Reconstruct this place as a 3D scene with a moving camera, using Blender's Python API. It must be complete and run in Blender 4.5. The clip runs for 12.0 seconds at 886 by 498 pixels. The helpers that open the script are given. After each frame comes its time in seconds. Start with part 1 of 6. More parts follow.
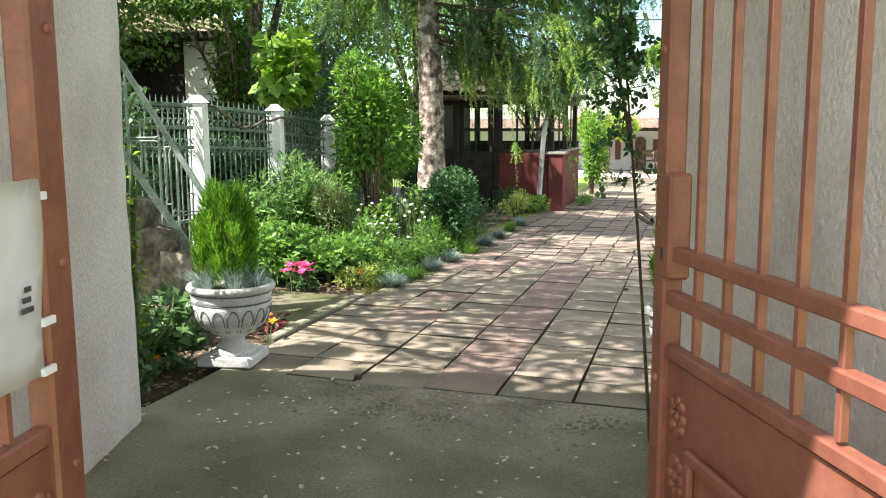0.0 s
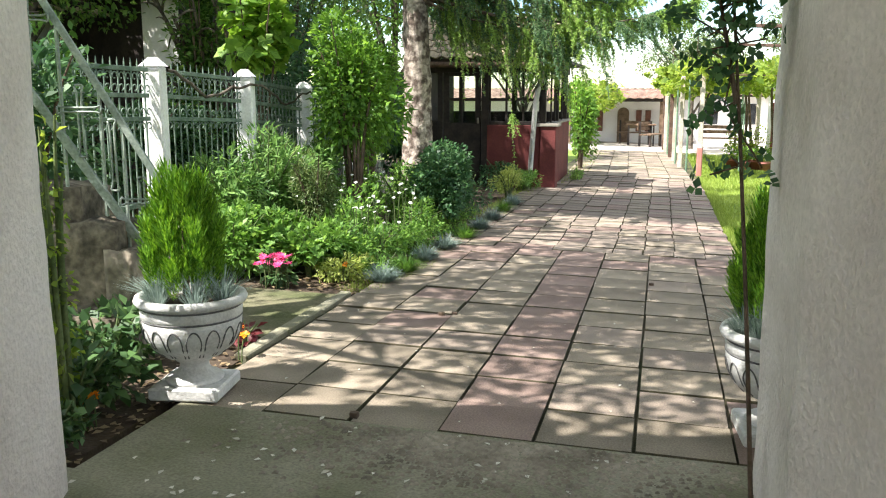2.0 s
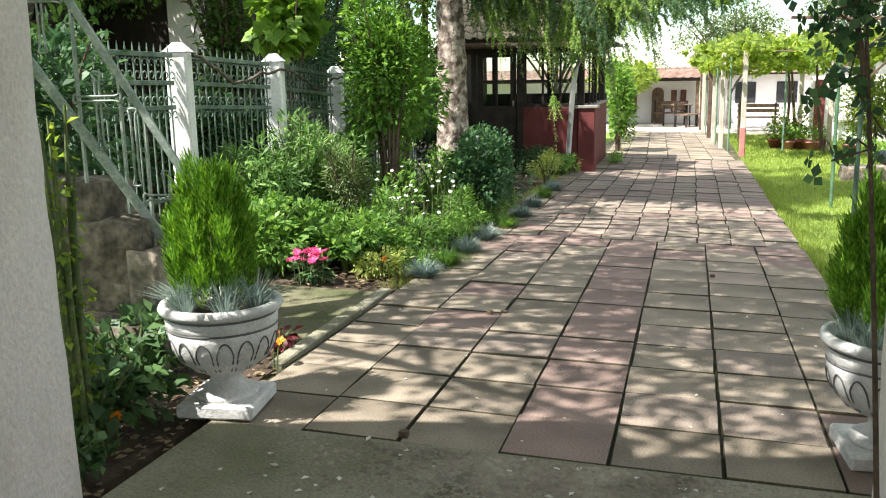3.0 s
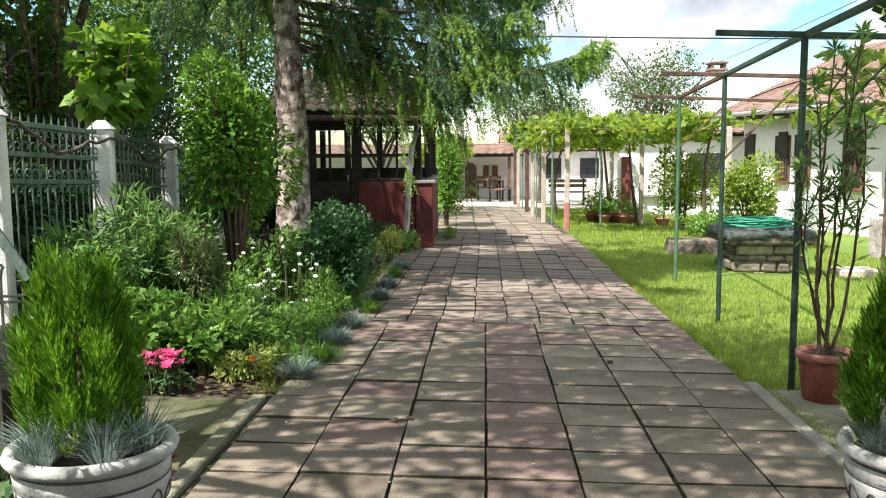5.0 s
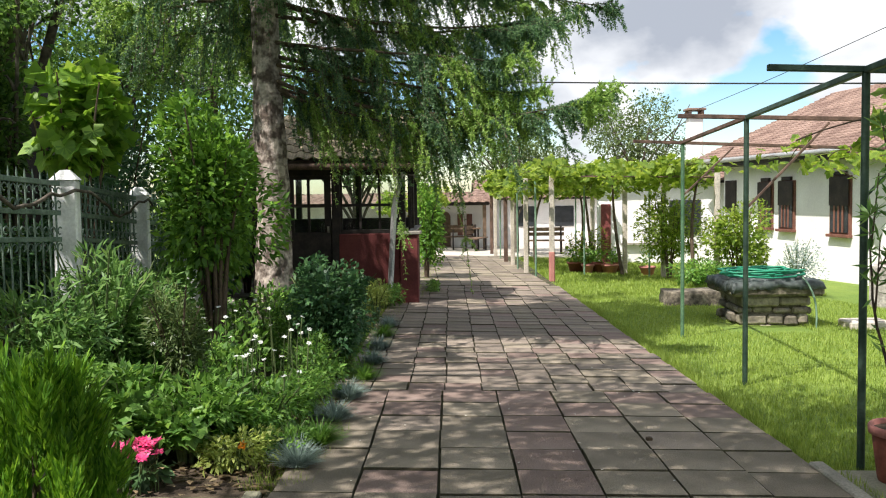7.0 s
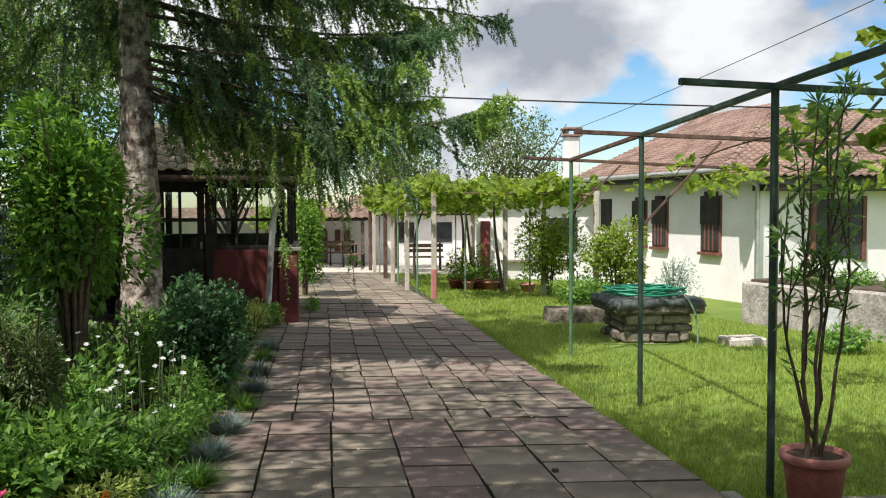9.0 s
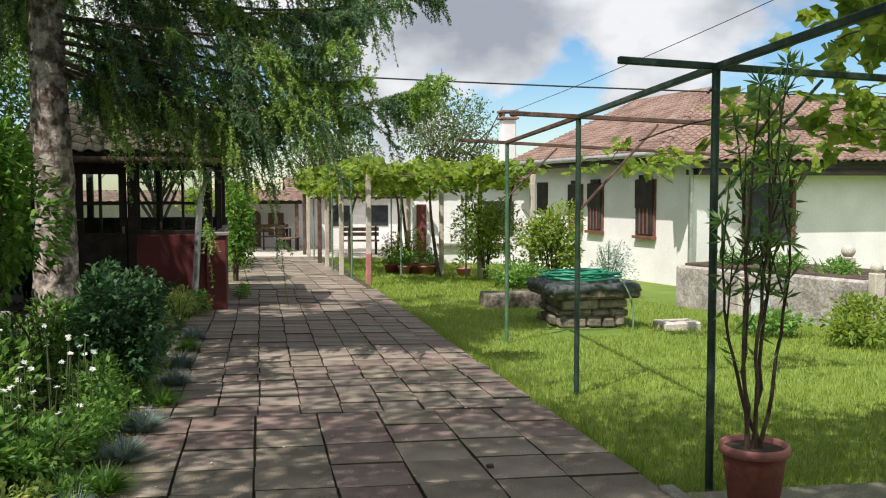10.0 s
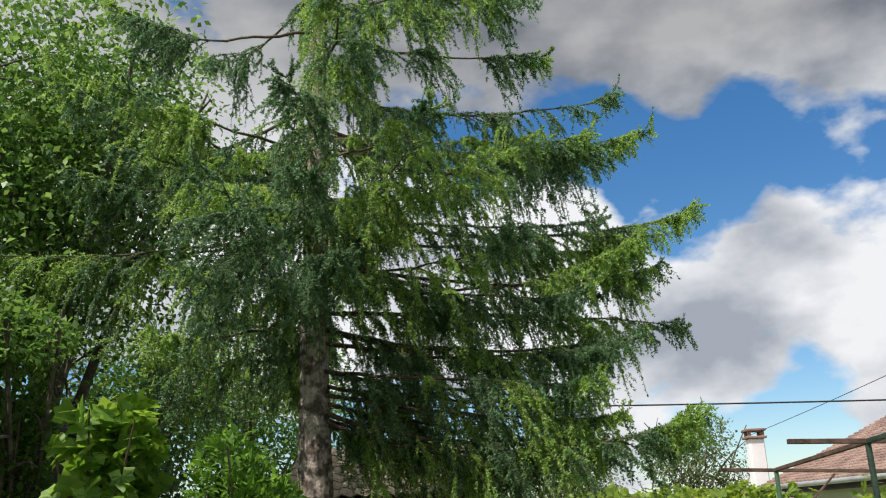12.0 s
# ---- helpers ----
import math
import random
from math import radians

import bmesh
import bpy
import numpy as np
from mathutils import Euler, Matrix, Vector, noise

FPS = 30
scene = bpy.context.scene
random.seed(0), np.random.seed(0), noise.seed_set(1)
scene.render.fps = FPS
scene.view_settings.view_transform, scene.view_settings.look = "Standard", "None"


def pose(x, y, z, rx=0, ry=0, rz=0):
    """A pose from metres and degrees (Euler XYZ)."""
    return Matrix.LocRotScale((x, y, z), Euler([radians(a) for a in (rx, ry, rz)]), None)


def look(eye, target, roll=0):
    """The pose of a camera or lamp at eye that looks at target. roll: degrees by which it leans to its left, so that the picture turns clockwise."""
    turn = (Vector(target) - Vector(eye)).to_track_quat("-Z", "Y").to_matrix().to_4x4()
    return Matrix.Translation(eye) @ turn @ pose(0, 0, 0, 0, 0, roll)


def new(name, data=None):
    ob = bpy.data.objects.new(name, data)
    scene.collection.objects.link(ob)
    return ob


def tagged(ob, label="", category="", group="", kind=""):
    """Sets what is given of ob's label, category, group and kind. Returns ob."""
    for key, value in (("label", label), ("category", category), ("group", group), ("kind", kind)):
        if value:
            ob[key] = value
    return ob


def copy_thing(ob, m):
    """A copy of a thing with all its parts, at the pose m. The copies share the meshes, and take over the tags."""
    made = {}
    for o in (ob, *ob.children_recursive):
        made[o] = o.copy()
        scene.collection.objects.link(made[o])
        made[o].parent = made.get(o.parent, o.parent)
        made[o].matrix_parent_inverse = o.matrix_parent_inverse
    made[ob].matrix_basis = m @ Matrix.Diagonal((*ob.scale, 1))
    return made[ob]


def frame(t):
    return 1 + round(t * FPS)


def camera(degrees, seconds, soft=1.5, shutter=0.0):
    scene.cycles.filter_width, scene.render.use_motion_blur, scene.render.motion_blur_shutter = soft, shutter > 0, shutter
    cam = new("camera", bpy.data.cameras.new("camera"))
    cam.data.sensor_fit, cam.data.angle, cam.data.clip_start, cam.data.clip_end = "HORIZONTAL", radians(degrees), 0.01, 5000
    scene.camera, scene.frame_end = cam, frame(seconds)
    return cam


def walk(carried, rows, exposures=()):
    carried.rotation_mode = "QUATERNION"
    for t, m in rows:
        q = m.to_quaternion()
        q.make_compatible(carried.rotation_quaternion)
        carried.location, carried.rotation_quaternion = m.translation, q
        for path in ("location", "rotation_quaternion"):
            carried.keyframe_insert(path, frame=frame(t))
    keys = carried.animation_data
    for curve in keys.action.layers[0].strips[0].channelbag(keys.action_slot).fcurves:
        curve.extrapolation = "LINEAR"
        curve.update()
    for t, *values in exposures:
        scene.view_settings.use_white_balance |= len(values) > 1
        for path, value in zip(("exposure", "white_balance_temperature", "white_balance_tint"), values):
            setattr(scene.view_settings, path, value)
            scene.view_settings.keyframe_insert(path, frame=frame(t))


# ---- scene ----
cam = camera(53.5, 12.0, 1.1)
PATH = [
    (0, (1.361, -4.337, 1.406), (0.824, -2.432, 1.12), -0.3),
    (0.5, (1.195, -4.084, 1.401), (0.661, -2.179, 1.107), 0.2),
    (1, (1.078, -3.846, 1.396), (0.514, -1.951, 1.091), 0.4),
    (1.5, (1.004, -3.586, 1.409), (0.385, -1.711, 1.096), 0.1),
    (2, (0.875, -3.377, 1.399), (0.404, -1.466, 1.046), -0.0),
    (2.5, (0.79, -3.187, 1.38), (0.295, -1.286, 1.006), -0.5),
    (2.7, (0.748, -3.102, 1.38), (0.208, -1.217, 0.986), -1.0),
    (4.3, (0.269, -2.638, 1.384), (-0.065, -0.689, 1.085), -1.4),
    (4.5, (0.224, -2.565, 1.382), (-0.048, -0.605, 1.094), -0.9),
    (5, (0.018, -2.393, 1.374), (-0.078, -0.409, 1.145), -0.4),
    (5.5, (-0.071, -2.209, 1.356), (-0.125, -0.224, 1.12), -0.2),
    (6, (-0.114, -2.019, 1.363), (-0.168, -0.033, 1.132), -0.3),
    (6.5, (-0.225, -1.851, 1.369), (-0.236, 0.139, 1.17), -0.1),
    (6.7, (-0.289, -1.791, 1.382), (-0.297, 0.203, 1.217), -0.5),
    (8.3, (-0.323, -1.408, 1.397), (-0.361, 0.59, 1.335), -1.5),
    (8.5, (-0.367, -1.367, 1.397), (-0.331, 0.632, 1.331), -1.4),
    (9, (-0.409, -1.299, 1.389), (-0.142, 0.681, 1.301), -0.2),
    (9.5, (-0.357, -1.174, 1.374), (0.094, 0.77, 1.239), 0.4),
    (10, (-0.332, -1.055, 1.396), (0.075, 0.899, 1.269), -0.1),
    (10.4, (-0.42, -0.965, 1.439), (-0.192, 1.021, 1.476), -2.0),
    (10.5, (-0.451, -0.955, 1.446), (-0.251, 1.032, 1.544), -2.7),
    (10.7, (-0.484, -0.91, 1.469), (-0.351, 1.072, 1.706), -3.7),
    (11, (-0.554, -0.933, 1.483), (-0.52, 1.028, 1.877), -3.4),
    (11.5, (-0.59, -0.976, 1.513), (-0.65, 0.946, 2.063), -2.2),
    (12, (-0.592, -0.958, 1.51), (-0.661, 0.947, 2.114), -2.1),
]
walk(cam, [(t, look(eye, target, roll)) for t, eye, target, roll in PATH],
     exposures=[(0, 1.64), (1.5, 1.58), (2.7, 1.44), (4.3, 1.08), (6.7, 0.67), (8.3, 0.40), (10.0, 0.20), (12.0, 0.18)])

# ---- light ----
SUN_TO = Vector((-0.74 * math.cos(radians(57)), -0.673 * math.cos(radians(57)), math.sin(radians(57))))
world = bpy.data.worlds.new("sky")
scene.world = world
world.use_nodes = True
wn, wl = world.node_tree.nodes, world.node_tree.links
wn.clear()
w_out, w_bg = wn.new("ShaderNodeOutputWorld"), wn.new("ShaderNodeBackground")
w_sky = wn.new("ShaderNodeTexSky")
w_sky.sky_type, w_sky.sun_disc = "NISHITA", False
w_sky.sun_elevation, w_sky.sun_rotation = radians(57), math.atan2(SUN_TO.x, SUN_TO.y)
w_sky.air_density, w_sky.dust_density, w_sky.ozone_density = 1.0, 0.4, 2.0
w_tc, w_map = wn.new("ShaderNodeTexCoord"), wn.new("ShaderNodeMapping")
w_map.inputs["Scale"].default_value = (1.0, 1.0, 1.6)
w_map.inputs["Location"].default_value = (0.25, 0.0, 0.1)
w_n1, w_n2 = wn.new("ShaderNodeTexNoise"), wn.new("ShaderNodeTexNoise")
w_n1.inputs["Scale"].default_value, w_n1.inputs["Detail"].default_value, w_n1.inputs["Roughness"].default_value = 3.6, 10, 0.5
w_n2.inputs["Scale"].default_value, w_n2.inputs["Detail"].default_value = 5.0, 6
w_off, w_a, w_b = (wn.new("ShaderNodeVectorMath") for _ in range(3))
w_off.operation, w_a.operation, w_b.operation = "SUBTRACT", "DOT_PRODUCT", "DOT_PRODUCT"
w_off.inputs[1].default_value = (0.205, 0.0, 0.335)
w_a.inputs[1].default_value = (0.676 / 0.18, 0.0, -0.737 / 0.18)
w_b.inputs[1].default_value = (0.737 / 0.075, 0.0, 0.676 / 0.075)
w_ab, w_hole = wn.new("ShaderNodeCombineXYZ"), wn.new("ShaderNodeVectorMath")
w_hole.operation = "LENGTH"
w_hr, w_sub = wn.new("ShaderNodeMapRange"), wn.new("ShaderNodeMath")
w_hr.inputs["From Min"].default_value, w_hr.inputs["From Max"].default_value = 0.45, 1.15
w_hr.inputs["To Min"].default_value, w_hr.inputs["To Max"].default_value = 0.18, 0.0
w_sub.operation = "SUBTRACT"
w_r1, w_r2 = wn.new("ShaderNodeValToRGB"), wn.new("ShaderNodeValToRGB")
w_r1.color_ramp.elements[0].position, w_r1.color_ramp.elements[1].position = 0.385, 0.435
w_r2.color_ramp.elements[0].position, w_r2.color_ramp.elements[1].position = 0.38, 0.58
w_r2.color_ramp.elements[0].color, w_r2.color_ramp.elements[1].color = (0.33, 0.36, 0.42, 1), (0.78, 0.79, 0.81, 1)
w_sep, w_el = wn.new("ShaderNodeSeparateXYZ"), wn.new("ShaderNodeMapRange")
w_el.inputs["From Min"].default_value, w_el.inputs["From Max"].default_value = 0.38, 0.49
w_el.inputs["To Min"].default_value, w_el.inputs["To Max"].default_value = 1.0, 0.50
w_grey = wn.new("ShaderNodeVectorMath")
w_grey.operation = "SCALE"
w_dot, w_glow, w_mul = wn.new("ShaderNodeVectorMath"), wn.new("ShaderNodeMapRange"), wn.new("ShaderNodeMath")
w_dot.operation, w_mul.operation, w_glow.interpolation_type = "DOT_PRODUCT", "MULTIPLY", "SMOOTHSTEP"
w_dot.inputs[1].default_value = SUN_TO
w_glow.inputs["From Min"].default_value, w_glow.inputs["From Max"].default_value = 0.15, 1.0
w_glow.inputs["To Min"].default_value, w_glow.inputs["To Max"].default_value = 1.0, 2.8
w_sc = wn.new("ShaderNodeVectorMath")
w_sc.operation = "SCALE"
w_sc.inputs["Scale"].default_value = 0.12
w_hs = wn.new("ShaderNodeHueSaturation")
w_hs.inputs["Saturation"].default_value = 1.32
w_mix = wn.new("ShaderNodeMix")
w_mix.data_type = "RGBA"
wl.new(w_tc.outputs["Generated"], w_map.inputs["Vector"])
wl.new(w_tc.outputs["Generated"], w_off.inputs[0])
wl.new(w_off.outputs["Vector"], w_a.inputs[0])
wl.new(w_off.outputs["Vector"], w_b.inputs[0])
wl.new(w_a.outputs["Value"], w_ab.inputs["X"])
wl.new(w_b.outputs["Value"], w_ab.inputs["Y"])
wl.new(w_ab.outputs["Vector"], w_hole.inputs[0])
wl.new(w_tc.outputs["Generated"], w_sep.inputs["Vector"])
wl.new(w_map.outputs["Vector"], w_n1.inputs["Vector"])
wl.new(w_map.outputs["Vector"], w_n2.inputs["Vector"])
wl.new(w_hole.outputs["Value"], w_hr.inputs["Value"])
wl.new(w_n1.outputs["Fac"], w_sub.inputs[0])
wl.new(w_hr.outputs["Result"], w_sub.inputs[1])
w_low, w_sub2 = wn.new("ShaderNodeMapRange"), wn.new("ShaderNodeMath")
w_low.inputs["From Min"].default_value, w_low.inputs["From Max"].default_value = 0.09, 0.19
w_low.inputs["To Min"].default_value, w_low.inputs["To Max"].default_value = 0.19, 0.0
w_sub2.operation = "SUBTRACT"
wl.new(w_sep.outputs["Z"], w_low.inputs["Value"])
wl.new(w_sub.outputs["Value"], w_sub2.inputs[0])
wl.new(w_low.outputs["Result"], w_sub2.inputs[1])
wl.new(w_sub2.outputs["Value"], w_r1.inputs["Fac"])
wl.new(w_n2.outputs["Fac"], w_r2.inputs["Fac"])
wl.new(w_sep.outputs["Z"], w_el.inputs["Value"])
wl.new(w_r2.outputs["Color"], w_grey.inputs[0])
wl.new(w_tc.outputs["Generated"], w_dot.inputs[0])
wl.new(w_dot.outputs["Value"], w_glow.inputs["Value"])
wl.new(w_el.outputs["Result"], w_mul.inputs[0])
wl.new(w_glow.outputs["Result"], w_mul.inputs[1])
wl.new(w_mul.outputs["Value"], w_grey.inputs["Scale"])
wl.new(w_sky.outputs["Color"], w_hs.inputs["Color"])
wl.new(w_hs.outputs["Color"], w_sc.inputs[0])
wl.new(w_r1.outputs["Color"], w_mix.inputs["Factor"])
wl.new(w_sc.outputs["Vector"], w_mix.inputs["A"])
wl.new(w_grey.outputs["Vector"], w_mix.inputs["B"])
wl.new(w_mix.outputs["Result"], w_bg.inputs["Color"])
wl.new(w_bg.outputs["Background"], w_out.inputs["Surface"])
w_bg.inputs["Strength"].default_value = 1.0
sun = new("sun", bpy.data.lights.new("sun", "SUN"))
sun.data.energy, sun.data.angle, sun.data.color = 5.0, radians(0.55), (1.0, 0.945, 0.885)
sun.matrix_world = look(SUN_TO * 30, (0, 0, 0))


# ---- materials ----
def mat(name, c1, c2, scale=3.0, rough=0.8, bump=0.3, fine=60.0, metal=0.0, rand=0.0, spread=(0.35, 0.65), grain=0.25, spec=0.35):
    """Two colours mixed by a broad noise, a fine grain over it, and a relief from both."""
    m = bpy.data.materials.new(name)
    m.use_nodes = True
    n, l = m.node_tree.nodes, m.node_tree.links
    b = n["Principled BSDF"]
    tc = n.new("ShaderNodeTexCoord")
    n1, n2 = n.new("ShaderNodeTexNoise"), n.new("ShaderNodeTexNoise")
    n1.inputs["Scale"].default_value, n1.inputs["Detail"].default_value = scale, 6
    n2.inputs["Scale"].default_value, n2.inputs["Detail"].default_value = fine, 4
    r = n.new("ShaderNodeValToRGB")
    r.color_ramp.elements[0].position, r.color_ramp.elements[1].position = spread
    r.color_ramp.elements[0].color, r.color_ramp.elements[1].color = (*c1, 1), (*c2, 1)
    mr = n.new("ShaderNodeMapRange")
    mr.inputs["From Min"].default_value, mr.inputs["From Max"].default_value = 0.3, 0.7
    mr.inputs["To Min"].default_value, mr.inputs["To Max"].default_value = 1 - grain, 1 + grain
    hsv = n.new("ShaderNodeHueSaturation")
    l.new(tc.outputs["Object"], n1.inputs["Vector"])
    l.new(tc.outputs["Object"], n2.inputs["Vector"])
    l.new(n1.outputs["Fac"], r.inputs["Fac"])
    l.new(n2.outputs["Fac"], mr.inputs["Value"])
    l.new(r.outputs["Color"], hsv.inputs["Color"])
    val = mr.outputs["Result"]
    if rand:
        oi, ma, mm = n.new("ShaderNodeObjectInfo"), n.new("ShaderNodeMapRange"), n.new("ShaderNodeMath")
        ma.inputs["To Min"].default_value, ma.inputs["To Max"].default_value = 1 - rand, 1 + rand
        mm.operation = "MULTIPLY"
        l.new(oi.outputs["Random"], ma.inputs["Value"])
        l.new(ma.outputs["Result"], mm.inputs[0])
        l.new(val, mm.inputs[1])
        val = mm.outputs["Value"]
    l.new(val, hsv.inputs["Value"])
    l.new(hsv.outputs["Color"], b.inputs["Base Color"])
    b.inputs["Roughness"].default_value, b.inputs["Metallic"].default_value = rough, metal
    b.inputs["Specular IOR Level"].default_value = spec
    if bump:
        bp = n.new("ShaderNodeBump")
        bp.inputs["Strength"].default_value, bp.inputs["Distance"].default_value = bump, 0.01
        l.new(n2.outputs["Fac"], bp.inputs["Height"])
        l.new(bp.outputs["Normal"], b.inputs["Normal"])
    return m


def leaf_mat(name, dark, mid, light, translucent=0.35, rough=0.5):
    """Leaves: each its own green, some light passing through."""
    m = bpy.data.materials.new(name)
    m.use_nodes = True
    n, l = m.node_tree.nodes, m.node_tree.links
    b, out = n["Principled BSDF"], n["Material Output"]
    dark, mid, light = [(q[0] * 1.03, q[1] * 1.0, q[2] * 1.12) if q[1] > 1.15 * q[0] else q for q in (dark, mid, light)]
    geo, r = n.new("ShaderNodeNewGeometry"), n.new("ShaderNodeValToRGB")
    r.color_ramp.elements[0].color, r.color_ramp.elements[1].color = (*dark, 1), (*light, 1)
    e = r.color_ramp.elements.new(0.5)
    e.color = (*mid, 1)
    t, mx = n.new("ShaderNodeBsdfTranslucent"), n.new("ShaderNodeMixShader")
    mx.inputs["Fac"].default_value = translucent
    hs = n.new("ShaderNodeHueSaturation")
    hs.inputs["Value"].default_value, hs.inputs["Saturation"].default_value = 1.5, 1.05
    hs.inputs["Hue"].default_value = 0.485
    l.new(geo.outputs["Random Per Island"], r.inputs["Fac"])
    l.new(r.outputs["Color"], b.inputs["Base Color"])
    l.new(r.outputs["Color"], hs.inputs["Color"])
    l.new(hs.outputs["Color"], t.inputs["Color"])
    b.inputs["Roughness"].default_value, b.inputs["Specular IOR Level"].default_value = rough, 0.4
    l.new(b.outputs["BSDF"], mx.inputs[1])
    l.new(t.outputs["BSDF"], mx.inputs[2])
    l.new(mx.outputs["Shader"], out.inputs["Surface"])
    return m


def glass_mat(name, tint=(0.9, 0.95, 0.93)):
    m = bpy.data.materials.new(name)
    m.use_nodes = True
    n, l = m.node_tree.nodes, m.node_tree.links
    out = n["Material Output"]
    tr, gl, mx, fr = n.new("ShaderNodeBsdfTransparent"), n.new("ShaderNodeBsdfGlossy"), n.new("ShaderNodeMixShader"), n.new("ShaderNodeFresnel")
    tr.inputs["Color"].default_value, gl.inputs["Roughness"].default_value = (*tint, 1), 0.03
    l.new(fr.outputs["Fac"], mx.inputs["Fac"])
    l.new(tr.outputs["BSDF"], mx.inputs[1])
    l.new(gl.outputs["BSDF"], mx.inputs[2])
    l.new(mx.outputs["Shader"], out.inputs["Surface"])
    return m


M_SOIL = mat("soil", (0.05, 0.035, 0.025), (0.10, 0.075, 0.05), 4, 0.95, 0.8, 40)
M_LAWN = mat("lawn_soil", (0.12, 0.19, 0.03), (0.19, 0.26, 0.045), 1.3, 0.95, 0.8, 70)
M_APRON = mat("apron_concrete", (0.16, 0.16, 0.095), (0.28, 0.265, 0.20), 1.6, 0.9, 0.5, 90)
M_MOSSY = mat("mossy_concrete", (0.075, 0.085, 0.035), (0.17, 0.155, 0.10), 2.5, 0.95, 0.6, 60)
M_PAVER = mat("paver_concrete", (0.155, 0.131, 0.096), (0.290, 0.244, 0.188), 2.2, 0.85, 0.6, 120, rand=0.18)
M_PAVER_RED = mat("paver_red", (0.170, 0.120, 0.100), (0.255, 0.188, 0.160), 2.2, 0.85, 0.6, 120, rand=0.14)
M_PAVER_PINK = mat("paver_rose", (0.178, 0.145, 0.118), (0.29, 0.238, 0.192), 2.2, 0.85, 0.6, 120, rand=0.15)
M_JOINT = mat("joint_sand", (0.030, 0.038, 0.015), (0.10, 0.085, 0.055), 3, 0.95, 0.6, 80)
M_KERB = mat("kerb_concrete", (0.25, 0.235, 0.20), (0.36, 0.33, 0.28), 4, 0.9, 0.5, 90)
M_PLASTER = mat("gate_plaster", (0.60, 0.535, 0.50), (0.82, 0.765, 0.735), 1.7, 0.9, 1.0, 55, grain=0.09, spread=(0.25, 0.58))
M_WHITE = mat("whitewash", (0.75, 0.715, 0.71), (0.87, 0.845, 0.84), 1.2, 0.9, 0.3, 30, grain=0.05)
M_STUCCO = mat("grey_stucco", (0.24, 0.22, 0.20), (0.42, 0.385, 0.35), 5, 0.95, 1.0, 28, grain=0.35)
M_STONE = mat("stone", (0.17, 0.145, 0.11), (0.38, 0.335, 0.265), 3.5, 0.9, 0.7, 35, rand=0.2)
M_ROCK = mat("old_stone", (0.055, 0.048, 0.036), (0.21, 0.18, 0.135), 6, 0.95, 1.0, 24, grain=0.4)
M_WELL = mat("well_stone", (0.10, 0.088, 0.068), (0.30, 0.26, 0.20), 5, 0.95, 0.9, 30, rand=0.35)
M_URN = mat("urn_white", (0.50, 0.50, 0.48), (0.68, 0.68, 0.66), 5, 0.75, 0.35, 60, grain=0.12)
M_URN_LINE = mat("urn_groove", (0.10, 0.10, 0.10), (0.16, 0.16, 0.16), 8, 0.8, 0.2)
M_POST = mat("white_post", (0.70, 0.70, 0.69), (0.86, 0.86, 0.85), 3, 0.85, 0.4, 50, grain=0.12)
M_FENCE = mat("green_iron", (0.095, 0.145, 0.110), (0.20, 0.26, 0.21), 9, 0.6, 0.2, 60, metal=0.2)
M_RAIL = mat("pale_iron", (0.20, 0.25, 0.22), (0.36, 0.41, 0.37), 9, 0.5, 0.2, 60, metal=0.3)
M_GATE = mat("gate_paint", (0.205, 0.072, 0.046), (0.285, 0.110, 0.072), 6, 0.38, 0.25, 30, metal=0.1, grain=0.12, spec=0.5)
M_PAPER = mat("paper", (0.84, 0.86, 0.91), (0.90, 0.92, 0.96), 5, 0.7, 0.1, 20, grain=0.03)
M_INK = mat("ink", (0.05, 0.05, 0.06), (0.07, 0.07, 0.08), 5, 0.7, 0)
M_STEEL = mat("dull_steel", (0.22, 0.19, 0.17), (0.36, 0.31, 0.27), 9, 0.4, 0.1, metal=0.9)
M_POLE = mat("pole_green", (0.025, 0.05, 0.035), (0.055, 0.09, 0.065), 6, 0.5, 0.2, 40, metal=0.2)
M_POLE_LIGHT = mat("pole_pale_green", (0.15, 0.25, 0.17), (0.22, 0.33, 0.24), 6, 0.5, 0.2, 40, metal=0.2)
M_POLE_GREEN = mat("pole_mid_green", (0.07, 0.15, 0.085), (0.12, 0.22, 0.13), 6, 0.5, 0.2, 40, metal=0.2)
M_RUST = mat("rust_iron", (0.085, 0.055, 0.042), (0.17, 0.105, 0.08), 9, 0.8, 0.4, 50, metal=0.2)
M_CONC = mat("concrete_post", (0.42, 0.37, 0.31), (0.58, 0.52, 0.45), 4, 0.9, 0.5, 50)
M_BLACKWOOD = mat("dark_timber", (0.016, 0.012, 0.011), (0.04, 0.028, 0.024), 6, 0.65, 0.3, 30)
# Oxblood red taken darker, with the porch's shade in the colour.
M_RED = mat("oxblood_paint_shaded", (0.095, 0.021, 0.021), (0.155, 0.038, 0.035), 3, 0.75, 0.4, 40, grain=0.15)
M_TILE = mat("old_roof_tile", (0.20, 0.16, 0.11), (0.34, 0.29, 0.19), 3, 0.9, 0.5, 40, rand=0.2)
M_TILE_RED = mat("red_roof_tile", (0.165, 0.105, 0.085), (0.30, 0.205, 0.165), 3, 0.9, 0.5, 40, rand=0.16)
M_PIPE = mat("zinc_pipe", (0.42, 0.42, 0.42), (0.56, 0.56, 0.55), 5, 0.45, 0.1, metal=0.6)
M_YARD = mat("pale_yard", (0.44, 0.40, 0.35), (0.58, 0.53, 0.46), 1.2, 0.9, 0.4, 40)
M_WOOD = mat("weathered_wood", (0.11, 0.07, 0.045), (0.22, 0.15, 0.10), 8, 0.8, 0.4, 40)
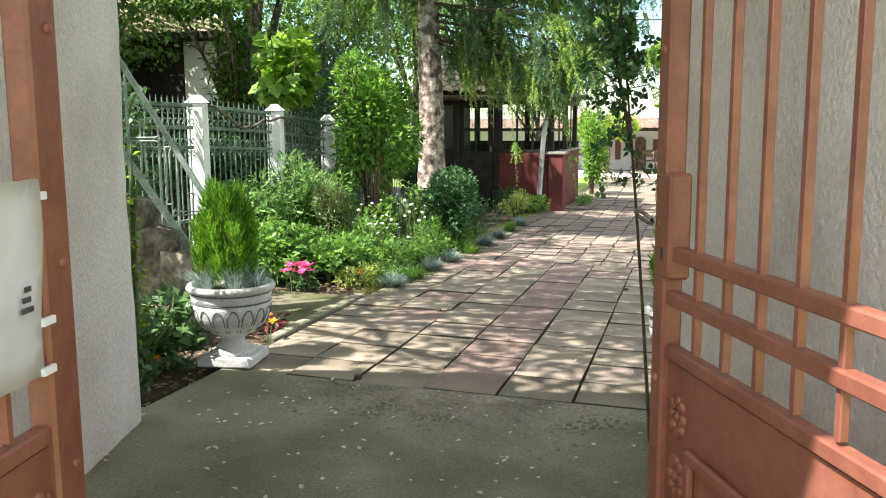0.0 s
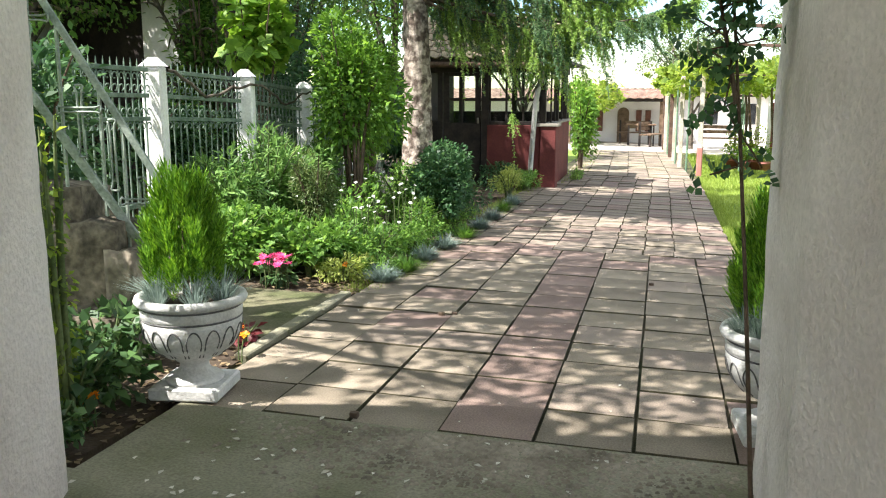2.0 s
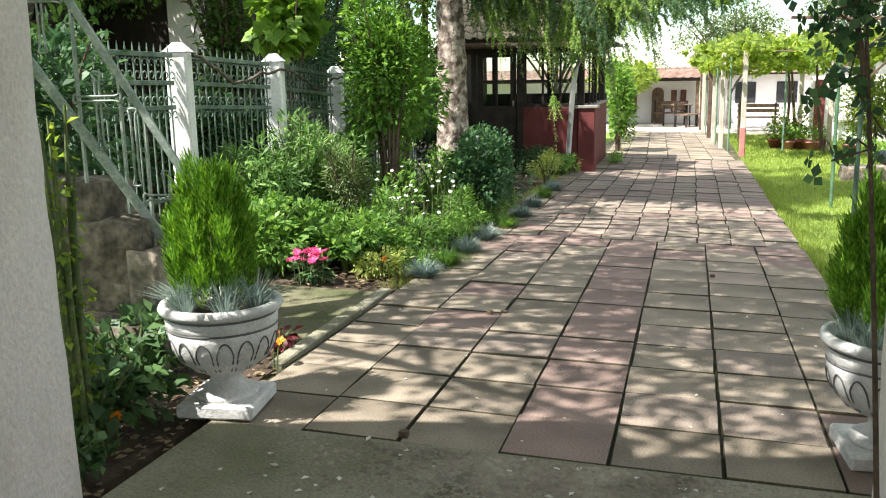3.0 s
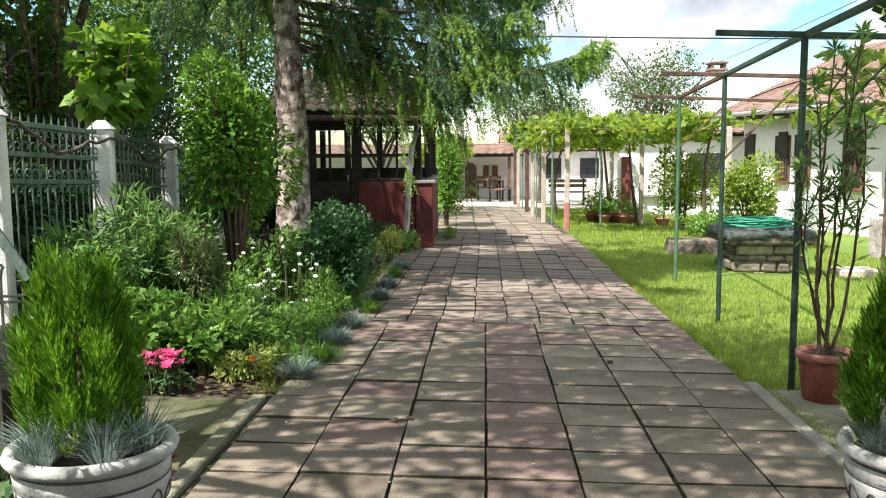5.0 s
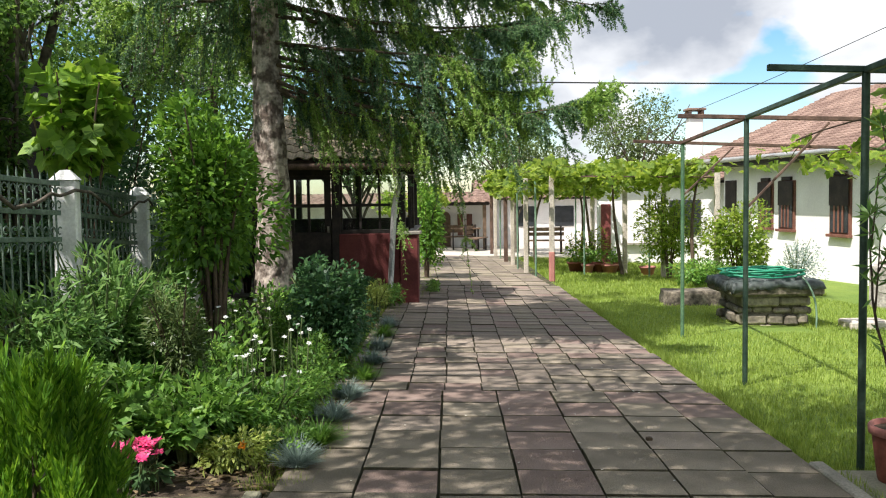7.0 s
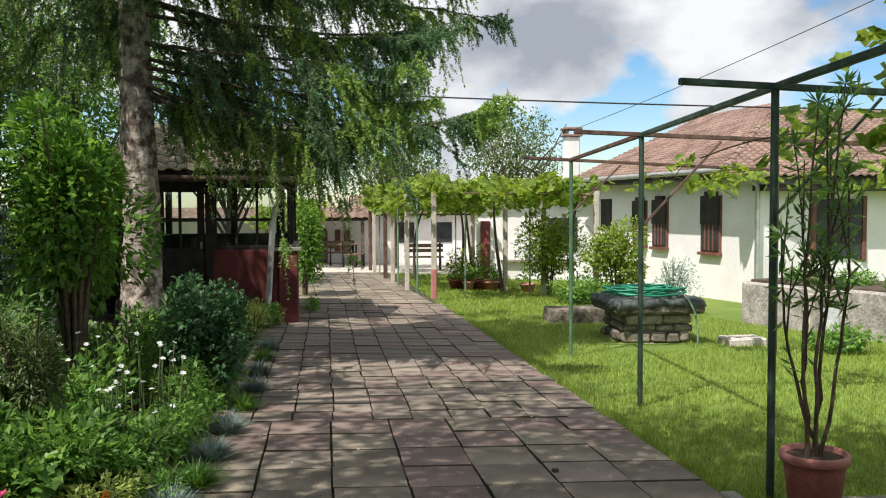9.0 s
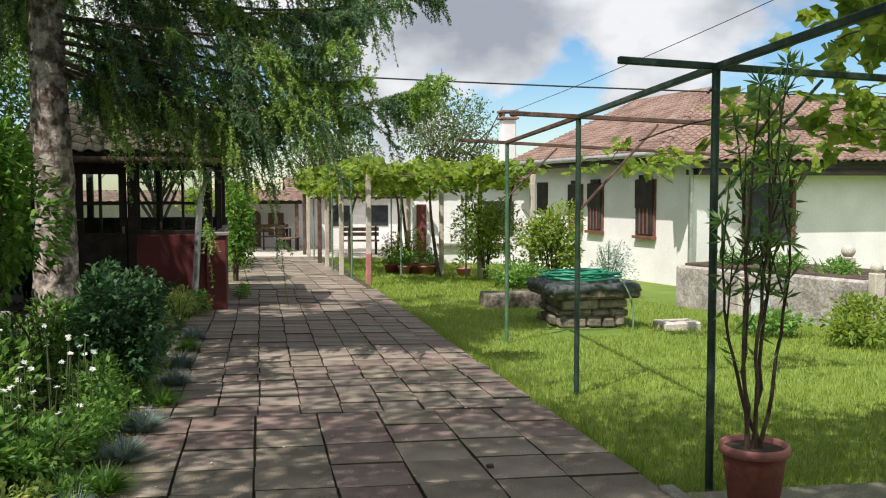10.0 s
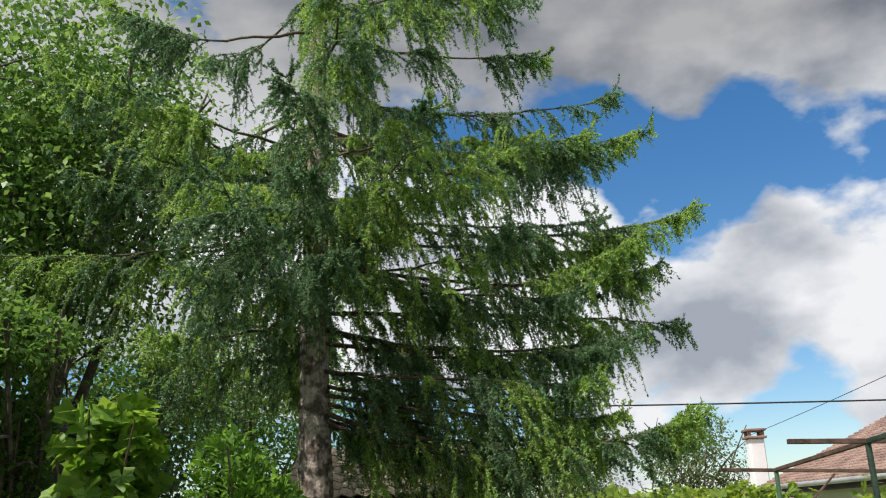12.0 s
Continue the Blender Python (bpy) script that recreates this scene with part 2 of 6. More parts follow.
M_SHUTTER = mat("brown_window", (0.13, 0.055, 0.04), (0.20, 0.085, 0.06), 8, 0.6, 0.2)
# Opaque near-black for panes: the dimness of the rooms behind is in the colour.
M_DARK = mat("unlit_room_glass", (0.02, 0.022, 0.025), (0.045, 0.05, 0.055), 4, 0.25, 0)
# Spruce bark; its pale patches also paint in spots of sun.
M_BARK_SUNLIT = mat("bark", (0.12, 0.092, 0.075), (0.50, 0.43, 0.37), 7, 0.95, 1.0, 22, grain=0.4, spread=(0.42, 0.60))
M_TREEBARK = mat("tree_bark", (0.055, 0.045, 0.035), (0.15, 0.125, 0.10), 9, 0.95, 0.8, 25, grain=0.35)
M_TWIG = mat("twig", (0.07, 0.05, 0.035), (0.14, 0.10, 0.07), 9, 0.9, 0.4)
M_STEM = mat("green_stem", (0.08, 0.12, 0.04), (0.14, 0.18, 0.07), 9, 0.8, 0.2)
M_POT = mat("terracotta", (0.17, 0.05, 0.036), (0.25, 0.08, 0.055), 5, 0.75, 0.3, 40, grain=0.12)
M_POT_RIM = mat("terracotta_rim", (0.40, 0.16, 0.14), (0.48, 0.21, 0.18), 5, 0.75, 0.3, 40, grain=0.1)
M_TARP = mat("grey_tarp", (0.06, 0.08, 0.075), (0.20, 0.225, 0.215), 9, 0.45, 0.5, 14)
M_HOSE = mat("green_hose", (0.012, 0.16, 0.09), (0.03, 0.26, 0.15), 6, 0.4, 0)
M_DOOR_RED = mat("dark_red_door", (0.16, 0.04, 0.04), (0.22, 0.06, 0.055), 6, 0.6, 0.2)
M_WIRE = mat("black_cable", (0.015, 0.015, 0.016), (0.03, 0.03, 0.03), 6, 0.6, 0)
M_PANE = glass_mat("window_glass")
M_NICHE = mat("pale_blue_board", (0.42, 0.44, 0.46), (0.62, 0.64, 0.66), 7, 0.8, 0.2)
L_THUJA = leaf_mat("thuja_green", (0.05, 0.15, 0.015), (0.13, 0.30, 0.025), (0.265, 0.48, 0.05), 0.35)
L_SPRUCE = leaf_mat("spruce_needles", (0.045, 0.105, 0.050), (0.105, 0.200, 0.085), (0.20, 0.325, 0.13), 0.5, 0.5)
# Paler copy of the needles: fresh growth, and sunlight put into the colour.
L_SPRUCE_LIT = leaf_mat("spruce_fresh_lit_needles", (0.14, 0.26, 0.05), (0.235, 0.385, 0.08), (0.36, 0.51, 0.13), 0.45, 0.5)
L_TREE = leaf_mat("tree_leaves", (0.04, 0.10, 0.018), (0.085, 0.18, 0.033), (0.18, 0.31, 0.065), 0.45)
L_LIME = leaf_mat("lime_leaves", (0.04, 0.10, 0.018), (0.085, 0.18, 0.033), (0.21, 0.35, 0.08), 0.45, 0.4)
L_LILAC = leaf_mat("shrub_leaves", (0.06, 0.15, 0.022), (0.12, 0.26, 0.035), (0.23, 0.42, 0.06), 0.4)
L_MAPLE = leaf_mat("bright_lobed_leaves", (0.10, 0.22, 0.025), (0.18, 0.34, 0.04), (0.30, 0.47, 0.07), 0.45)
L_HERB = leaf_mat("herb_leaves", (0.07, 0.17, 0.03), (0.13, 0.28, 0.045), (0.25, 0.43, 0.085), 0.4)
L_FERN = leaf_mat("fern_leaves", (0.07, 0.165, 0.04), (0.13, 0.265, 0.06), (0.24, 0.40, 0.11), 0.4)
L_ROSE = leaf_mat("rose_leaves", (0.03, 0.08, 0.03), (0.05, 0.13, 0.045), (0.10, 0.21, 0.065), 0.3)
L_GREY = leaf_mat("silver_leaves", (0.16, 0.22, 0.17), (0.25, 0.33, 0.26), (0.36, 0.45, 0.38), 0.25)
L_YELLOW = leaf_mat("yellow_green_leaves", (0.22, 0.30, 0.06), (0.33, 0.42, 0.09), (0.46, 0.52, 0.16), 0.35)
L_OLIVE = leaf_mat("olive_leaves", (0.05, 0.09, 0.022), (0.095, 0.145, 0.04), (0.16, 0.22, 0.07), 0.3)
L_VINE = leaf_mat("vine_leaves", (0.09, 0.17, 0.02), (0.18, 0.28, 0.035), (0.32, 0.42, 0.07), 0.55)
L_GRASS = leaf_mat("lawn_grass", (0.165, 0.25, 0.035), (0.235, 0.33, 0.05), (0.32, 0.41, 0.08), 0.35, 0.6)
L_IVY = leaf_mat("ivy_leaves", (0.035, 0.08, 0.03), (0.06, 0.13, 0.04), (0.11, 0.21, 0.06), 0.25, 0.4)
L_WHITE = leaf_mat("white_petals", (0.70, 0.72, 0.66), (0.8, 0.82, 0.78), (0.88, 0.88, 0.85), 0.2)
L_PINK = leaf_mat("pink_petals", (0.55, 0.03, 0.13), (0.72, 0.06, 0.22), (0.82, 0.16, 0.33), 0.25)
L_ORANGE = leaf_mat("orange_petals", (0.75, 0.20, 0.01), (0.85, 0.30, 0.015), (0.9, 0.42, 0.03), 0.2)
L_DEEPRED = leaf_mat("dark_red_leaves", (0.10, 0.015, 0.02), (0.18, 0.03, 0.035), (0.28, 0.06, 0.06), 0.25)


# ---- building helpers ----
RNG = np.random.default_rng(7)


def g(x, y):
    """The ground's height: it falls gently to the right and ahead."""
    return -0.02 * min(max(x, -10), 10) - 0.015 * min(max(y, -6), 30)


def thing(name, label, category, at=(0, 0, 0), group="", kind=""):
    ob = new(name)
    ob.location = at
    ob.empty_display_size = 0.1
    return tagged(ob, label, category, group, kind)


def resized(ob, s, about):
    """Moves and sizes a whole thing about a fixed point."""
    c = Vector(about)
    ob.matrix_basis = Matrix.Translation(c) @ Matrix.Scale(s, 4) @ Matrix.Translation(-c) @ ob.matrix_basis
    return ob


def settle_under(ob, parent):
    ob.parent = parent
    if parent.parent is None:
        ob.matrix_parent_inverse = parent.matrix_basis.inverted()


def part(name, bm, material, parent=None, label="", smooth=False):
    """Links a bmesh as one mesh object under a thing or a part."""
    me = bpy.data.meshes.new(name)
    bm.to_mesh(me)
    bm.free()
    me.materials.append(material)
    if smooth:
        me.shade_smooth()
    ob = new(name, me)
    if parent:
        settle_under(ob, parent)
    if label:
        ob["label"] = label
    return ob


def part_np(name, verts, faces, material, parent=None, label="", smooth=False):
    """The same for arrays of corners and of faces that all have as many corners."""
    me = bpy.data.meshes.new(name)
    verts, faces = np.asarray(verts, np.float32), np.asarray(faces, np.int32)
    k = faces.shape[1]
    me.vertices.add(len(verts))
    me.vertices.foreach_set("co", verts.ravel())
    me.loops.add(faces.size)
    me.loops.foreach_set("vertex_index", faces.ravel())
    me.polygons.add(len(faces))
    me.polygons.foreach_set("loop_start", np.arange(0, faces.size, k, dtype=np.int32))
    me.update(calc_edges=True)
    me.validate()
    me.materials.append(material)
    if smooth:
        me.shade_smooth()
    ob = new(name, me)
    if parent:
        settle_under(ob, parent)
    if label:
        ob["label"] = label
    return ob


def box_bm(bm, x0, x1, y0, y1, z0, z1, bev=0.0, m=None):
    r = bmesh.ops.create_cube(bm, size=1.0)
    mm = Matrix.Translation(((x0 + x1) / 2, (y0 + y1) / 2, (z0 + z1) / 2)) @ Matrix.Diagonal((x1 - x0, y1 - y0, z1 - z0, 1))
    bmesh.ops.transform(bm, matrix=mm if m is None else m @ mm, verts=r["verts"])
    if bev:
        es = list({e for v in r["verts"] for e in v.link_edges})
        bmesh.ops.bevel(bm, geom=es, offset=bev, segments=1, affect="EDGES")
    return bm


def block(name, x0, x1, y0, y1, z0, z1, material, parent=None, bev=0.006, m=None, label=""):
    return part(name, box_bm(bmesh.new(), x0, x1, y0, y1, z0, z1, bev, m), material, parent, label)


def tube_np(path, radii, seg=7):
    """Corners and four-cornered faces of a tube along a path."""
    P = np.asarray(path, float)
    R = np.broadcast_to(np.asarray(radii, float), (len(P),))
    T = np.gradient(P, axis=0)
    T /= np.linalg.norm(T, axis=1)[:, None] + 1e-9
    ref = np.where(np.abs(T[:, 2:3]) > 0.9, np.array([[1.0, 0, 0]]), np.array([[0, 0, 1.0]]))
    A = np.cross(T, ref)
    A /= np.linalg.norm(A, axis=1)[:, None] + 1e-9
    B = np.cross(T, A)
    th = np.linspace(0, 2 * np.pi, seg, endpoint=False)
    V = (P[:, None] + R[:, None, None] * (np.cos(th)[None, :, None] * A[:, None] + np.sin(th)[None, :, None] * B[:, None])).reshape(-1, 3)
    i, j = np.meshgrid(np.arange(len(P) - 1), np.arange(seg), indexing="ij")
    j2 = (j + 1) % seg
    F = np.stack([i * seg + j, i * seg + j2, (i + 1) * seg + j2, (i + 1) * seg + j], -1).reshape(-1, 4)
    return V, F


def merge_np(pieces):
    V, F, n = [], [], 0
    for v, f in pieces:
        V.append(v)
        F.append(f + n)
        n += len(v)
    return np.concatenate(V), np.concatenate(F)


def tubes(name, paths, material, parent=None, seg=7, label="", smooth=True):
    return part_np(name, *merge_np([tube_np(p, r, seg) for p, r in paths]), material, parent, label, smooth)


def bar(name, a, b, w, material, parent=None, h=None, label=""):
    """A straight square bar from a to b."""
    a, b = Vector(a), Vector(b)
    d = b - a
    q = d.to_track_quat("Z", "Y").to_matrix().to_4x4()
    h = h or w
    return block(name, -w / 2, w / 2, -h / 2, h / 2, 0, d.length, material, parent, min(w, h) * 0.12, Matrix.Translation(a) @ q, label)


def lathe_bm(bm, profile, seg=32, m=None):
    rings = []
    for r, z in profile:
        rings.append([bm.verts.new((r * math.cos(2 * math.pi * k / seg), r * math.sin(2 * math.pi * k / seg), z)) for k in range(seg)])
    for a, b in zip(rings, rings[1:]):
        for k in range(seg):
            bm.faces.new((a[k], a[(k + 1) % seg], b[(k + 1) % seg], b[k]))
    bm.faces.new(list(reversed(rings[0])))
    bm.faces.new(rings[-1])
    if m is not None:
        bmesh.ops.transform(bm, matrix=m, verts=[v for r in rings for v in r])
    return bm


def unit(v):
    return v / (np.linalg.norm(v, axis=-1, keepdims=True) + 1e-9)


def leaf_np(P, D, N, length, width, fold=0.25):
    """Diamond leaves, folded along the midrib: at P, along D, facing N."""
    D = unit(D)
    S = unit(np.cross(D, N))
    N = np.cross(S, D)
    L, W = np.broadcast_to(length, len(P))[:, None], np.broadcast_to(width, len(P))[:, None]
    a, c = P, P + D * L
    mid = P + D * L * 0.45
    b, d = mid + S * W / 2 + N * W * fold, mid - S * W / 2 + N * W * fold
    V = np.stack([a, b, c, d], 1).reshape(-1, 3)
    return V, np.arange(len(V)).reshape(-1, 4)


def lobed_np(P, D, N, size, lobes=5):
    """Leaves with pointed lobes, as fans of diamonds from one stalk."""
    out = []
    D = unit(D)
    S = unit(np.cross(D, N))
    N2 = np.cross(S, D)
    for k in range(lobes):
        a = (k - (lobes - 1) / 2) * radians(118) / (lobes - 1) * 2
        d = D * math.cos(a) + S * math.sin(a)
        ln = size * (1.0 - 0.28 * abs(math.sin(a)))
        out.append(leaf_np(P, d, N2, ln, size * 0.74, 0.06)[0].reshape(-1, 4, 3))
    V = np.concatenate(out, 1).reshape(-1, 3)
    return V, np.arange(len(V)).reshape(-1, 4)


def rand_dirs(n, up=0.0):
    d = unit(RNG.normal(size=(n, 3)))
    d[:, 2] += up
    return unit(d)


def blob_points(n, c, r, shell=0.55, lumps=9, seed=0):
    """Points through a lumpy crown: more of them near its skin, with gaps."""
    rng = np.random.default_rng(seed + 11)
    c, r = np.asarray(c, float), np.asarray(r, float)
    lc = unit(rng.normal(size=(lumps, 3))) * rng.uniform(0.25, 0.72, (lumps, 1))
    lr = rng.uniform(0.28, 0.52, lumps)
    which = rng.integers(0, lumps, n)
    q = unit(rng.normal(size=(n, 3))) * (shell + (1 - shell) * rng.uniform(0, 1, (n, 1)) ** 0.5)
    P = lc[which] + q * lr[which][:, None]
    out = unit(P + 0.6 * q)
    return c + P * r, out


def bezier(a, b, c, n=8):
    t = np.linspace(0, 1, n)[:, None]
    return (1 - t) ** 2 * np.asarray(a, float) + 2 * t * (1 - t) * np.asarray(b, float) + t ** 2 * np.asarray(c, float)


def shrub(name, label, at, r, height, n, length, width, leaf, stems=7, stem=M_TWIG, lobed=False, seed=1, lift=0.35, category="shrub", group=""):
    """A shrub: arching stems from one root and a lumpy crown of leaves."""
    x, y = at
    z = g(x, y) - 0.02
    t = thing(name, label, category, (x, y, z), group)
    rng = np.random.default_rng(seed)
    paths = []
    for k in range(stems):
        a = 2 * math.pi * (k + rng.uniform(0, 0.8)) / stems
        rr = rng.uniform(0.35, 0.85)
        tip = (x + r[0] * rr * math.cos(a), y + r[1] * rr * math.sin(a), z + height * rng.uniform(0.7, 0.98))
        paths.append((bezier((x + 0.03 * math.cos(a), y + 0.03 * math.sin(a), z), (x + 0.2 * r[0] * math.cos(a), y + 0.2 * r[1] * math.sin(a), z + height * 0.6), tip), np.linspace(0.012, 0.003, 8) * (1 + height * 0.4)))
    tubes("stem", paths, stem, t, 5)
    P, out = blob_points(n, (x, y, z + height * (lift + (1 - lift) / 2)), (r[0], r[1], height * (1 - lift) / 2 * 1.15), 0.4, 14, seed)
    P[:, 2] = np.maximum(P[:, 2], z + 0.03)
    D = unit(out + rand_dirs(n) * 0.9 + np.array([0, 0, -0.15]))
    N = unit(rand_dirs(n) * 0.7 + np.array([0, 0, 1.0]) + out * 0.4)
    s = rng.uniform(0.6, 1.15, n)
    V, F = lobed_np(P, D, N, length) if lobed else leaf_np(P, D, N, length * s, width * s)
    part_np("foliage", V, F, leaf, t)
    return t


# ---- ground, path, kerbs ----
def ground_sheet():
    xs = sorted({*np.arange(-12, 14.1, 1.0), -400, -120, -40, 30, 120, 400})
    ys = sorted({*np.arange(-8, 34.1, 1.0), -400, -120, -40, 60, 140, 400})
    V = [(x, y, g(x, y) - 0.07) for y in ys for x in xs]
    w = len(xs)
    F = [(j * w + i, j * w + i + 1, (j + 1) * w + i + 1, (j + 1) * w + i) for j in range(len(ys) - 1) for i in range(w - 1)]
    return tagged(part_np("ground", V, F, M_LAWN), "green grassy ground sloping gently", "ground", kind="structure")


def sheet(name, x0, x1, y0, y1, lift, material, label, category, step=0.5):
    """A thin slab that follows the ground."""
    nx, ny = max(1, round((x1 - x0) / step)), max(1, round((y1 - y0) / step))
    bm = bmesh.new()
    vs = [[bm.verts.new((x0 + (x1 - x0) * i / nx, y0 + (y1 - y0) * j / ny, g(x0 + (x1 - x0) * i / nx, y0 + (y1 - y0) * j / ny) + lift)) for i in range(nx + 1)] for j in range(ny + 1)]
    fs = [bm.faces.new((vs[j][i], vs[j][i + 1], vs[j + 1][i + 1], vs[j + 1][i])) for j in range(ny) for i in range(nx)]
    ext = bmesh.ops.extrude_face_region(bm, geom=fs)
    bmesh.ops.translate(bm, verts=[v for v in ext["geom"] if isinstance(v, bmesh.types.BMVert)], vec=(0, 0, -0.12))
    bmesh.ops.recalc_face_normals(bm, faces=bm.faces)
    return tagged(part(name, bm, material), label, category, kind="structure")


ground_sheet()
apron = sheet("apron", -1.7, 2.6, -7.0, -0.75, 0.0, M_APRON, "mossy grey concrete apron before the paved path", "pavement")
apron_edge = sheet("apron_edge", -1.17, 2.6, -0.75, 0.0, 0.0, M_APRON, "mossy grey concrete apron beside the planted corner", "pavement")
path_bed = sheet("path", -1.22, 1.60, 0.0, 24.0, -0.028, M_JOINT, "paved garden path of square concrete slabs", "path")
yard = sheet("yard", -6.0, 9.0, 24.0, 36.0, -0.01, M_YARD, "pale concrete yard before the far house", "pavement", 1.0)
side_slab = sheet("side_slab", -2.25, -1.30, 1.15, 2.35, -0.01, M_MOSSY, "mossy concrete slab beside the path", "pavement")
right_slab = sheet("pot_terrace", 1.70, 4.2, 0.2, 2.95, -0.035, M_APRON, "grey concrete strip at the lawn's edge", "pavement")
bed_soil = sheet("bed_soil", -3.4, -1.24, 2.36, 12.0, -0.03, M_SOIL, "dark soil of the flower bed", "soil")
front_soil = sheet("corner_soil", -2.6, -1.26, -0.9, 1.12, -0.03, M_SOIL, "dark soil strewn with bark around the urn", "soil")
back_soil = sheet("back_soil", -12.0, -3.42, -0.5, 16.0, -0.02, M_SOIL, "shaded bare soil behind the fence", "soil", 1.0)
PG = pose(0, 0, 0, 0, 0, 16)


def kerb(x, y0, y1, n, label):
    t = thing("kerb", label, "kerb", (x, y0, g(x, y0)), kind="structure")
    for k in range(n):
        a, b = y0 + (y1 - y0) * k / n, y0 + (y1 - y0) * (k + 1) / n
        za = g(x, (a + b) / 2)
        block("kerb_stone", x - 0.04, x + 0.04, a + 0.004, b - 0.004, za - 0.1, za + 0.006 + 0.005 * (k % 2), M_APRON if x < 0 else M_KERB, t, 0.008)


kerb(-1.26, 0.75, 2.4, 3, "narrow concrete kerb along the path")
kerb(1.64, 0.3, 2.95, 4, "narrow concrete kerb beside the potted oleander")


# ---- gateway ----
def prism(name, pts, z0, z1, material, label, category, m=PG):
    """An upright block over a plan of corners."""
    bm = bmesh.new()
    lo = [bm.verts.new((u, v, z0)) for u, v in pts]
    f = bm.faces.new(lo)
    ext = bmesh.ops.extrude_face_region(bm, geom=[f])
    bmesh.ops.translate(bm, verts=[v for v in ext["geom"] if isinstance(v, bmesh.types.BMVert)], vec=(0, 0, z1 - z0))
    bmesh.ops.recalc_face_normals(bm, faces=bm.faces)
    bmesh.ops.subdivide_edges(bm, edges=list(bm.edges), cuts=44, use_grid_fill=True)
    bmesh.ops.smooth_vert(bm, verts=bm.verts, factor=0.5, use_axis_x=True, use_axis_y=True, use_axis_z=True)
    bm.normal_update()
    for v in bm.verts:
        v.co += v.normal * (0.014 * noise.noise(v.co * 1.3) + 0.008 * noise.noise(v.co * 5.0) + 0.004 * noise.noise(v.co * 15.0))
    bmesh.ops.transform(bm, matrix=m, verts=bm.verts)
    return tagged(part(name, bm, material, smooth=True), label, category, kind="structure")


prism("wall_west", [(-1.28, -4.2), (-1.28, -0.58), (-3.3, -0.58), (-3.3, -4.2)], -0.15, 3.12, M_PLASTER, "thick cream plastered gateway wall", "wall")
prism("wall_east", [(1.15, -0.50), (0.95, -1.25), (1.02, -3.3), (3.6, -3.3), (3.6, -0.50)], -0.15, 3.12, M_PLASTER, "thick cream plastered gateway wall", "wall")


# Beam and slab above the view, added to keep sun off jambs and gate.
prism("lintel", [(-1.26, -3.75), (-1.26, -3.2), (1.3, -3.2), (1.3, -3.75)], 2.75, 3.12, M_PLASTER, "unseen plastered beam added to shade the gateway", "wall")
prism("ceiling", [(-3.4, -3.92), (-3.4, -1.0), (3.7, -1.0), (3.7, -3.92)], 3.125, 3.32, M_PLASTER, "unseen plastered slab added to shade the gateway passage", "ceiling")


def gate_leaf(label, end, hinge, side, stile=0.058):
    """An iron leaf standing open: stiles, bars, rails and a pressed panel below. It runs from its hinge to its free end; side: the way it faces."""
    a, b = Vector((*hinge, 0)), Vector((*end, 0))
    L = (b - a).length
    m = PG @ Matrix.Translation(a) @ Matrix.Rotation(math.atan2((b - a).y, (b - a).x), 4, "Z")
    t = thing("gate_leaf", label, "gate", m.translation)
    B = lambda n, x0, x1, y0, y1, z0, z1, bev=0.004, par=t, mm=M_GATE, lb="": block(n, x0, x1, y0, y1, z0, z1, mm, par, bev, m, lb)
    top = 2.5
    B("stile", L - stile, L, -0.022, 0.022, 0.05, top, 0.006)
    B("stile", 0, 0.058, -0.022, 0.022, 0.05, top, 0.006)
    for z in (0.925, 1.04, 1.135, top - 0.05):
        B("rail", 0.058, L - 0.058, -0.015, 0.015, z - 0.015, z + 0.015)
    k = 0
    while L - 0.175 - 0.12 * k > 0.09:
        x = L - 0.175 - 0.12 * k
        B("bar", x - 0.008, x + 0.008, -0.008, 0.008, 0.945, top - 0.07, 0.002)
        k += 1
    B("bottom_rail", 0.058, L - 0.058, -0.018, 0.018, 0.06, 0.14)
    B("panel", 0.058, L - 0.058, -0.006, 0.006, 0.14, 0.905, 0)
    f = 0.006 * side
    lo, hi = min(f, f + 0.016 * side), max(f, f + 0.016 * side)
    for z in (0.30, 0.74):
        B("moulding", 0.18, L - 0.18, lo, hi, z - 0.014, z + 0.014, 0.005)
    for x in (0.19, L - 0.19):
        B("moulding", x - 0.014, x + 0.014, lo, hi, 0.316, 0.724, 0.005)
    for x, z in ((0.11, 0.78), (L - 0.115, 0.80), (L - 0.115, 0.67)):
        bm = bmesh.new()
        for q in range(9):
            w = q * math.pi / 4
            rad = 0.026 if q < 8 else 0
            r = bmesh.ops.create_icosphere(bm, subdivisions=2, radius=0.015)
            bmesh.ops.transform(bm, matrix=m @ Matrix.Translation((x + rad * math.cos(w), f, z + rad * 1.3 * math.sin(w))) @ Matrix.Diagonal((1, 0.6, 1, 1)), verts=r["verts"])
        part("rosette", bm, M_GATE, t, smooth=True)
    for z in (0.86, 1.19, 1.55, 1.95):
        bm = bmesh.new()
        r = bmesh.ops.create_icosphere(bm, subdivisions=2, radius=0.010)
        bmesh.ops.transform(bm, matrix=m @ Matrix.Translation((L - 0.03, 0.022 * side, z)) @ Matrix.Diagonal((1, 0.7, 1, 1)), verts=r["verts"])
        part("rivet", bm, M_GATE, t, smooth=True)
    return t, m, L


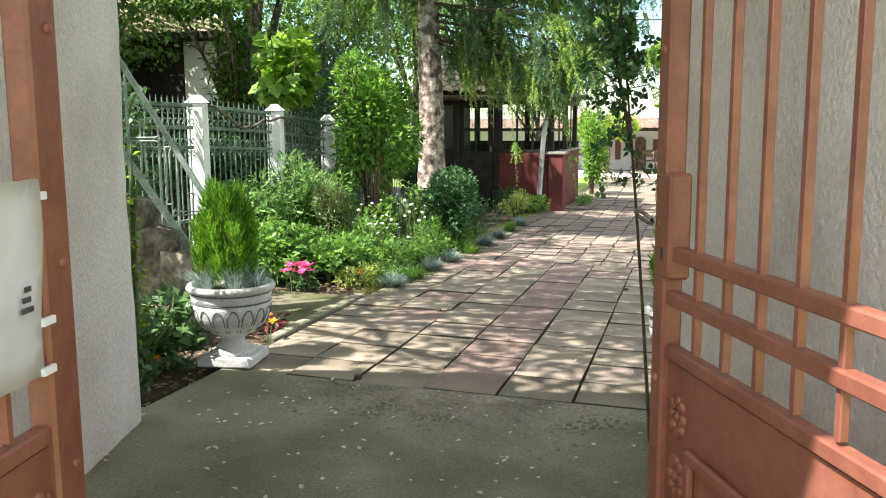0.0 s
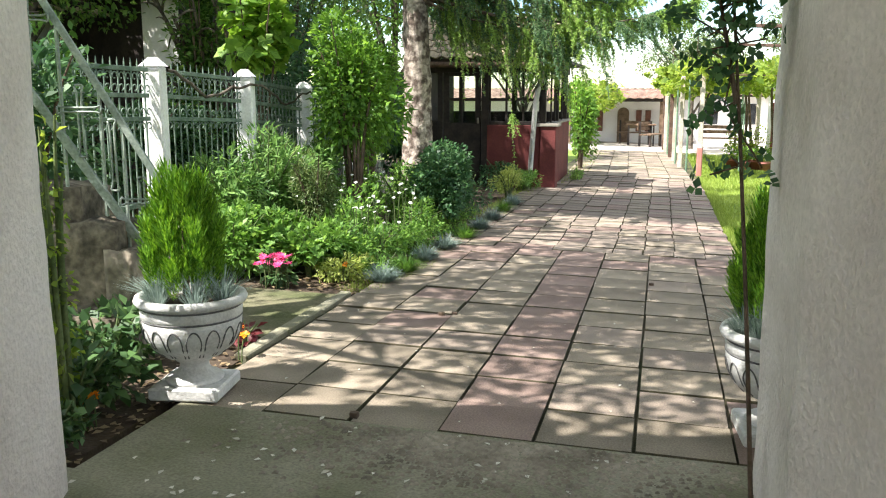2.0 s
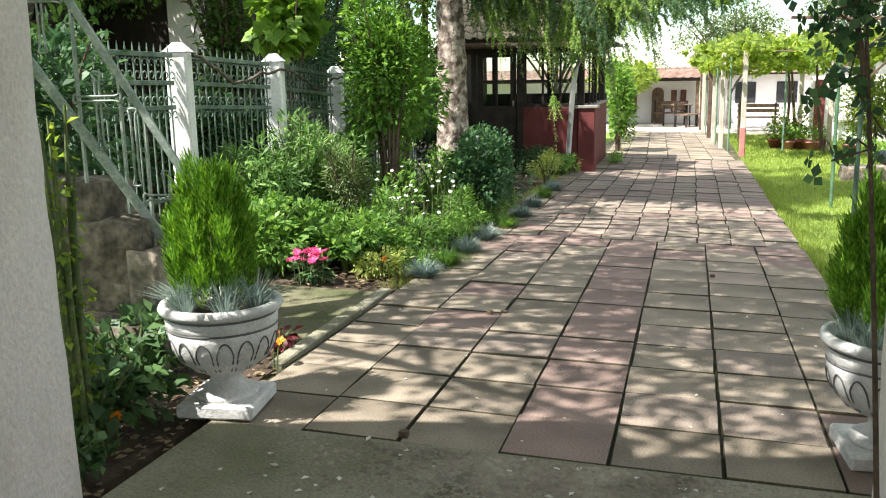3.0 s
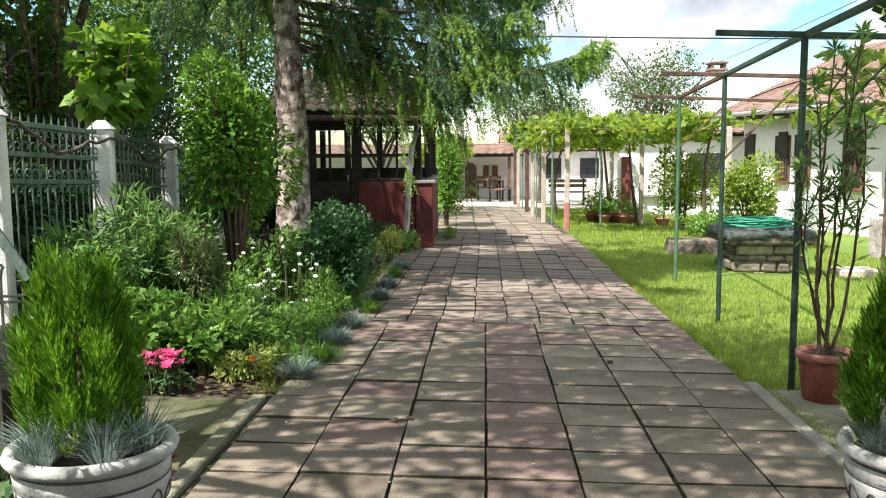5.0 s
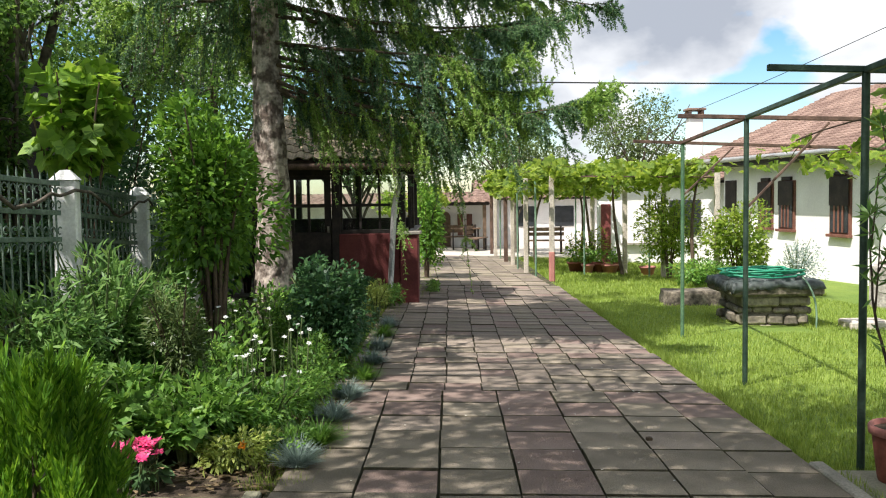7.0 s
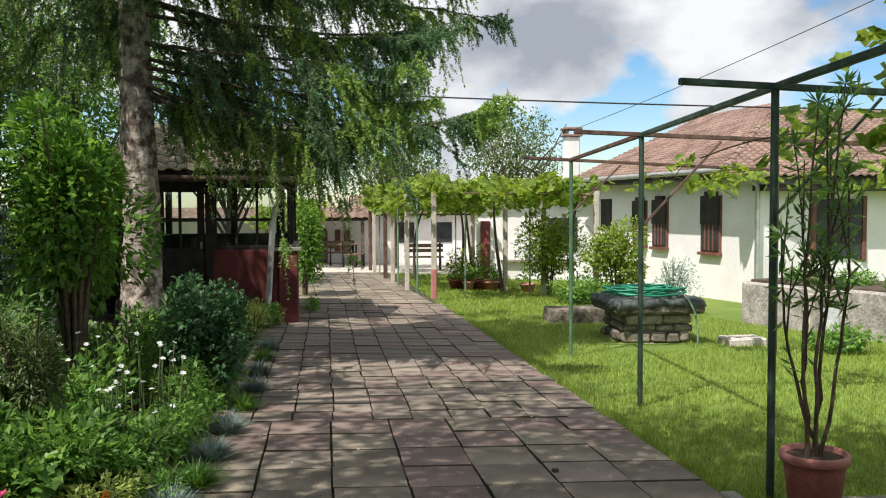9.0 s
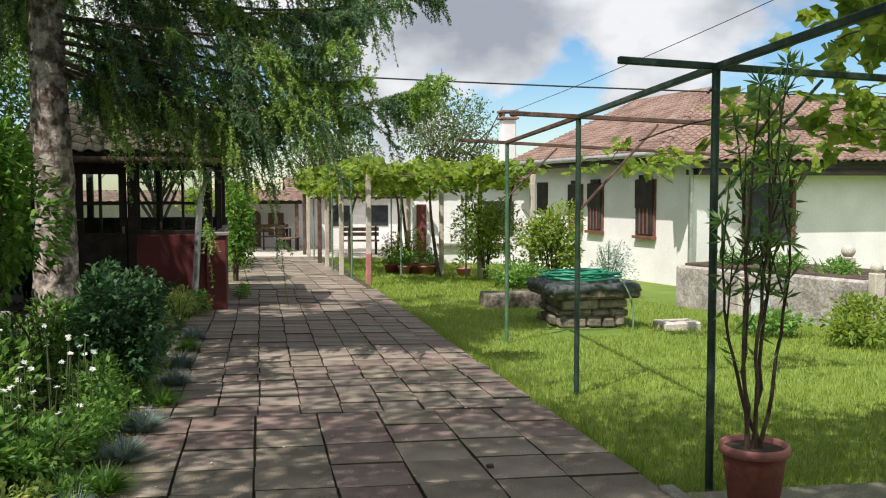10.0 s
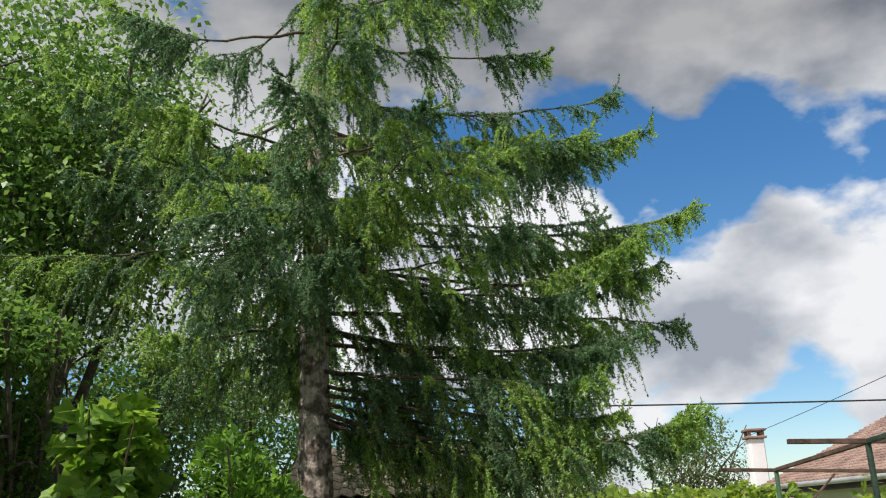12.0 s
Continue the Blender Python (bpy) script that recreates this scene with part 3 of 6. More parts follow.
leaf, lm, LL = gate_leaf("open terracotta-painted iron gate leaf with a ring handle", (0.594, -2.68), (0.78, -3.90), 1)
lock = block("lock_case", LL - 0.085, LL - 0.006, -0.024, 0.0245, 1.08, 1.30, M_GATE, leaf, 0.006, lm, "iron lock case with a keyhole")
block("keyhole", LL - 0.056, LL - 0.046, 0.0245, 0.026, 1.12, 1.145, M_INK, lock, 0, lm, "dark keyhole")
hv, hf = tube_np([(LL + 0.002 + 0.036 * (1 - math.cos(w)), 0.03 + 0.014 * math.sin(w), 1.20 + 0.014 * math.sin(w)) for w in np.linspace(0.15, 2 * math.pi - 0.15, 18)], 0.0045, 6)
part_np("ring_handle", [lm @ Vector(v) for v in hv], hf, M_STEEL, leaf, "dull steel ring handle", True)
leaf2, lm2, LL2 = gate_leaf("open terracotta-painted iron gate leaf hung with a notice", (-0.50, -3.14), (-0.62, -4.25), -1, 0.082)
notice = thing("paper_notice", "white paper notice in a plastic sleeve taped to the gate", "notice", lm2 @ Vector((LL2 - 0.15, -0.03, 1.0)))
bm = bmesh.new()
nv = [[bm.verts.new(lm2 @ Vector((LL2 - 0.318 + 0.03 * i, -0.026 - 0.003 * math.sin(4 * i + j) - 0.002 * j, 1.03 + 0.0425 * j))) for i in range(8)] for j in range(8)]
for j in range(7):
    for i in range(7):
        bm.faces.new((nv[j][i], nv[j][i + 1], nv[j + 1][i + 1], nv[j + 1][i]))
bmesh.ops.solidify(bm, geom=list(bm.faces), thickness=0.0015)
part("sheet", bm, M_PAPER, notice, smooth=True)
for x, z, w in ((-0.140, 1.14, 0.03), (-0.145, 1.155, 0.02), (-0.143, 1.17, 0.016)):
    block("text_bar", LL2 + x - w, LL2 + x, -0.036, -0.0345, z - 0.004, z + 0.004, M_INK, notice, 0, lm2, "unreadable dark print")
for x, z in ((-0.112, 1.30), (-0.110, 1.11), (-0.117, 1.035)):
    block("tape", LL2 + x, LL2 + x + 0.035, -0.032, -0.0235, z - 0.006, z + 0.006, M_PAPER, notice, 0.001, lm2, "clear adhesive tape")


# ---- porch ----
def porch():
    t = thing("porch", "dark timber garden porch with oxblood parapet, windows and tiled roof", "porch", (-2.8, 12.6, g(-2.8, 12.6)))
    y0, z0 = 11.65, -0.25
    zt, zp = 1.86, 0.83
    block("front_parapet", -2.02, -1.10, y0, y0 + 0.12, z0, zp, M_RED, t, 0.01)
    block("corner_pillar", -1.10, -0.82, y0 - 0.03, y0 + 0.30, z0, zp - 0.02, M_RED, t, 0.012)
    block("pillar_cap", -1.15, -0.77, y0 - 0.06, y0 + 0.34, zp - 0.02, zp + 0.03, M_KERB, t, 0.008, label="grey concrete cap")
    block("side_parapet", -1.02, -0.90, y0 + 0.30, 14.4, z0, zp, M_RED, t, 0.01)
    block("side_sill", -1.06, -0.86, y0 + 0.34, 14.4, zp, zp + 0.035, M_KERB, t, 0.006)
    block("back_wall", -3.3, -0.9, 14.4, 14.55, z0, 1.0, M_BLACKWOOD, t, 0.01)
    block("left_wall", -3.35, -3.25, y0 + 0.12, 14.4, z0, 1.86, M_BLACKWOOD, t, 0.01)
    for x in (-3.1, -2.0, -0.98):
        block("post", x - 0.05, x + 0.05, 14.42, 14.52, 1.0, zt, M_BLACKWOOD, t, 0.006)
    block("floor_board", -3.25, -1.02, y0 + 0.12, 14.4, z0, -0.12, M_WOOD, t, 0)
    for x, w in ((-2.86, 0.09), (-2.06, 0.13), (-1.05, 0.09), (-3.3, 0.1)):
        block("post", x - w / 2, x + w / 2, y0 + 0.01, y0 + 0.11, zp if x > -1.2 else z0, zt, M_BLACKWOOD, t, 0.006)
    for x in (-0.97,):
        for y in (12.9, 14.35):
            block("post", x - 0.045, x + 0.045, y - 0.045, y + 0.045, zp + 0.035, zt, M_BLACKWOOD, t, 0.006)
    block("front_boarding", -3.25, -2.90, y0 + 0.03, y0 + 0.10, z0, 0.9, M_BLACKWOOD, t, 0.01)
    block("lintel", -3.35, -0.85, y0, y0 + 0.13, 1.72, zt, M_BLACKWOOD, t, 0.006)
    block("side_lintel", -1.03, -0.90, y0 + 0.13, 14.55, 1.72, zt, M_BLACKWOOD, t, 0.006)
    # door leaf with its glazed upper half
    door = block("door", -2.80, -2.14, y0 + 0.04, y0 + 0.08, z0 + 0.05, 0.86, M_BLACKWOOD, t, 0.006, label="black timber door, glazed above")
    for x0, x1 in ((-2.80, -2.70), (-2.24, -2.14), (-2.50, -2.46)):
        block("stile", x0, x1, y0 + 0.04, y0 + 0.08, 0.86, 1.72, M_BLACKWOOD, door, 0.003)
    for za, zb in ((1.24, 1.29), (1.66, 1.72)):
        block("rail", -2.70, -2.24, y0 + 0.038, y0 + 0.082, za, zb, M_BLACKWOOD, door, 0.003)
    for x0, x1 in ((-2.70, -2.50), (-2.46, -2.24)):
        p = block("pane", x0, x1, y0 + 0.055, y0 + 0.062, 0.86, 1.66, M_PANE, door, 0)
        p.visible_shadow = False
    block("handle", -2.20, -2.17, y0 + 0.0, y0 + 0.04, 0.85, 0.95, M_STEEL, door, 0.004, label="steel handle")
    # six-light window
    win = block("window", -2.00, -1.10, y0 + 0.03, y0 + 0.09, zp, zp + 0.06, M_BLACKWOOD, t, 0.004, label="black-framed six-light window")
    for k in range(4):
        x = -1.985 + 0.293 * k
        block("muntin", x - 0.018, x + 0.018, y0 + 0.04, y0 + 0.08, zp + 0.06, 1.72, M_BLACKWOOD, win, 0.003)
    block("muntin", -1.985, -1.106, y0 + 0.038, y0 + 0.082, 1.245, 1.285, M_BLACKWOOD, win, 0.003)
    for k in range(3):
        for za, zb in ((zp + 0.06, 1.245), (1.285, 1.72)):
            p = block("pane", -1.967 + 0.293 * k, -1.710 + 0.293 * k, y0 + 0.057, y0 + 0.063, za, zb, M_PANE, win, 0)
            p.visible_shadow = False
    # side window bars
    for k in range(4):
        y = 12.1 + 0.55 * k
        block("side_muntin", -0.985, -0.955, y - 0.015, y + 0.015, zp + 0.035, 1.72, M_BLACKWOOD, t, 0.003)
    # downpipe and gutter
    tubes("downpipe", [([(-1.02, y0 - 0.20, 1.74), (-1.06, y0 - 0.17, 1.60), (-1.13, y0 - 0.09, 1.42), (-1.17, y0 - 0.08, 1.2), (-1.24, y0 - 0.08, 0.1), (-1.24, y0 - 0.10, 0.0), (-1.22, y0 - 0.2, -0.06)], 0.045)], M_PIPE, t, 10, "pale zinc downpipe")
    tubes("gutter", [([(-3.4, y0 - 0.27, 1.855), (-0.62, y0 - 0.27, 1.83)], 0.05)], M_RUST, t, 10, "dark rusted gutter")
    block("soffit", -3.4, -0.62, y0 - 0.24, 14.8, zt, zt + 0.05, M_BLACKWOOD, t, 0)
    # roof: pitched back, rows of wavy tiles
    roof = block("roof", -3.4, -0.62, y0 - 0.26, y0 + 1.5, -0.02, 0.03, M_BLACKWOOD, t, 0, Matrix.Translation((0, y0 - 0.26, zt + 0.05)) @ Matrix.Rotation(radians(27), 4, "X") @ Matrix.Translation((0, -(y0 - 0.26), 0)), "roof of mossy grooved tiles")
    me = None
    slope = Matrix.Translation((0, y0 - 0.30, zt + 0.09)) @ Matrix.Rotation(radians(27), 4, "X")
    for r in range(7):
        for k in range(14):
            m = slope @ Matrix.Translation((-3.44 + 0.205 * k, 0.24 * r, 0.012)) @ Matrix.Rotation(radians(-3.5), 4, "X")
            if me is None:
                bm = bmesh.new()
                prof = [(0.0, 0.0), (0.03, 0.028), (0.07, 0.036), (0.11, 0.024), (0.15, 0.004), (0.19, 0.0), (0.21, 0.012)]
                lo = [bm.verts.new((x, 0, z)) for x, z in prof]
                hi = [bm.verts.new((x, 0.29, z)) for x, z in prof]
                lo2 = [bm.verts.new((x, 0, z - 0.016)) for x, z in prof]
                for a in range(6):
                    bm.faces.new((lo[a], lo[a + 1], hi[a + 1], hi[a]))
                    bm.faces.new((lo2[a], lo2[a + 1], lo[a + 1], lo[a]))
                ob = part("roof_tile", bm, M_TILE, roof)
                me = ob.data
            else:
                ob = new("roof_tile", me)
                ob.parent = roof
            ob.matrix_basis = m
    return t


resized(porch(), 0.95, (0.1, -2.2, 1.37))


# ---- right house ----
HA, HD = Vector((6.43, 11.83, 0)), Vector((-0.168, 0.986, 0)).normalized()
HM = Matrix(((-HD.y * -1, HD.x, 0, HA.x), (HD.x * -1, HD.y, 0, HA.y), (0, 0, 1, 0), (0, 0, 0, 1)))


def window_in(t, m, s0, s1, z0, z1, name="window", half=True):
    """A narrow window set into the wall, its upper half behind a dark insect screen."""
    w = block(name, -0.035, 0.05, s0, s1, z0, z1, M_SHUTTER, t, 0.008, m, "brown timber window, dark screen above")
    # Flat dark sheet in place of glass and the unlit room.
    block("dark_pane", -0.052, -0.036, s0 + 0.05, s1 - 0.05, z0 + 0.05, z1 - 0.05, M_DARK, w, 0, m)
    block("lintel_ear", -0.05, 0.02, s0 + 0.12, s1 - 0.12, z1, z1 + 0.07, M_BLACKWOOD, w, 0.004, m)
    if half:
        block("screen", -0.062, -0.054, s0 + 0.02, s1 - 0.02, z0 + 0.5 * (z1 - z0), z1 - 0.01, M_BLACKWOOD, w, 0.002, m, "dark insect screen")
        for f in (0.30, 0.5, 0.70):
            s = s0 + f * (s1 - s0)
            block("sash_bar", -0.064, -0.054, s - 0.022, s + 0.022, z0 + 0.05, z0 + 0.5 * (z1 - z0), M_SHUTTER, w, 0.002, m)
        block("sill", -0.09, 0.0, s0 - 0.02, s1 + 0.02, z0 - 0.03, z0 + 0.02, M_SHUTTER, w, 0.004, m)
    return w


def wavy_roof(parent, m, length, depth, rows, cols, material, name="roof_tiles"):
    """Rows of overlapping grooved tiles, joined; m: eave line along x, up the slope along y."""
    V, F = [], []
    n = 0
    px = np.array([0, 0.14, 0.33, 0.52, 0.71, 0.9, 1.0])
    pz = np.array([0, 0.020, 0.028, 0.016, 0.002, 0.0, 0.008])
    tw, td = length / cols, depth / rows
    rng = np.random.default_rng(3)
    for r in range(rows):
        for c in range(cols):
            j = rng.normal(0, 0.003, 2)
            x = (c + px) * tw + j[0]
            y0, y1 = r * td - 0.03 + j[1], (r + 1) * td + 0.01
            lo = np.stack([x, np.full(7, y0), pz + 0.042], 1)
            hi = np.stack([x, np.full(7, y1), pz + 0.010], 1)
            dn = np.stack([x, np.full(7, y0), pz + 0.015], 1)
            V.append(np.concatenate([lo, hi, dn]))
            for a in range(6):
                F.append((n + a, n + a + 1, n + 8 + a, n + 7 + a))
                F.append((n + 14 + a, n + 15 + a, n + a + 1, n + a))
            n += 21
    V = np.concatenate(V)
    M = np.array(m)
    return part_np(name, V @ M[:3, :3].T + M[:3, 3], F, material, parent)


def right_house():
    t = thing("house", "low whitewashed village house with a red tiled roof", "house", HA + Vector((0, 0, -0.45)))
    m = HM
    block("wall", 0, 5.0, 0, 5.4, -0.75, 2.02, M_WHITE, t, 0.01, m)
    block("plinth", -0.05, 0.0, 0.0, 5.4, -0.75, -0.16, M_WHITE, t, 0.01, m, "grey-stained plinth")
    window_in(t, m, 0.98, 1.56, 0.63, 1.63)
    window_in(t, m, 2.64, 3.18, 0.66, 1.58)
    window_in(t, m, 3.40, 3.93, 0.67, 1.57)
    block("window", -0.03, 0.04, 4.85, 5.30, 0.95, 1.62, M_BLACKWOOD, t, 0.006, m, "small dark window")
    block("eave_board", -0.48, 0.1, -0.15, 5.6, 1.90, 2.02, M_BLACKWOOD, t, 0.006, m, "dark timber eave")
    e = m @ Matrix.Translation((-0.52, 5.65, 2.04)) @ Matrix(((0, 1, 0, 0), (-1, 0, 0, 0), (0, 0, 1, 0), (0, 0, 0, 1))) @ Matrix.Rotation(radians(24), 4, "X")
    roof = block("roof", 0, 6.4, 0, 3.6, -0.04, 0.0, M_BLACKWOOD, t, 0, e, "red grooved tile roof")
    tiles = wavy_roof(roof, e, 6.4, 3.6, 26, 46, M_TILE_RED)
    tubes("gutter", [([m @ Vector((-0.54, -0.1, 2.02)), m @ Vector((-0.54, 5.65, 2.02))], 0.05)], M_PIPE, t, 8, "grey gutter")
    tubes("downpipe", [([m @ Vector((-0.5, -0.06, 2.0)), m @ Vector((-0.08, -0.06, 1.75)), m @ Vector((-0.08, -0.06, -0.6))], 0.04)], M_PIPE, t, 8)
    # wing that turns to the right, its wall towards the lawn
    w = Matrix.Translation((6.50, 12.0, 0)) @ Matrix.Rotation(radians(0), 4, "Z")
    block("wing_wall", 0, 7.5, 0, 3.2, -0.75, 1.78, M_WHITE, t, 0.01, w)
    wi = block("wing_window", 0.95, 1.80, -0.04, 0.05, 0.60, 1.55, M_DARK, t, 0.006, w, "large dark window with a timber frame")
    for a, b in ((0.90, 0.97), (1.78, 1.85)):
        block("frame", a, b, -0.06, 0.0, 0.55, 1.60, M_SHUTTER, wi, 0.004, w)
    block("wing_eave", -0.1, 7.6, -0.42, 0.1, 1.68, 1.78, M_BLACKWOOD, t, 0.006, w)
    e2 = w @ Matrix.Translation((-0.85, -0.46, 1.90)) @ Matrix.Rotation(radians(23), 4, "X")
    r2 = block("wing_roof", 0, 8.4, 0, 3.6, -0.04, 0.0, M_BLACKWOOD, t, 0, e2)
    tiles2 = wavy_roof(r2, e2, 8.4, 3.6, 26, 60, M_TILE_RED)
    # the two slopes meet in a hip
    na, nb = (e.to_3x3() @ Vector((0, 0, 1))).normalized(), (e2.to_3x3() @ Vector((0, 0, 1))).normalized()
    hd = na.cross(nb).normalized()
    cut = Vector((hd.y, -hd.x, 0)).normalized()
    ca, cb = na.dot(e.translation), nb.dot(e2.translation)
    h0 = (Matrix((na, nb, Vector((0, 0, 1)))).inverted()) @ Vector((ca, cb, 1.9))
    inside = Vector((6.6, 16.0, 0)) - h0
    for ob, sign in ((roof, 1), (tiles, 1), (r2, -1), (tiles2, -1)):
        no = cut * (-sign if cut.dot(inside) > 0 else sign)
        b2 = bmesh.new()
        b2.from_mesh(ob.data)
        mi = ob.matrix_world.inverted()
        bmesh.ops.bisect_plane(b2, geom=list(b2.verts) + list(b2.edges) + list(b2.faces), plane_co=h0, plane_no=no, clear_outer=True)
        b2.to_mesh(ob.data)
        b2.free()
    up = hd if hd.z > 0 else -hd
    for k in range(9):
        a, b = h0 + up * (0.1 + 0.34 * k), h0 + up * (0.1 + 0.34 * k + 0.37)
        tubes("hip_tile", [([a + Vector((0, 0, 0.022)), b + Vector((0, 0, 0.012))], [0.06, 0.052])], M_TILE_RED, t, 8)
    ch = block("chimney", 4.93, 5.24, 17.7, 18.0, 1.5, 3.02, M_WHITE, t, 0.02, None, "whitewashed chimney with a tiled hood")
    block("hood", 4.88, 5.29, 17.65, 18.05, 3.02, 3.07, M_TILE_RED, ch, 0.01)
    for sx in (4.92, 5.19):
        for sy in (17.69, 17.94):
            block("hood_leg", sx, sx + 0.06, sy, sy + 0.06, 3.07, 3.17, M_TILE_RED, ch, 0.004)
    block("hood_roof", 4.88, 5.29, 17.65, 18.05, 3.17, 3.22, M_TILE_RED, ch, 0.01)
    return t


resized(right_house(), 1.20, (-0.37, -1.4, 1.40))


def simple_house(name, label, at, rz, size, eave, pitch, roof_mat, wall_mat=M_WHITE, overhang=0.4, base=-0.8, rows=8, cols=20):
    """A gabled house: walls, tiled slopes front and back; its front faces local -y."""
    m = pose(at[0], at[1], 0, 0, 0, rz)
    t = thing(name, label, "house", (at[0], at[1], base))
    w, d = size
    bm = bmesh.new()
    rise = d / 2 * math.tan(radians(pitch))
    pts = [(0, base), (0, eave), (d / 2, eave + rise), (d, eave), (d, base)]
    a = [bm.verts.new((0, y, z)) for y, z in pts]
    b = [bm.verts.new((w, y, z)) for y, z in pts]
    bm.faces.new(a)
    bm.faces.new(list(reversed(b)))
    for k in range(5):
        bm.faces.new((a[k], b[k], b[(k + 1) % 5], a[(k + 1) % 5]))
    bmesh.ops.recalc_face_normals(bm, faces=bm.faces)
    bmesh.ops.transform(bm, matrix=m, verts=bm.verts)
    part("wall", bm, wall_mat, t)
    sl = (d / 2 + overhang) / math.cos(radians(pitch))
    z0 = eave - overhang * math.tan(radians(pitch)) + 0.05
    for e in (m @ Matrix.Translation((-overhang, -overhang, z0)) @ Matrix.Rotation(radians(pitch), 4, "X"),
              m @ Matrix.Translation((w + overhang, d + overhang, z0)) @ Matrix.Rotation(radians(180), 4, "Z") @ Matrix.Rotation(radians(pitch), 4, "X")):
        roof = block("roof", 0, w + 2 * overhang, 0, sl, -0.05, 0.0, M_BLACKWOOD, t, 0, e)
        wavy_roof(roof, e, w + 2 * overhang, sl, rows, cols, roof_mat)
    return t, m


# small white outbuilding with a dark red door
out, om = simple_house("outbuilding", "small white outbuilding with a dark red door", (3.35, 20.3), -10, (3.6, 3.0), 1.65, 14, M_TILE_RED, overhang=0.2, rows=6, cols=14)
block("door", 0.10, 0.34, -0.04, 0.02, -0.45, 1.12, M_DOOR_RED, out, 0.006, om, "dark red plank door")
block("window", 1.75, 2.5, -0.03, 0.03, 0.35, 1.2, M_DARK, out, 0.006, om)
block("ledge", 0.6, 2.3, -0.12, 0.0, 0.10, 0.16, M_KERB, out, 0.006, om)
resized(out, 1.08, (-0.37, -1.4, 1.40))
# far house that closes the path, with its open porch and garden benches
far, fm = simple_house("far_house", "white house with a timber-posted porch and red tiles", (-8.0, 30.0), 0, (8.9, 4.0), 1.12, 9, M_TILE_RED, overhang=0.45, base=-0.9, rows=10, cols=34)
block("porch_roof", -8.2, 1.0, 27.9, 30.0, 1.05, 1.16, M_BLACKWOOD, far, 0.01, None, "dark porch ceiling")
wavy_roof(far, Matrix.Translation((-8.3, 27.8, 1.14)) @ Matrix.Rotation(radians(6), 4, "X"), 9.4, 2.3, 6, 34, M_TILE_RED, "porch_tiles")
for x in (-2.3, -1.55, 0.85):
    block("porch_post", x - 0.06, x + 0.06, 28.0, 28.12, -0.6, 1.06, M_WOOD, far, 0.008)
fd = block("door", -0.72, -0.30, 29.95, 30.02, -0.62, 0.62, M_WOOD, far, 0.008, None, "arched weathered timber door")
bm = bmesh.new()
for k in range(9):
    bm.verts.new((-0.51 + 0.21 * math.cos(math.pi * k / 8), 29.95, 0.62 + 0.20 * math.sin(math.pi * k / 8)))
bm.verts.ensure_lookup_table()
ff = bm.faces.new(bm.verts)
ex = bmesh.ops.extrude_face_region(bm, geom=[ff])
bmesh.ops.translate(bm, verts=[v for v in ex["geom"] if isinstance(v, bmesh.types.BMVert)], vec=(0, 0.07, 0))
part("arch", bm, M_WOOD, fd)
for x in (-1.75, -1.35, 0.05, 0.38):
    block("window", x - 0.1, x + 0.1, 29.95, 30.03, -0.05, 0.72, M_SHUTTER, far, 0.006, None, "narrow dark window")


def bench(at, rz, label):
    m = pose(at[0], at[1], g(*at) - 0.02, 0, 0, rz)
    t = thing("bench", label, "bench", m.translation, "benches by the far house")
    for k in range(3):
        block("seat_slat", -0.6, 0.6, -0.2 + 0.14 * k, -0.08 + 0.14 * k, 0.40, 0.44, M_WOOD, t, 0.004, m)
    for k in range(2):
        block("back_slat", -0.6, 0.6, 0.24, 0.27, 0.55 + 0.15 * k, 0.66 + 0.15 * k, M_WOOD, t, 0.004, m)
    for x in (-0.5, 0.5):
        block("leg", x - 0.03, x + 0.03, -0.18, -0.12, 0, 0.40, M_BLACKWOOD, t, 0.004, m)
        block("leg", x - 0.03, x + 0.03, 0.18, 0.24, 0, 0.85, M_BLACKWOOD, t, 0.004, m)


bench((-0.05, 28.6), 0, "dark slatted wooden bench by the white house")
bench((0.55, 27.2), 70, "dark slatted wooden bench beside the path's end")
bench((-2.2, 28.4), 10, "dark slatted wooden bench under the porch")
bench((2.6, 25.4), -5, "dark slatted wooden bench under the vines")
tb = thing("garden_table", "dark wooden garden table by the benches", "table", (0.2, 27.7, g(0.2, 27.7)))
block("tabletop", -0.3, 0.7, 27.5, 27.95, 0.26, 0.30, M_WOOD, tb, 0.006)
for x in (-0.22, 0.62):
    for y in (27.55, 27.9):
        block("leg", x - 0.025, x + 0.025, y - 0.025, y + 0.025, g(x, y) - 0.01, 0.26, M_BLACKWOOD, tb, 0.004)

# long white building behind the vines, closing the lawn
lw, lwm = simple_house("long_house", "long low white house behind the vine pergola", (0.98, 31.0), 0, (9.9, 5.0), 1.3, 14, M_TILE_RED, overhang=0.4, base=-0.9, rows=8, cols=30)
for x in (1.2, 2.6, 4.4):
    block("window", x, x + 0.7, -0.03, 0.03, 0.2, 0.95, M_DARK, lw, 0.006, lwm, "dark window")
# left neighbour, dark timber and white panels behind the trees
lh, lhm = simple_house("neighbour_house", "old white house with dark timbers behind the fence", (-6.6, 2.6), 90, (11.0, 5.0), 2.6, 24, M_TILE, overhang=0.8, base=-0.4, rows=10, cols=40)
for x in (0.6, 1.9, 3.1, 4.0, 5.2, 6.6, 8.0, 9.4):
    block("timber", x - 0.09, x + 0.09, -0.05, 0.02, -0.3, 2.6, M_BLACKWOOD, lh, 0.006, lhm)
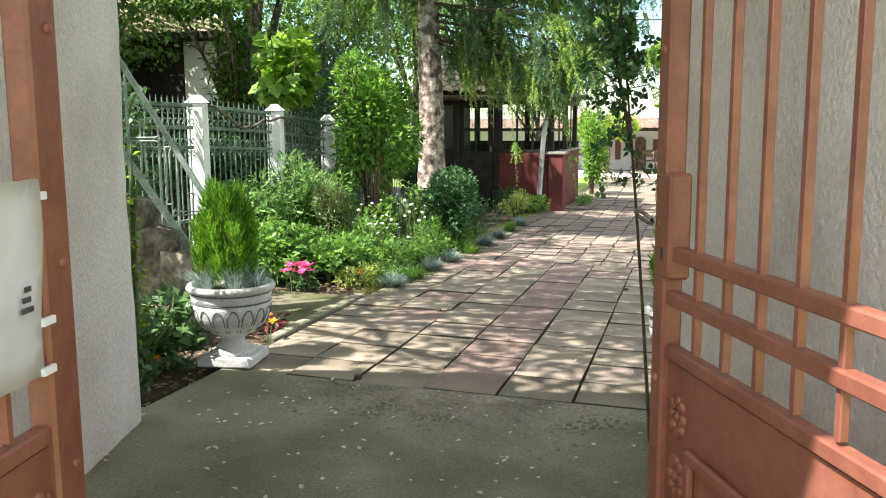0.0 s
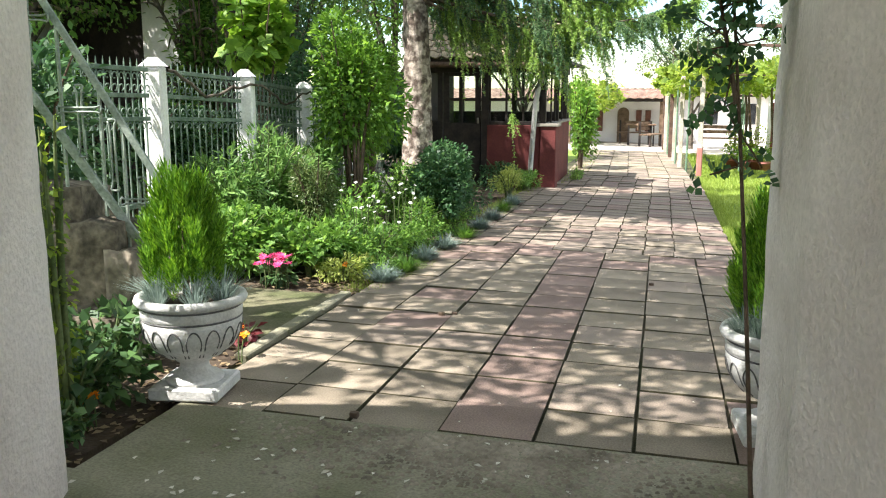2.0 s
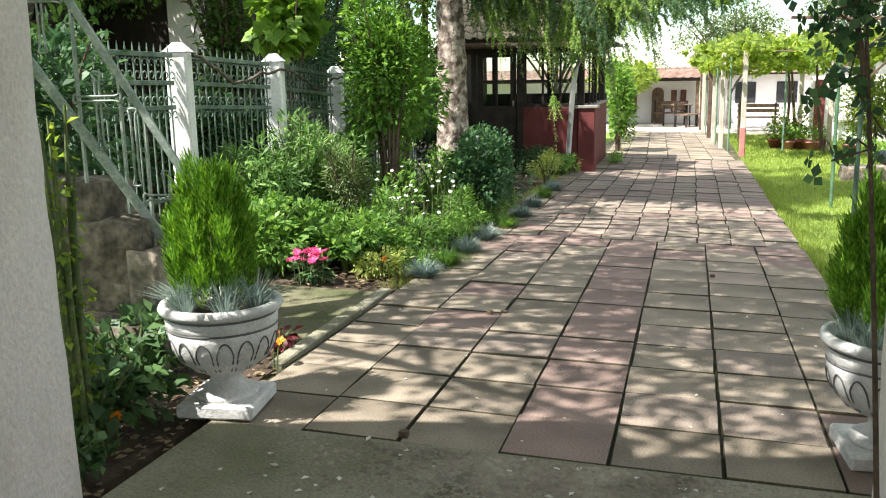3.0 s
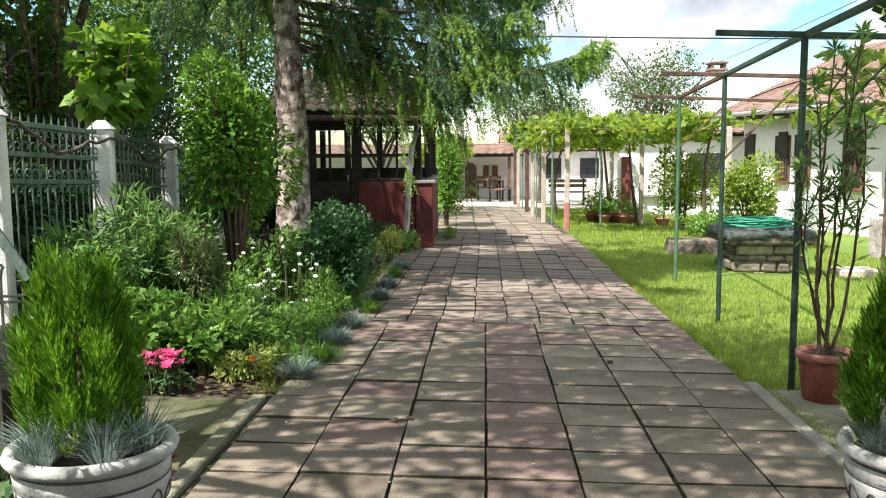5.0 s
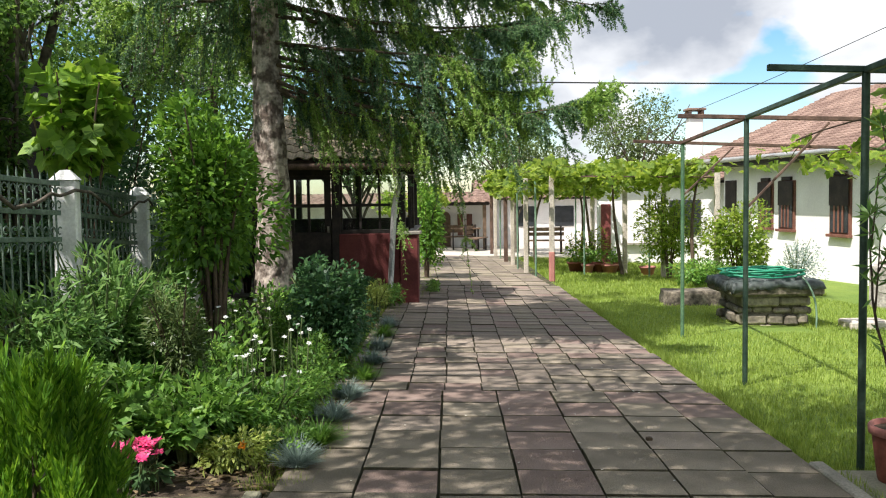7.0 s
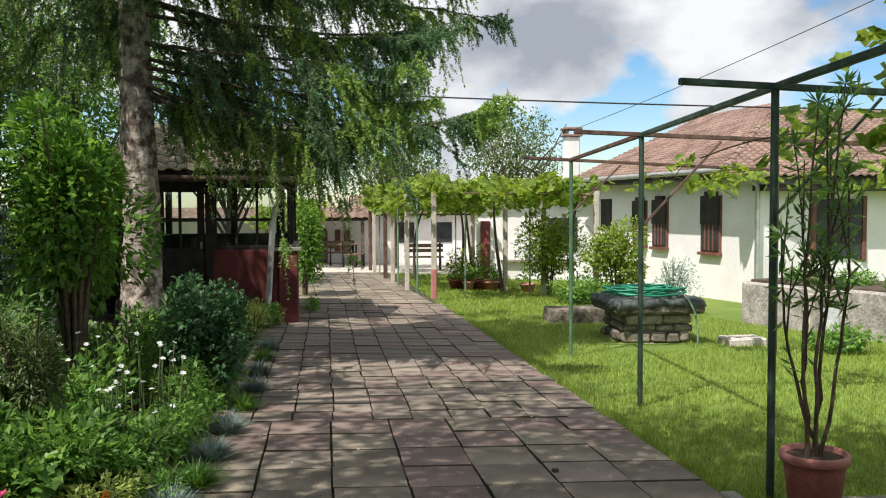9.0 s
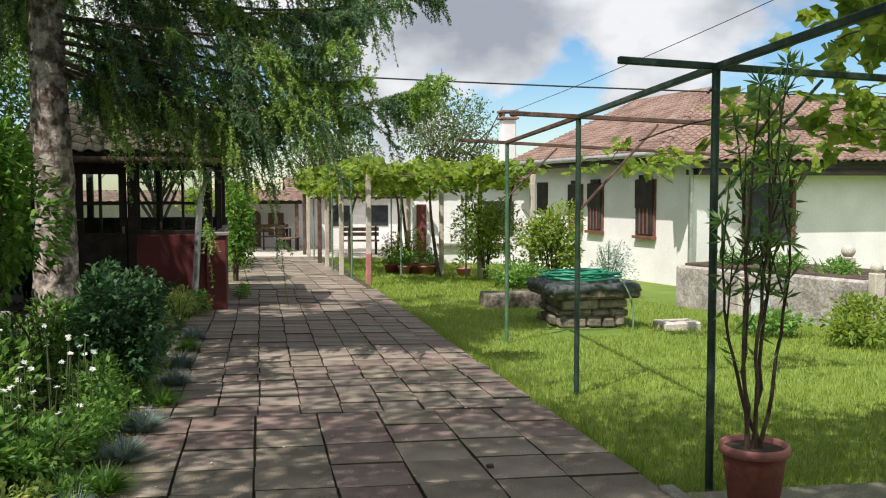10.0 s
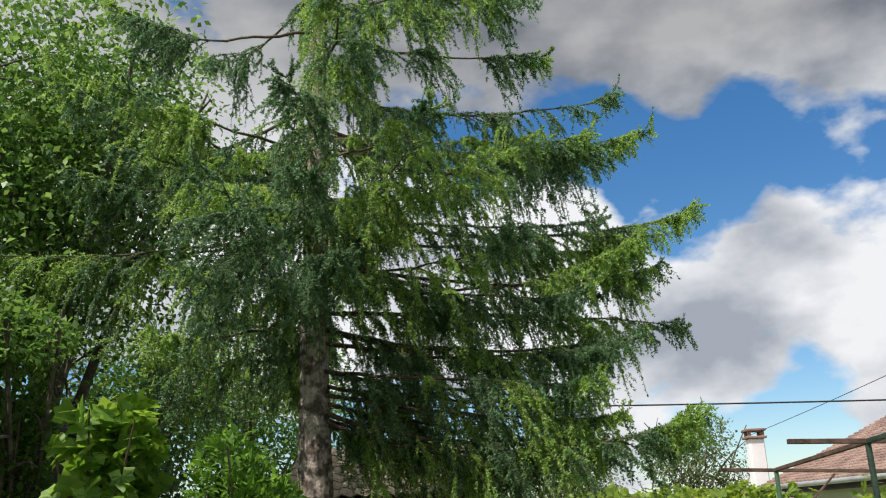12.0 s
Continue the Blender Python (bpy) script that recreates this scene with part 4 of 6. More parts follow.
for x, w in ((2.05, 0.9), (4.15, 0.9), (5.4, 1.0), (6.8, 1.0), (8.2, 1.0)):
    block("window", x, x + w, -0.04, 0.03, 0.8, 2.2, M_DARK, lh, 0.006, lhm, "window with the room's shade in its dark colour")
block("eave_beam", -0.5, 11.5, -0.75, -0.55, 2.30, 2.45, M_BLACKWOOD, lh, 0.006, lhm)


# ---- iron fence with white posts ----
FP = [Vector((-3.04, 0.7, 1.70)), Vector((-3.07, 3.0, 1.665)), Vector((-2.97, 4.39, 1.605)), Vector((-2.965, 5.80, 1.50)), Vector((-2.96, 7.2, 1.43)), Vector((-2.96, 8.7, 1.38))]


def fence_post(p):
    t = thing("fence_post", "white-painted square concrete fence post with a pointed cap", "fence post", (p.x, p.y, g(p.x, p.y) - 0.05), "fence posts")
    m = Matrix.Translation((p.x, p.y, 0)) @ Matrix.Rotation(radians(14), 4, "Z")
    block("shaft", -0.08, 0.08, -0.08, 0.08, g(p.x, p.y) - 0.1, p.z - 0.07, M_POST, t, 0.014, m)
    bm = bmesh.new()
    bmesh.ops.create_cone(bm, cap_ends=True, segments=4, radius1=0.132, radius2=0.042, depth=0.07, matrix=m @ Matrix.Translation((0, 0, p.z - 0.035)) @ Matrix.Rotation(radians(45), 4, "Z"))
    part("cap", bm, M_POST, t)


for p in FP[1:5]:
    fence_post(p)


def scroll(c, right, r, flip):
    pts = []
    for k in range(15):
        a = k / 14 * 1.6 * math.pi
        rr = r * (1 - 0.55 * k / 14)
        pts.append(c + right * (flip * rr * math.cos(a)) + Vector((0, 0, rr * math.sin(a))))
    return pts


def fence_panel(a, b):
    d = (b - a)
    d.z = 0
    L = d.length
    right = d.normalized()
    t = thing("iron_fence", "green wrought-iron fence panel with scrolls and spear points", "fence", (a.x, a.y, g(a.x, a.y)), "fence panels")
    top = lambda s: a.z + (b.z - a.z) * s / L - 0.10
    P = lambda s, z: Vector((a.x, a.y, 0)) + right * s + Vector((0, 0, z))
    s0, s1 = 0.10, L - 0.10
    for dz in (0.0, -0.20, -0.38, -1.05):
        bar("rail", P(s0, top(s0) + dz), P(s1, top(s1) + dz), 0.026, M_FENCE, t, 0.034)
    n = int((s1 - s0) / 0.086)
    scr = []
    for k in range(n):
        s = s0 + (k + 0.5) * (s1 - s0) / n
        tubes("picket", [([P(s, top(s) - 1.25), P(s, top(s) - 0.4), P(s, top(s) + 0.04), P(s, top(s) + 0.08)], [0.007, 0.007, 0.007, 0.001])], M_FENCE, t, 5)
        for dz, fl in ((-0.06, 1), (-0.15, -1), (-0.33, 1), (-0.44, -1)):
            scr.append((scroll(P(s + 0.042, top(s) + dz), right, 0.036, fl), 0.006))
    tubes("scroll", scr, M_FENCE, t, 4)["kind"] = "stuff"
    zb = max(g(a.x, a.y), g(b.x, b.y))
    m = Matrix.Translation((a.x, a.y, 0)) @ Matrix.Rotation(math.atan2(d.y, d.x), 4, "Z")
    block("plinth", 0.1, L - 0.1, -0.12, 0.10, zb - 0.25, zb + 0.25, M_CONC, t, 0.012, m, "weathered concrete plinth")


nw = thing("neighbour_wing", "dark timbered wing with a whitewashed panel behind the fence", "house", (-5.7, 7.2, -0.1))
block("wall", -6.7, -4.83, 6.50, 8.0, -0.3, 2.5, M_BLACKWOOD, nw, 0.01)
block("white_panel", -5.33, -4.85, 6.455, 6.50, 1.70, 2.5, M_WHITE, nw, 0.006, None, "whitewashed wall panel")
block("eave", -6.9, -4.7, 6.3, 8.2, 2.52, 2.62, M_BLACKWOOD, nw, 0.01)
for a, b in zip(FP, FP[1:]):
    fence_panel(a, b)
# bare vine stem wound along the fence
vs = []
for k in range(40):
    f = k / 39
    i = min(int(f * 3), 2)
    q = FP[i + 1].lerp(FP[i + 2], f * 3 - i)
    vs.append((q.x + 0.12, q.y, q.z - 0.10 - 0.16 * abs(math.sin(3.1 * f * math.pi)) + 0.03 * math.sin(0.9 * k) + 0.012 * math.sin(2.3 * k)))
tagged(tubes("creeper", [(vs, np.linspace(0.014, 0.007, 40))], M_TREEBARK, None, 6), "gnarled bare vine stem twisted along the fence", "vine")


# ---- stair rail and broken stones by the gateway ----
def stair_rail():
    A = lambda u, z, v=1.3: PG @ Vector((u, v, z))
    t = thing("stair_rail", "pale green iron stair railing with loop ornaments", "railing", A(-1.7, 0.35))
    up = lambda u: 0.97 + (-1.47 - u) * 1.72
    lo = lambda u: 0.60 + (-1.57 - u) * 1.53
    bar("hand_rail", A(-1.42, up(-1.42)), A(-2.5, up(-2.5)), 0.028, M_RAIL, t, 0.036)
    bar("stringer", A(-1.50, lo(-1.50)), A(-2.6, lo(-2.6)), 0.026, M_RAIL, t, 0.046)
    for u, drop in ((-1.62, 0.42), (-1.73, 0.5), (-1.93, 0.75), (-2.2, 1.0)):
        bar("baluster", A(u, lo(u) - drop), A(u, up(u)), 0.016, M_RAIL, t)
    flare = lambda a: 0.011 * math.copysign(min(1.0, abs(math.sin(a)) * 4), math.sin(a)) * (1 + 1.8 * abs(math.cos(a)) ** 10)
    turn = [2 * math.pi * q / 40 for q in range(41)]
    for k, u in enumerate((-1.53, -1.67, -1.83, -2.07)):
        zc = (up(u) + lo(u)) / 2 + (0.03 if k % 2 else -0.05)
        tubes("loop", [([A(u + flare(a), zc + 0.19 * math.cos(a), 1.28) for a in turn], 0.006)], M_RAIL, t, 5)
        if k != 1:
            tubes("loop", [([A(u + 0.115 * math.cos(a), zc + 0.06 + flare(a), 1.27) for a in turn], 0.006)], M_RAIL, t, 5)



stair_rail()


def rough_stone(name, at, size, material, seed, label, category="stone", rz=0.0):
    bm = bmesh.new()
    bmesh.ops.create_cube(bm, size=1.0)
    bmesh.ops.subdivide_edges(bm, edges=list(bm.edges), cuts=5, use_grid_fill=True)
    for v in bm.verts:
        q = noise.noise_vector(v.co * 2.2 + Vector((seed * 3.1, seed, 0)))
        v.co = v.co * (1 - 0.10 * max(0, v.co.length - 0.6)) + q * 0.05 + 0.02 * noise.noise_vector(v.co * 7.0 + Vector((seed, 0, seed)))
    m = Matrix.Translation(at) @ Matrix.Rotation(radians(rz), 4, "Z") @ Matrix.Diagonal((*size, 1))
    bmesh.ops.transform(bm, matrix=m, verts=bm.verts)
    return tagged(part(name, bm, material, smooth=True), label, category)


for k, (x, y, z, sz, mm) in enumerate(((-2.38, 0.86, 0.38, (0.42, 0.40, 1.05), M_ROCK), (-2.10, 0.78, 0.30, (0.34, 0.32, 0.82), M_ROCK), (-1.86, 0.66, 0.22, (0.15, 0.16, 0.70), M_WELL),
                                        (-2.62, 0.95, 0.20, (0.40, 0.40, 0.80), M_ROCK), (-2.25, 1.35, 0.12, (0.9, 0.45, 0.5), M_ROCK), (-1.95, 0.45, 0.10, (0.4, 0.3, 0.36), M_ROCK))):
    rough_stone("stone_block", (x, y, z), sz, mm, k + 12, "cracked old stone block under the stair railing" if mm is M_ROCK else "grey weathered stone stub beside the urn", rz=10)



# ---- urns ----
def urn():
    t = thing("urn", "white cast garden urn with arched flutes, planted with a thuja", "urn")
    block("foot_plate", -0.205, 0.205, -0.205, 0.205, 0, 0.075, M_URN, t, 0.012)
    prof = [(0.165, 0.075), (0.17, 0.09), (0.155, 0.105), (0.11, 0.125), (0.085, 0.155), (0.082, 0.185), (0.105, 0.20), (0.11, 0.215), (0.17, 0.235), (0.235, 0.29), (0.272, 0.36), (0.283, 0.42), (0.285, 0.455), (0.279, 0.462), (0.287, 0.470), (0.290, 0.51), (0.282, 0.525), (0.284, 0.533), (0.312, 0.545), (0.322, 0.565), (0.312, 0.588), (0.285, 0.592), (0.272, 0.575), (0.262, 0.53)]
    part("bowl", lathe_bm(bmesh.new(), prof, 48), M_URN, t, smooth=True)
    rings = []
    for r, z in ((0.2835, 0.463), (0.2855, 0.529)):
        rings.append(([(r * math.cos(a), r * math.sin(a), z) for a in np.linspace(0, 2 * math.pi, 49)], 0.006))
    tubes("groove_line", rings, M_URN_LINE, t, 5, "dark painted groove")
    ar = []
    rad = lambda z: np.interp(z, [0.215, 0.235, 0.29, 0.36, 0.42, 0.455], [0.11, 0.17, 0.235, 0.272, 0.283, 0.285]) + 0.002
    for k in range(16):
        c = 2 * math.pi * k / 16
        pts = []
        for s in np.linspace(-1, 1, 19):
            zz = 0.255 + 0.17 * math.cos(s * math.pi / 2) ** 0.55
            a = c + 0.165 * math.copysign(min(1, abs(s) * 1.35), s) * (1 - 0.22 * max(0, abs(s) - 0.5))
            pts.append((rad(zz) * math.cos(a), rad(zz) * math.sin(a), zz))
        ar.append((pts, 0.0045))
    tubes("flute_line", ar, M_URN_LINE, t, 4, "dark outlined arched flutes")["kind"] = "stuff"
    bm = bmesh.new()
    bmesh.ops.create_circle(bm, cap_ends=True, segments=32, radius=0.27, matrix=Matrix.Translation((0, 0, 0.535)))
    part("soil", bm, M_SOIL, t)
    return t


def thuja(at, h, r, seed, plumes=40, n=66):
    """A flame-shaped thuja: upright pointed plumes of flat feathery sprays, with dark gaps between them."""
    x, y, z = at
    t = thing("thuja", "dense flame-shaped golden-green thuja growing in an urn", "shrub", at, "thujas in urns")
    tubes("trunk", [([(x, y, z - 0.02), (x, y, z + h * 0.6)], [0.018, 0.006])], M_TWIG, t, 6)
    rng = np.random.default_rng(seed)
    V = []
    for k in range(plumes):
        f = (k + 0.5) / plumes
        a = 2.39996 * k + rng.uniform(-0.25, 0.25)
        zb = h * (0.02 + 0.66 * f ** 1.1)
        rb = r * np.interp(zb / h, [0, 0.12, 0.35, 0.68], [0.62, 0.80, 0.78, 0.30]) * rng.uniform(0.75, 1.05)
        ln = h * rng.uniform(0.24, 0.36)
        b = np.array([x + rb * math.cos(a), y + rb * math.sin(a), z + zb])
        lean = rng.uniform(0.08, 0.34) * np.interp(f, [0, 0.8, 1], [1.15, 0.7, 0.05])
        ax = unit(np.array([math.cos(a) * lean, math.sin(a) * lean, 1.0]) + rng.normal(0, 0.06, 3))
        w = ln * rng.uniform(0.17, 0.24)
        u = rng.uniform(0, 1, n) ** 0.8
        th = rng.uniform(0, 2 * np.pi, n)
        s1 = unit(np.cross(ax, [0.3, 1.0, 0.1]))
        s2 = np.cross(ax, s1)
        ring = np.cos(th)[:, None] * s1 + np.sin(th)[:, None] * s2
        rad = w * np.interp(u, [0, 0.3, 1], [0.7, 1.0, 0.12]) * np.sqrt(rng.uniform(0.3, 1, n))
        P = b + ax * (u * ln * 0.8)[:, None] + ring * rad[:, None]
        D0 = unit(ax + ring * 0.35 + rng.normal(0, 0.10, (n, 3)))
        for q in range(9):
            g_ = q / 8
            side = np.cross(D0, ring) * (1 if q % 2 else -1)
            D = unit(D0 + side * 0.5 * (1 - g_) + rng.normal(0, 0.08, (n, 3)))
            V.append(leaf_np(P + D0 * (ln * 0.26 * g_), D, ring + rng.normal(0, 0.3, (n, 3)), h * 0.045 * rng.uniform(0.7, 1.2, n), 0.0062, 0.1)[0])
    V = np.concatenate(V)
    part_np("foliage", V, np.arange(len(V)).reshape(-1, 4), L_THUJA, t)


def tuft(at, h, n, leaf, name, label, spread=0.9, width=0.006, category="grass"):
    """A tuft of arching blades."""
    x, y, z = at
    t = thing(name, label, category, at)
    rng = np.random.default_rng(int(abs(x * 100 + y * 10)) + n)
    a, tilt = rng.uniform(0, 2 * np.pi, n), rng.uniform(0.1, spread, n)
    base = np.stack([x + 0.02 * np.cos(a), y + 0.02 * np.sin(a), np.full(n, z)], 1)
    d1 = np.stack([np.cos(a) * tilt, np.sin(a) * tilt, np.ones(n)], 1)
    d2 = np.stack([np.cos(a) * tilt * 2.2, np.sin(a) * tilt * 2.2, 0.6 * np.ones(n)], 1)
    L = h * rng.uniform(0.6, 1.1, n)
    s = np.stack([-np.sin(a), np.cos(a), np.zeros(n)], 1) * width / 2
    p1 = base + unit(d1) * L[:, None] * 0.55
    p2 = p1 + unit(d2) * L[:, None] * 0.5
    V = np.stack([base - s, base + s, p1 + s, p1 - s, p2 + s * 0.15, p2 - s * 0.15], 1).reshape(-1, 3)
    i = np.arange(n)[:, None] * 6
    F = np.concatenate([i + np.array([[0, 1, 2, 3]]), i + np.array([[3, 2, 4, 5]])], 0)
    part_np("foliage", V, F, leaf, t)


u0 = urn()
UP = [(-1.18, 0.15), (1.40, 0.36)]
US = Matrix.Scale(0.79, 4)
u0.matrix_basis = pose(UP[0][0], UP[0][1], g(*UP[0]) + 0.005, 0, 0, 8) @ US
copy_thing(u0, pose(UP[1][0], UP[1][1], g(*UP[1]) + 0.005, 0, 0, 5))
for k, (x, y) in enumerate(UP):
    z = g(x, y) + 0.424
    thuja((x - 0.045, y + 0.04, z), 0.64 - 0.02 * k, 0.175, 5 + k)
    for q, (dx, dy) in enumerate(((0.09, -0.12), (0.16, 0.0), (-0.10, -0.12), (-0.15, -0.02))):
        tuft((x + dx, y + dy, z), 0.19, 150, L_GREY, "blue_fescue", "tuft of blue-grey fescue in the urn", 1.0, 0.004)


# ---- spruce ----
def needles(path, n, rng, length=0.042, width=0.0155, taper=True):
    """Needles all round a twig, leaning towards its tip."""
    P = np.asarray(path)
    f = rng.uniform(0, 1, n) * (len(P) - 1)
    i = np.minimum(f.astype(int), len(P) - 2)
    w = (f - i)[:, None]
    B = P[i] * (1 - w) + P[i + 1] * w
    T = unit(P[i + 1] - P[i])
    D = unit(T * 0.7 + unit(rng.normal(size=(n, 3))) * 0.85)
    return leaf_np(B, D, rng.normal(size=(n, 3)), length * rng.uniform(0.7, 1.2, n), width, 0.0)


def spruce():
    base = np.array([-2.80, 10.8, -0.72])
    t = thing("spruce", "tall old Norway spruce with drooping dark branches over the path", "tree", base)
    hs = np.array([-1.0, 0.0, 0.5, 1.5, 3.0, 5.0, 7.0, 9.5, 12.0, 14.0])
    tx = base[0] + np.array([0, 0, 0.02, 0.03, -0.02, -0.03, 0.0, 0.0, 0.02, 0.0])
    rad = np.array([0.36, 0.29, 0.245, 0.225, 0.20, 0.17, 0.145, 0.11, 0.06, 0.012])
    zz = np.linspace(-1.0, 14, 110)
    V, F = tube_np(np.stack([np.interp(zz, hs, tx), np.full(110, base[1]), zz], 1), np.interp(zz, hs, rad), 26)
    rng = np.random.default_rng(21)
    ang = np.tile(np.arange(26), 110)
    amp = 0.016 * np.sin(ang * 2.7 + np.repeat(zz, 26) * 3.1) + rng.normal(0, 0.010, len(V))
    c = np.stack([np.interp(V[:, 2], hs, tx), np.full(len(V), base[1])], 1)
    o = V[:, :2] - c
    V[:, :2] = c + o * (1 + amp / 0.2)[:, None]
    part_np("trunk", V, F, M_BARK_SUNLIT, t, "scaly grey-brown bark, sunlit patches put into its colour", True)
    limbs, old, new_n = [], [], []
    # The limbs with tips beyond y 12.3 at back left are added to shade the porch.
    tips = [((1.62, 8.60, 2.50), 3.1), ((2.20, 11.2, 4.05), 4.4), ((2.45, 11.1, 5.65), 5.7), ((1.85, 11.0, 6.85), 7.1), ((1.50, 11.2, 7.6), 7.8), ((0.62, 11.0, 8.3), 8.7), ((0.57, 11.2, 9.35), 9.7),
            ((1.3, 10.2, 3.7), 4.2), ((2.0, 11.5, 5.0), 5.3), ((1.1, 10.3, 5.4), 5.8), ((-3.9, 13.4, 4.0), 4.6), ((-4.6, 12.8, 4.6), 5.0), ((-3.2, 13.2, 4.4), 5.0), ((-5.2, 12.4, 5.6), 6.0), ((-3.6, 12.6, 3.6), 4.3),
            ((-4.2, 8.6, 5.8), 6.4), ((-5.2, 9.4, 6.3), 6.8), ((-3.8, 8.2, 4.3), 5.2), ((-5.6, 10.0, 5.0), 5.6), ((-6.4, 10.2, 6.6), 6.6),
            ((1.2, 9.8, 3.6), 4.0), ((0.6, 9.0, 3.0), 3.6), ((1.5, 10.4, 5.0), 5.2), ((-0.2, 8.6, 4.6), 5.0), ((-1.2, 8.0, 5.6), 6.2), ((-2.0, 8.2, 4.4), 5.0), ((-2.6, 7.8, 6.4), 7.0),
            ((-3.4, 7.6, 5.0), 6.2), ((-4.8, 8.0, 6.6), 6.0), ((-6.0, 9.0, 7.4), 6.6), ((-4.2, 8.4, 3.6), 4.6), ((-1.6, 8.8, 7.6), 8.2), ((0.9, 12.6, 3.2), 3.6), ((0.4, 10.2, 6.6), 7.0), ((-0.8, 8.9, 8.4), 9.0), ((-2.4, 8.0, 5.3), 5.9), ((-1.0, 8.5, 6.3), 6.7), ((-0.2, 9.3, 5.5), 5.9), ((0.7, 9.9, 4.3), 4.8), ((1.0, 10.6, 6.7), 6.9), ((1.6, 11.6, 5.3), 5.5), ((-2.0, 8.6, 8.6), 9.2), ((0.55, 10.0, 2.5), 3.2), ((0.9, 9.2, 2.6), 3.3), ((0.05, 9.4, 2.4), 3.0), ((1.0, 9.9, 2.35), 2.9), ((0.35, 10.7, 2.45), 3.0), ((0.7, 10.4, 3.0), 3.4)]
    for k in range(24):
        z = 4.2 + 9.2 * (k / 23) ** 1.05
        L = np.interp(z, [2.5, 6, 9.5, 13, 14], [4.6, 4.8, 3.2, 1.2, 0.4]) * rng.uniform(0.75, 1.05)
        a = 2.399 * k + rng.uniform(-0.3, 0.3)
        dz = np.interp(z, [2.5, 8, 13], [-0.9, -0.3, 0.5]) * rng.uniform(0.5, 1.2)
        tips.append(((base[0] + L * math.cos(a), base[1] + L * math.sin(a), z + dz), z))
    for tip, z0 in tips:
        tip = np.array(tip)
        s = np.array([np.interp(z0, hs, tx), base[1], z0])
        mid = (s + tip) / 2 + np.array([0, 0, -rng.uniform(0.0, 0.22) * np.linalg.norm(tip - s)])
        br = bezier(s, mid, tip, 16)
        L = np.linalg.norm(np.diff(br, axis=0), axis=1).sum()
        br[2:-1] += np.cumsum(rng.normal(0, 0.03, (13, 3)), 0) * np.linspace(0.3, 1, 13)[:, None] * np.linspace(1, 0.2, 13)[:, None] * 1.6
        limbs.append((br, np.linspace(0.030, 0.004, 16) * (0.6 + L / 8)))
        T = unit(np.gradient(br, axis=0))
        # Low right limbs get more pale needles, as if light came through them.
        fresh = rng.uniform() < (0.6 if tip[0] > -0.3 and tip[2] < 5.8 else 0.3)
        nt = int(7 + L * 10)
        cl = np.sort(rng.uniform(0.08, 1.0, int(3 + L * 1.4)))
        warm = rng.uniform(size=len(cl)) < (0.75 if fresh else 0.18)
        fs = np.concatenate([np.clip(rng.choice(cl, nt) + rng.normal(0, 0.035, nt), 0.06, 1), np.linspace(0.72, 1.0, 9)])
        for f in fs:
            lit = warm[np.argmin(np.abs(cl - f))]
            i = min(int(f * 15), 14)
            w = f * 15 - i
            p = br[i] * (1 - w) + br[i + 1] * w
            side = unit(np.cross(T[i], [0, 0, 1.0])) * rng.choice([-1, 1])
            ln = L * 0.15 * np.interp(f, [0.1, 0.4, 0.75, 1], [0.55, 1.25, 1.0, 0.35]) * rng.uniform(0.55, 1.25) + 0.10
            drop = rng.uniform(0.2, 1.9) * np.interp(f, [0, 0.7, 0.85, 1], [1.2, 1.0, 0.35, -0.5])
            out = p + side * ln * rng.uniform(0.3, 0.7) + T[i] * ln * 0.55 + np.array([0, 0, -0.08 * drop * ln])
            end = out + T[i] * ln * 0.15 + np.array([0, 0, -drop * ln * 0.9])
            tw = bezier(p, out, end, 6)
            limbs.append((tw, np.linspace(0.007, 0.002, 6)))
            n = int(48 + 160 * ln)
            (new_n if lit and rng.uniform() < 0.85 else old).append(needles(tw, n, rng))
            if ln > 0.3:
                for q in range(int(3 + ln * 6)):
                    j = rng.integers(1, 5)
                    e2 = tw[j] + side * rng.uniform(-0.16, 0.20) + T[i] * rng.uniform(-0.06, 0.20) + np.array([0, 0, -rng.uniform(0.02, 0.34)])
                    t2 = bezier(tw[j], (tw[j] + e2) / 2 + np.array([0, 0, 0.04]), e2, 4)
                    (new_n if lit and rng.uniform() < 0.85 else old).append(needles(t2, 52, rng))
        old.append(needles(br[5:], int(60 * L), rng))
    # shoots that cling to the upper trunk
    for k in range(240):
        z = rng.uniform(6.4, 10.5)
        a = rng.uniform(0, 2 * np.pi)
        p = np.array([base[0] + 0.14 * math.cos(a), base[1] + 0.14 * math.sin(a), z])
        e = p + np.array([0.16 * math.cos(a), 0.16 * math.sin(a), -rng.uniform(0.25, 0.6)])
        new_n.append(needles(bezier(p, p + np.array([0.14 * math.cos(a), 0.14 * math.sin(a), -0.05]), e, 5), 55, rng))
    part_np("limb", *merge_np([tube_np(p, r, 5) for p, r in limbs]), M_TWIG, t, "dead twigs and limbs", True)
    part_np("needles", *merge_np(old), L_SPRUCE, t)
    part_np("fresh_needles", *merge_np(new_n), L_SPRUCE_LIT, t, "pale fresh needles")
    return t


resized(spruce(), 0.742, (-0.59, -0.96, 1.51))


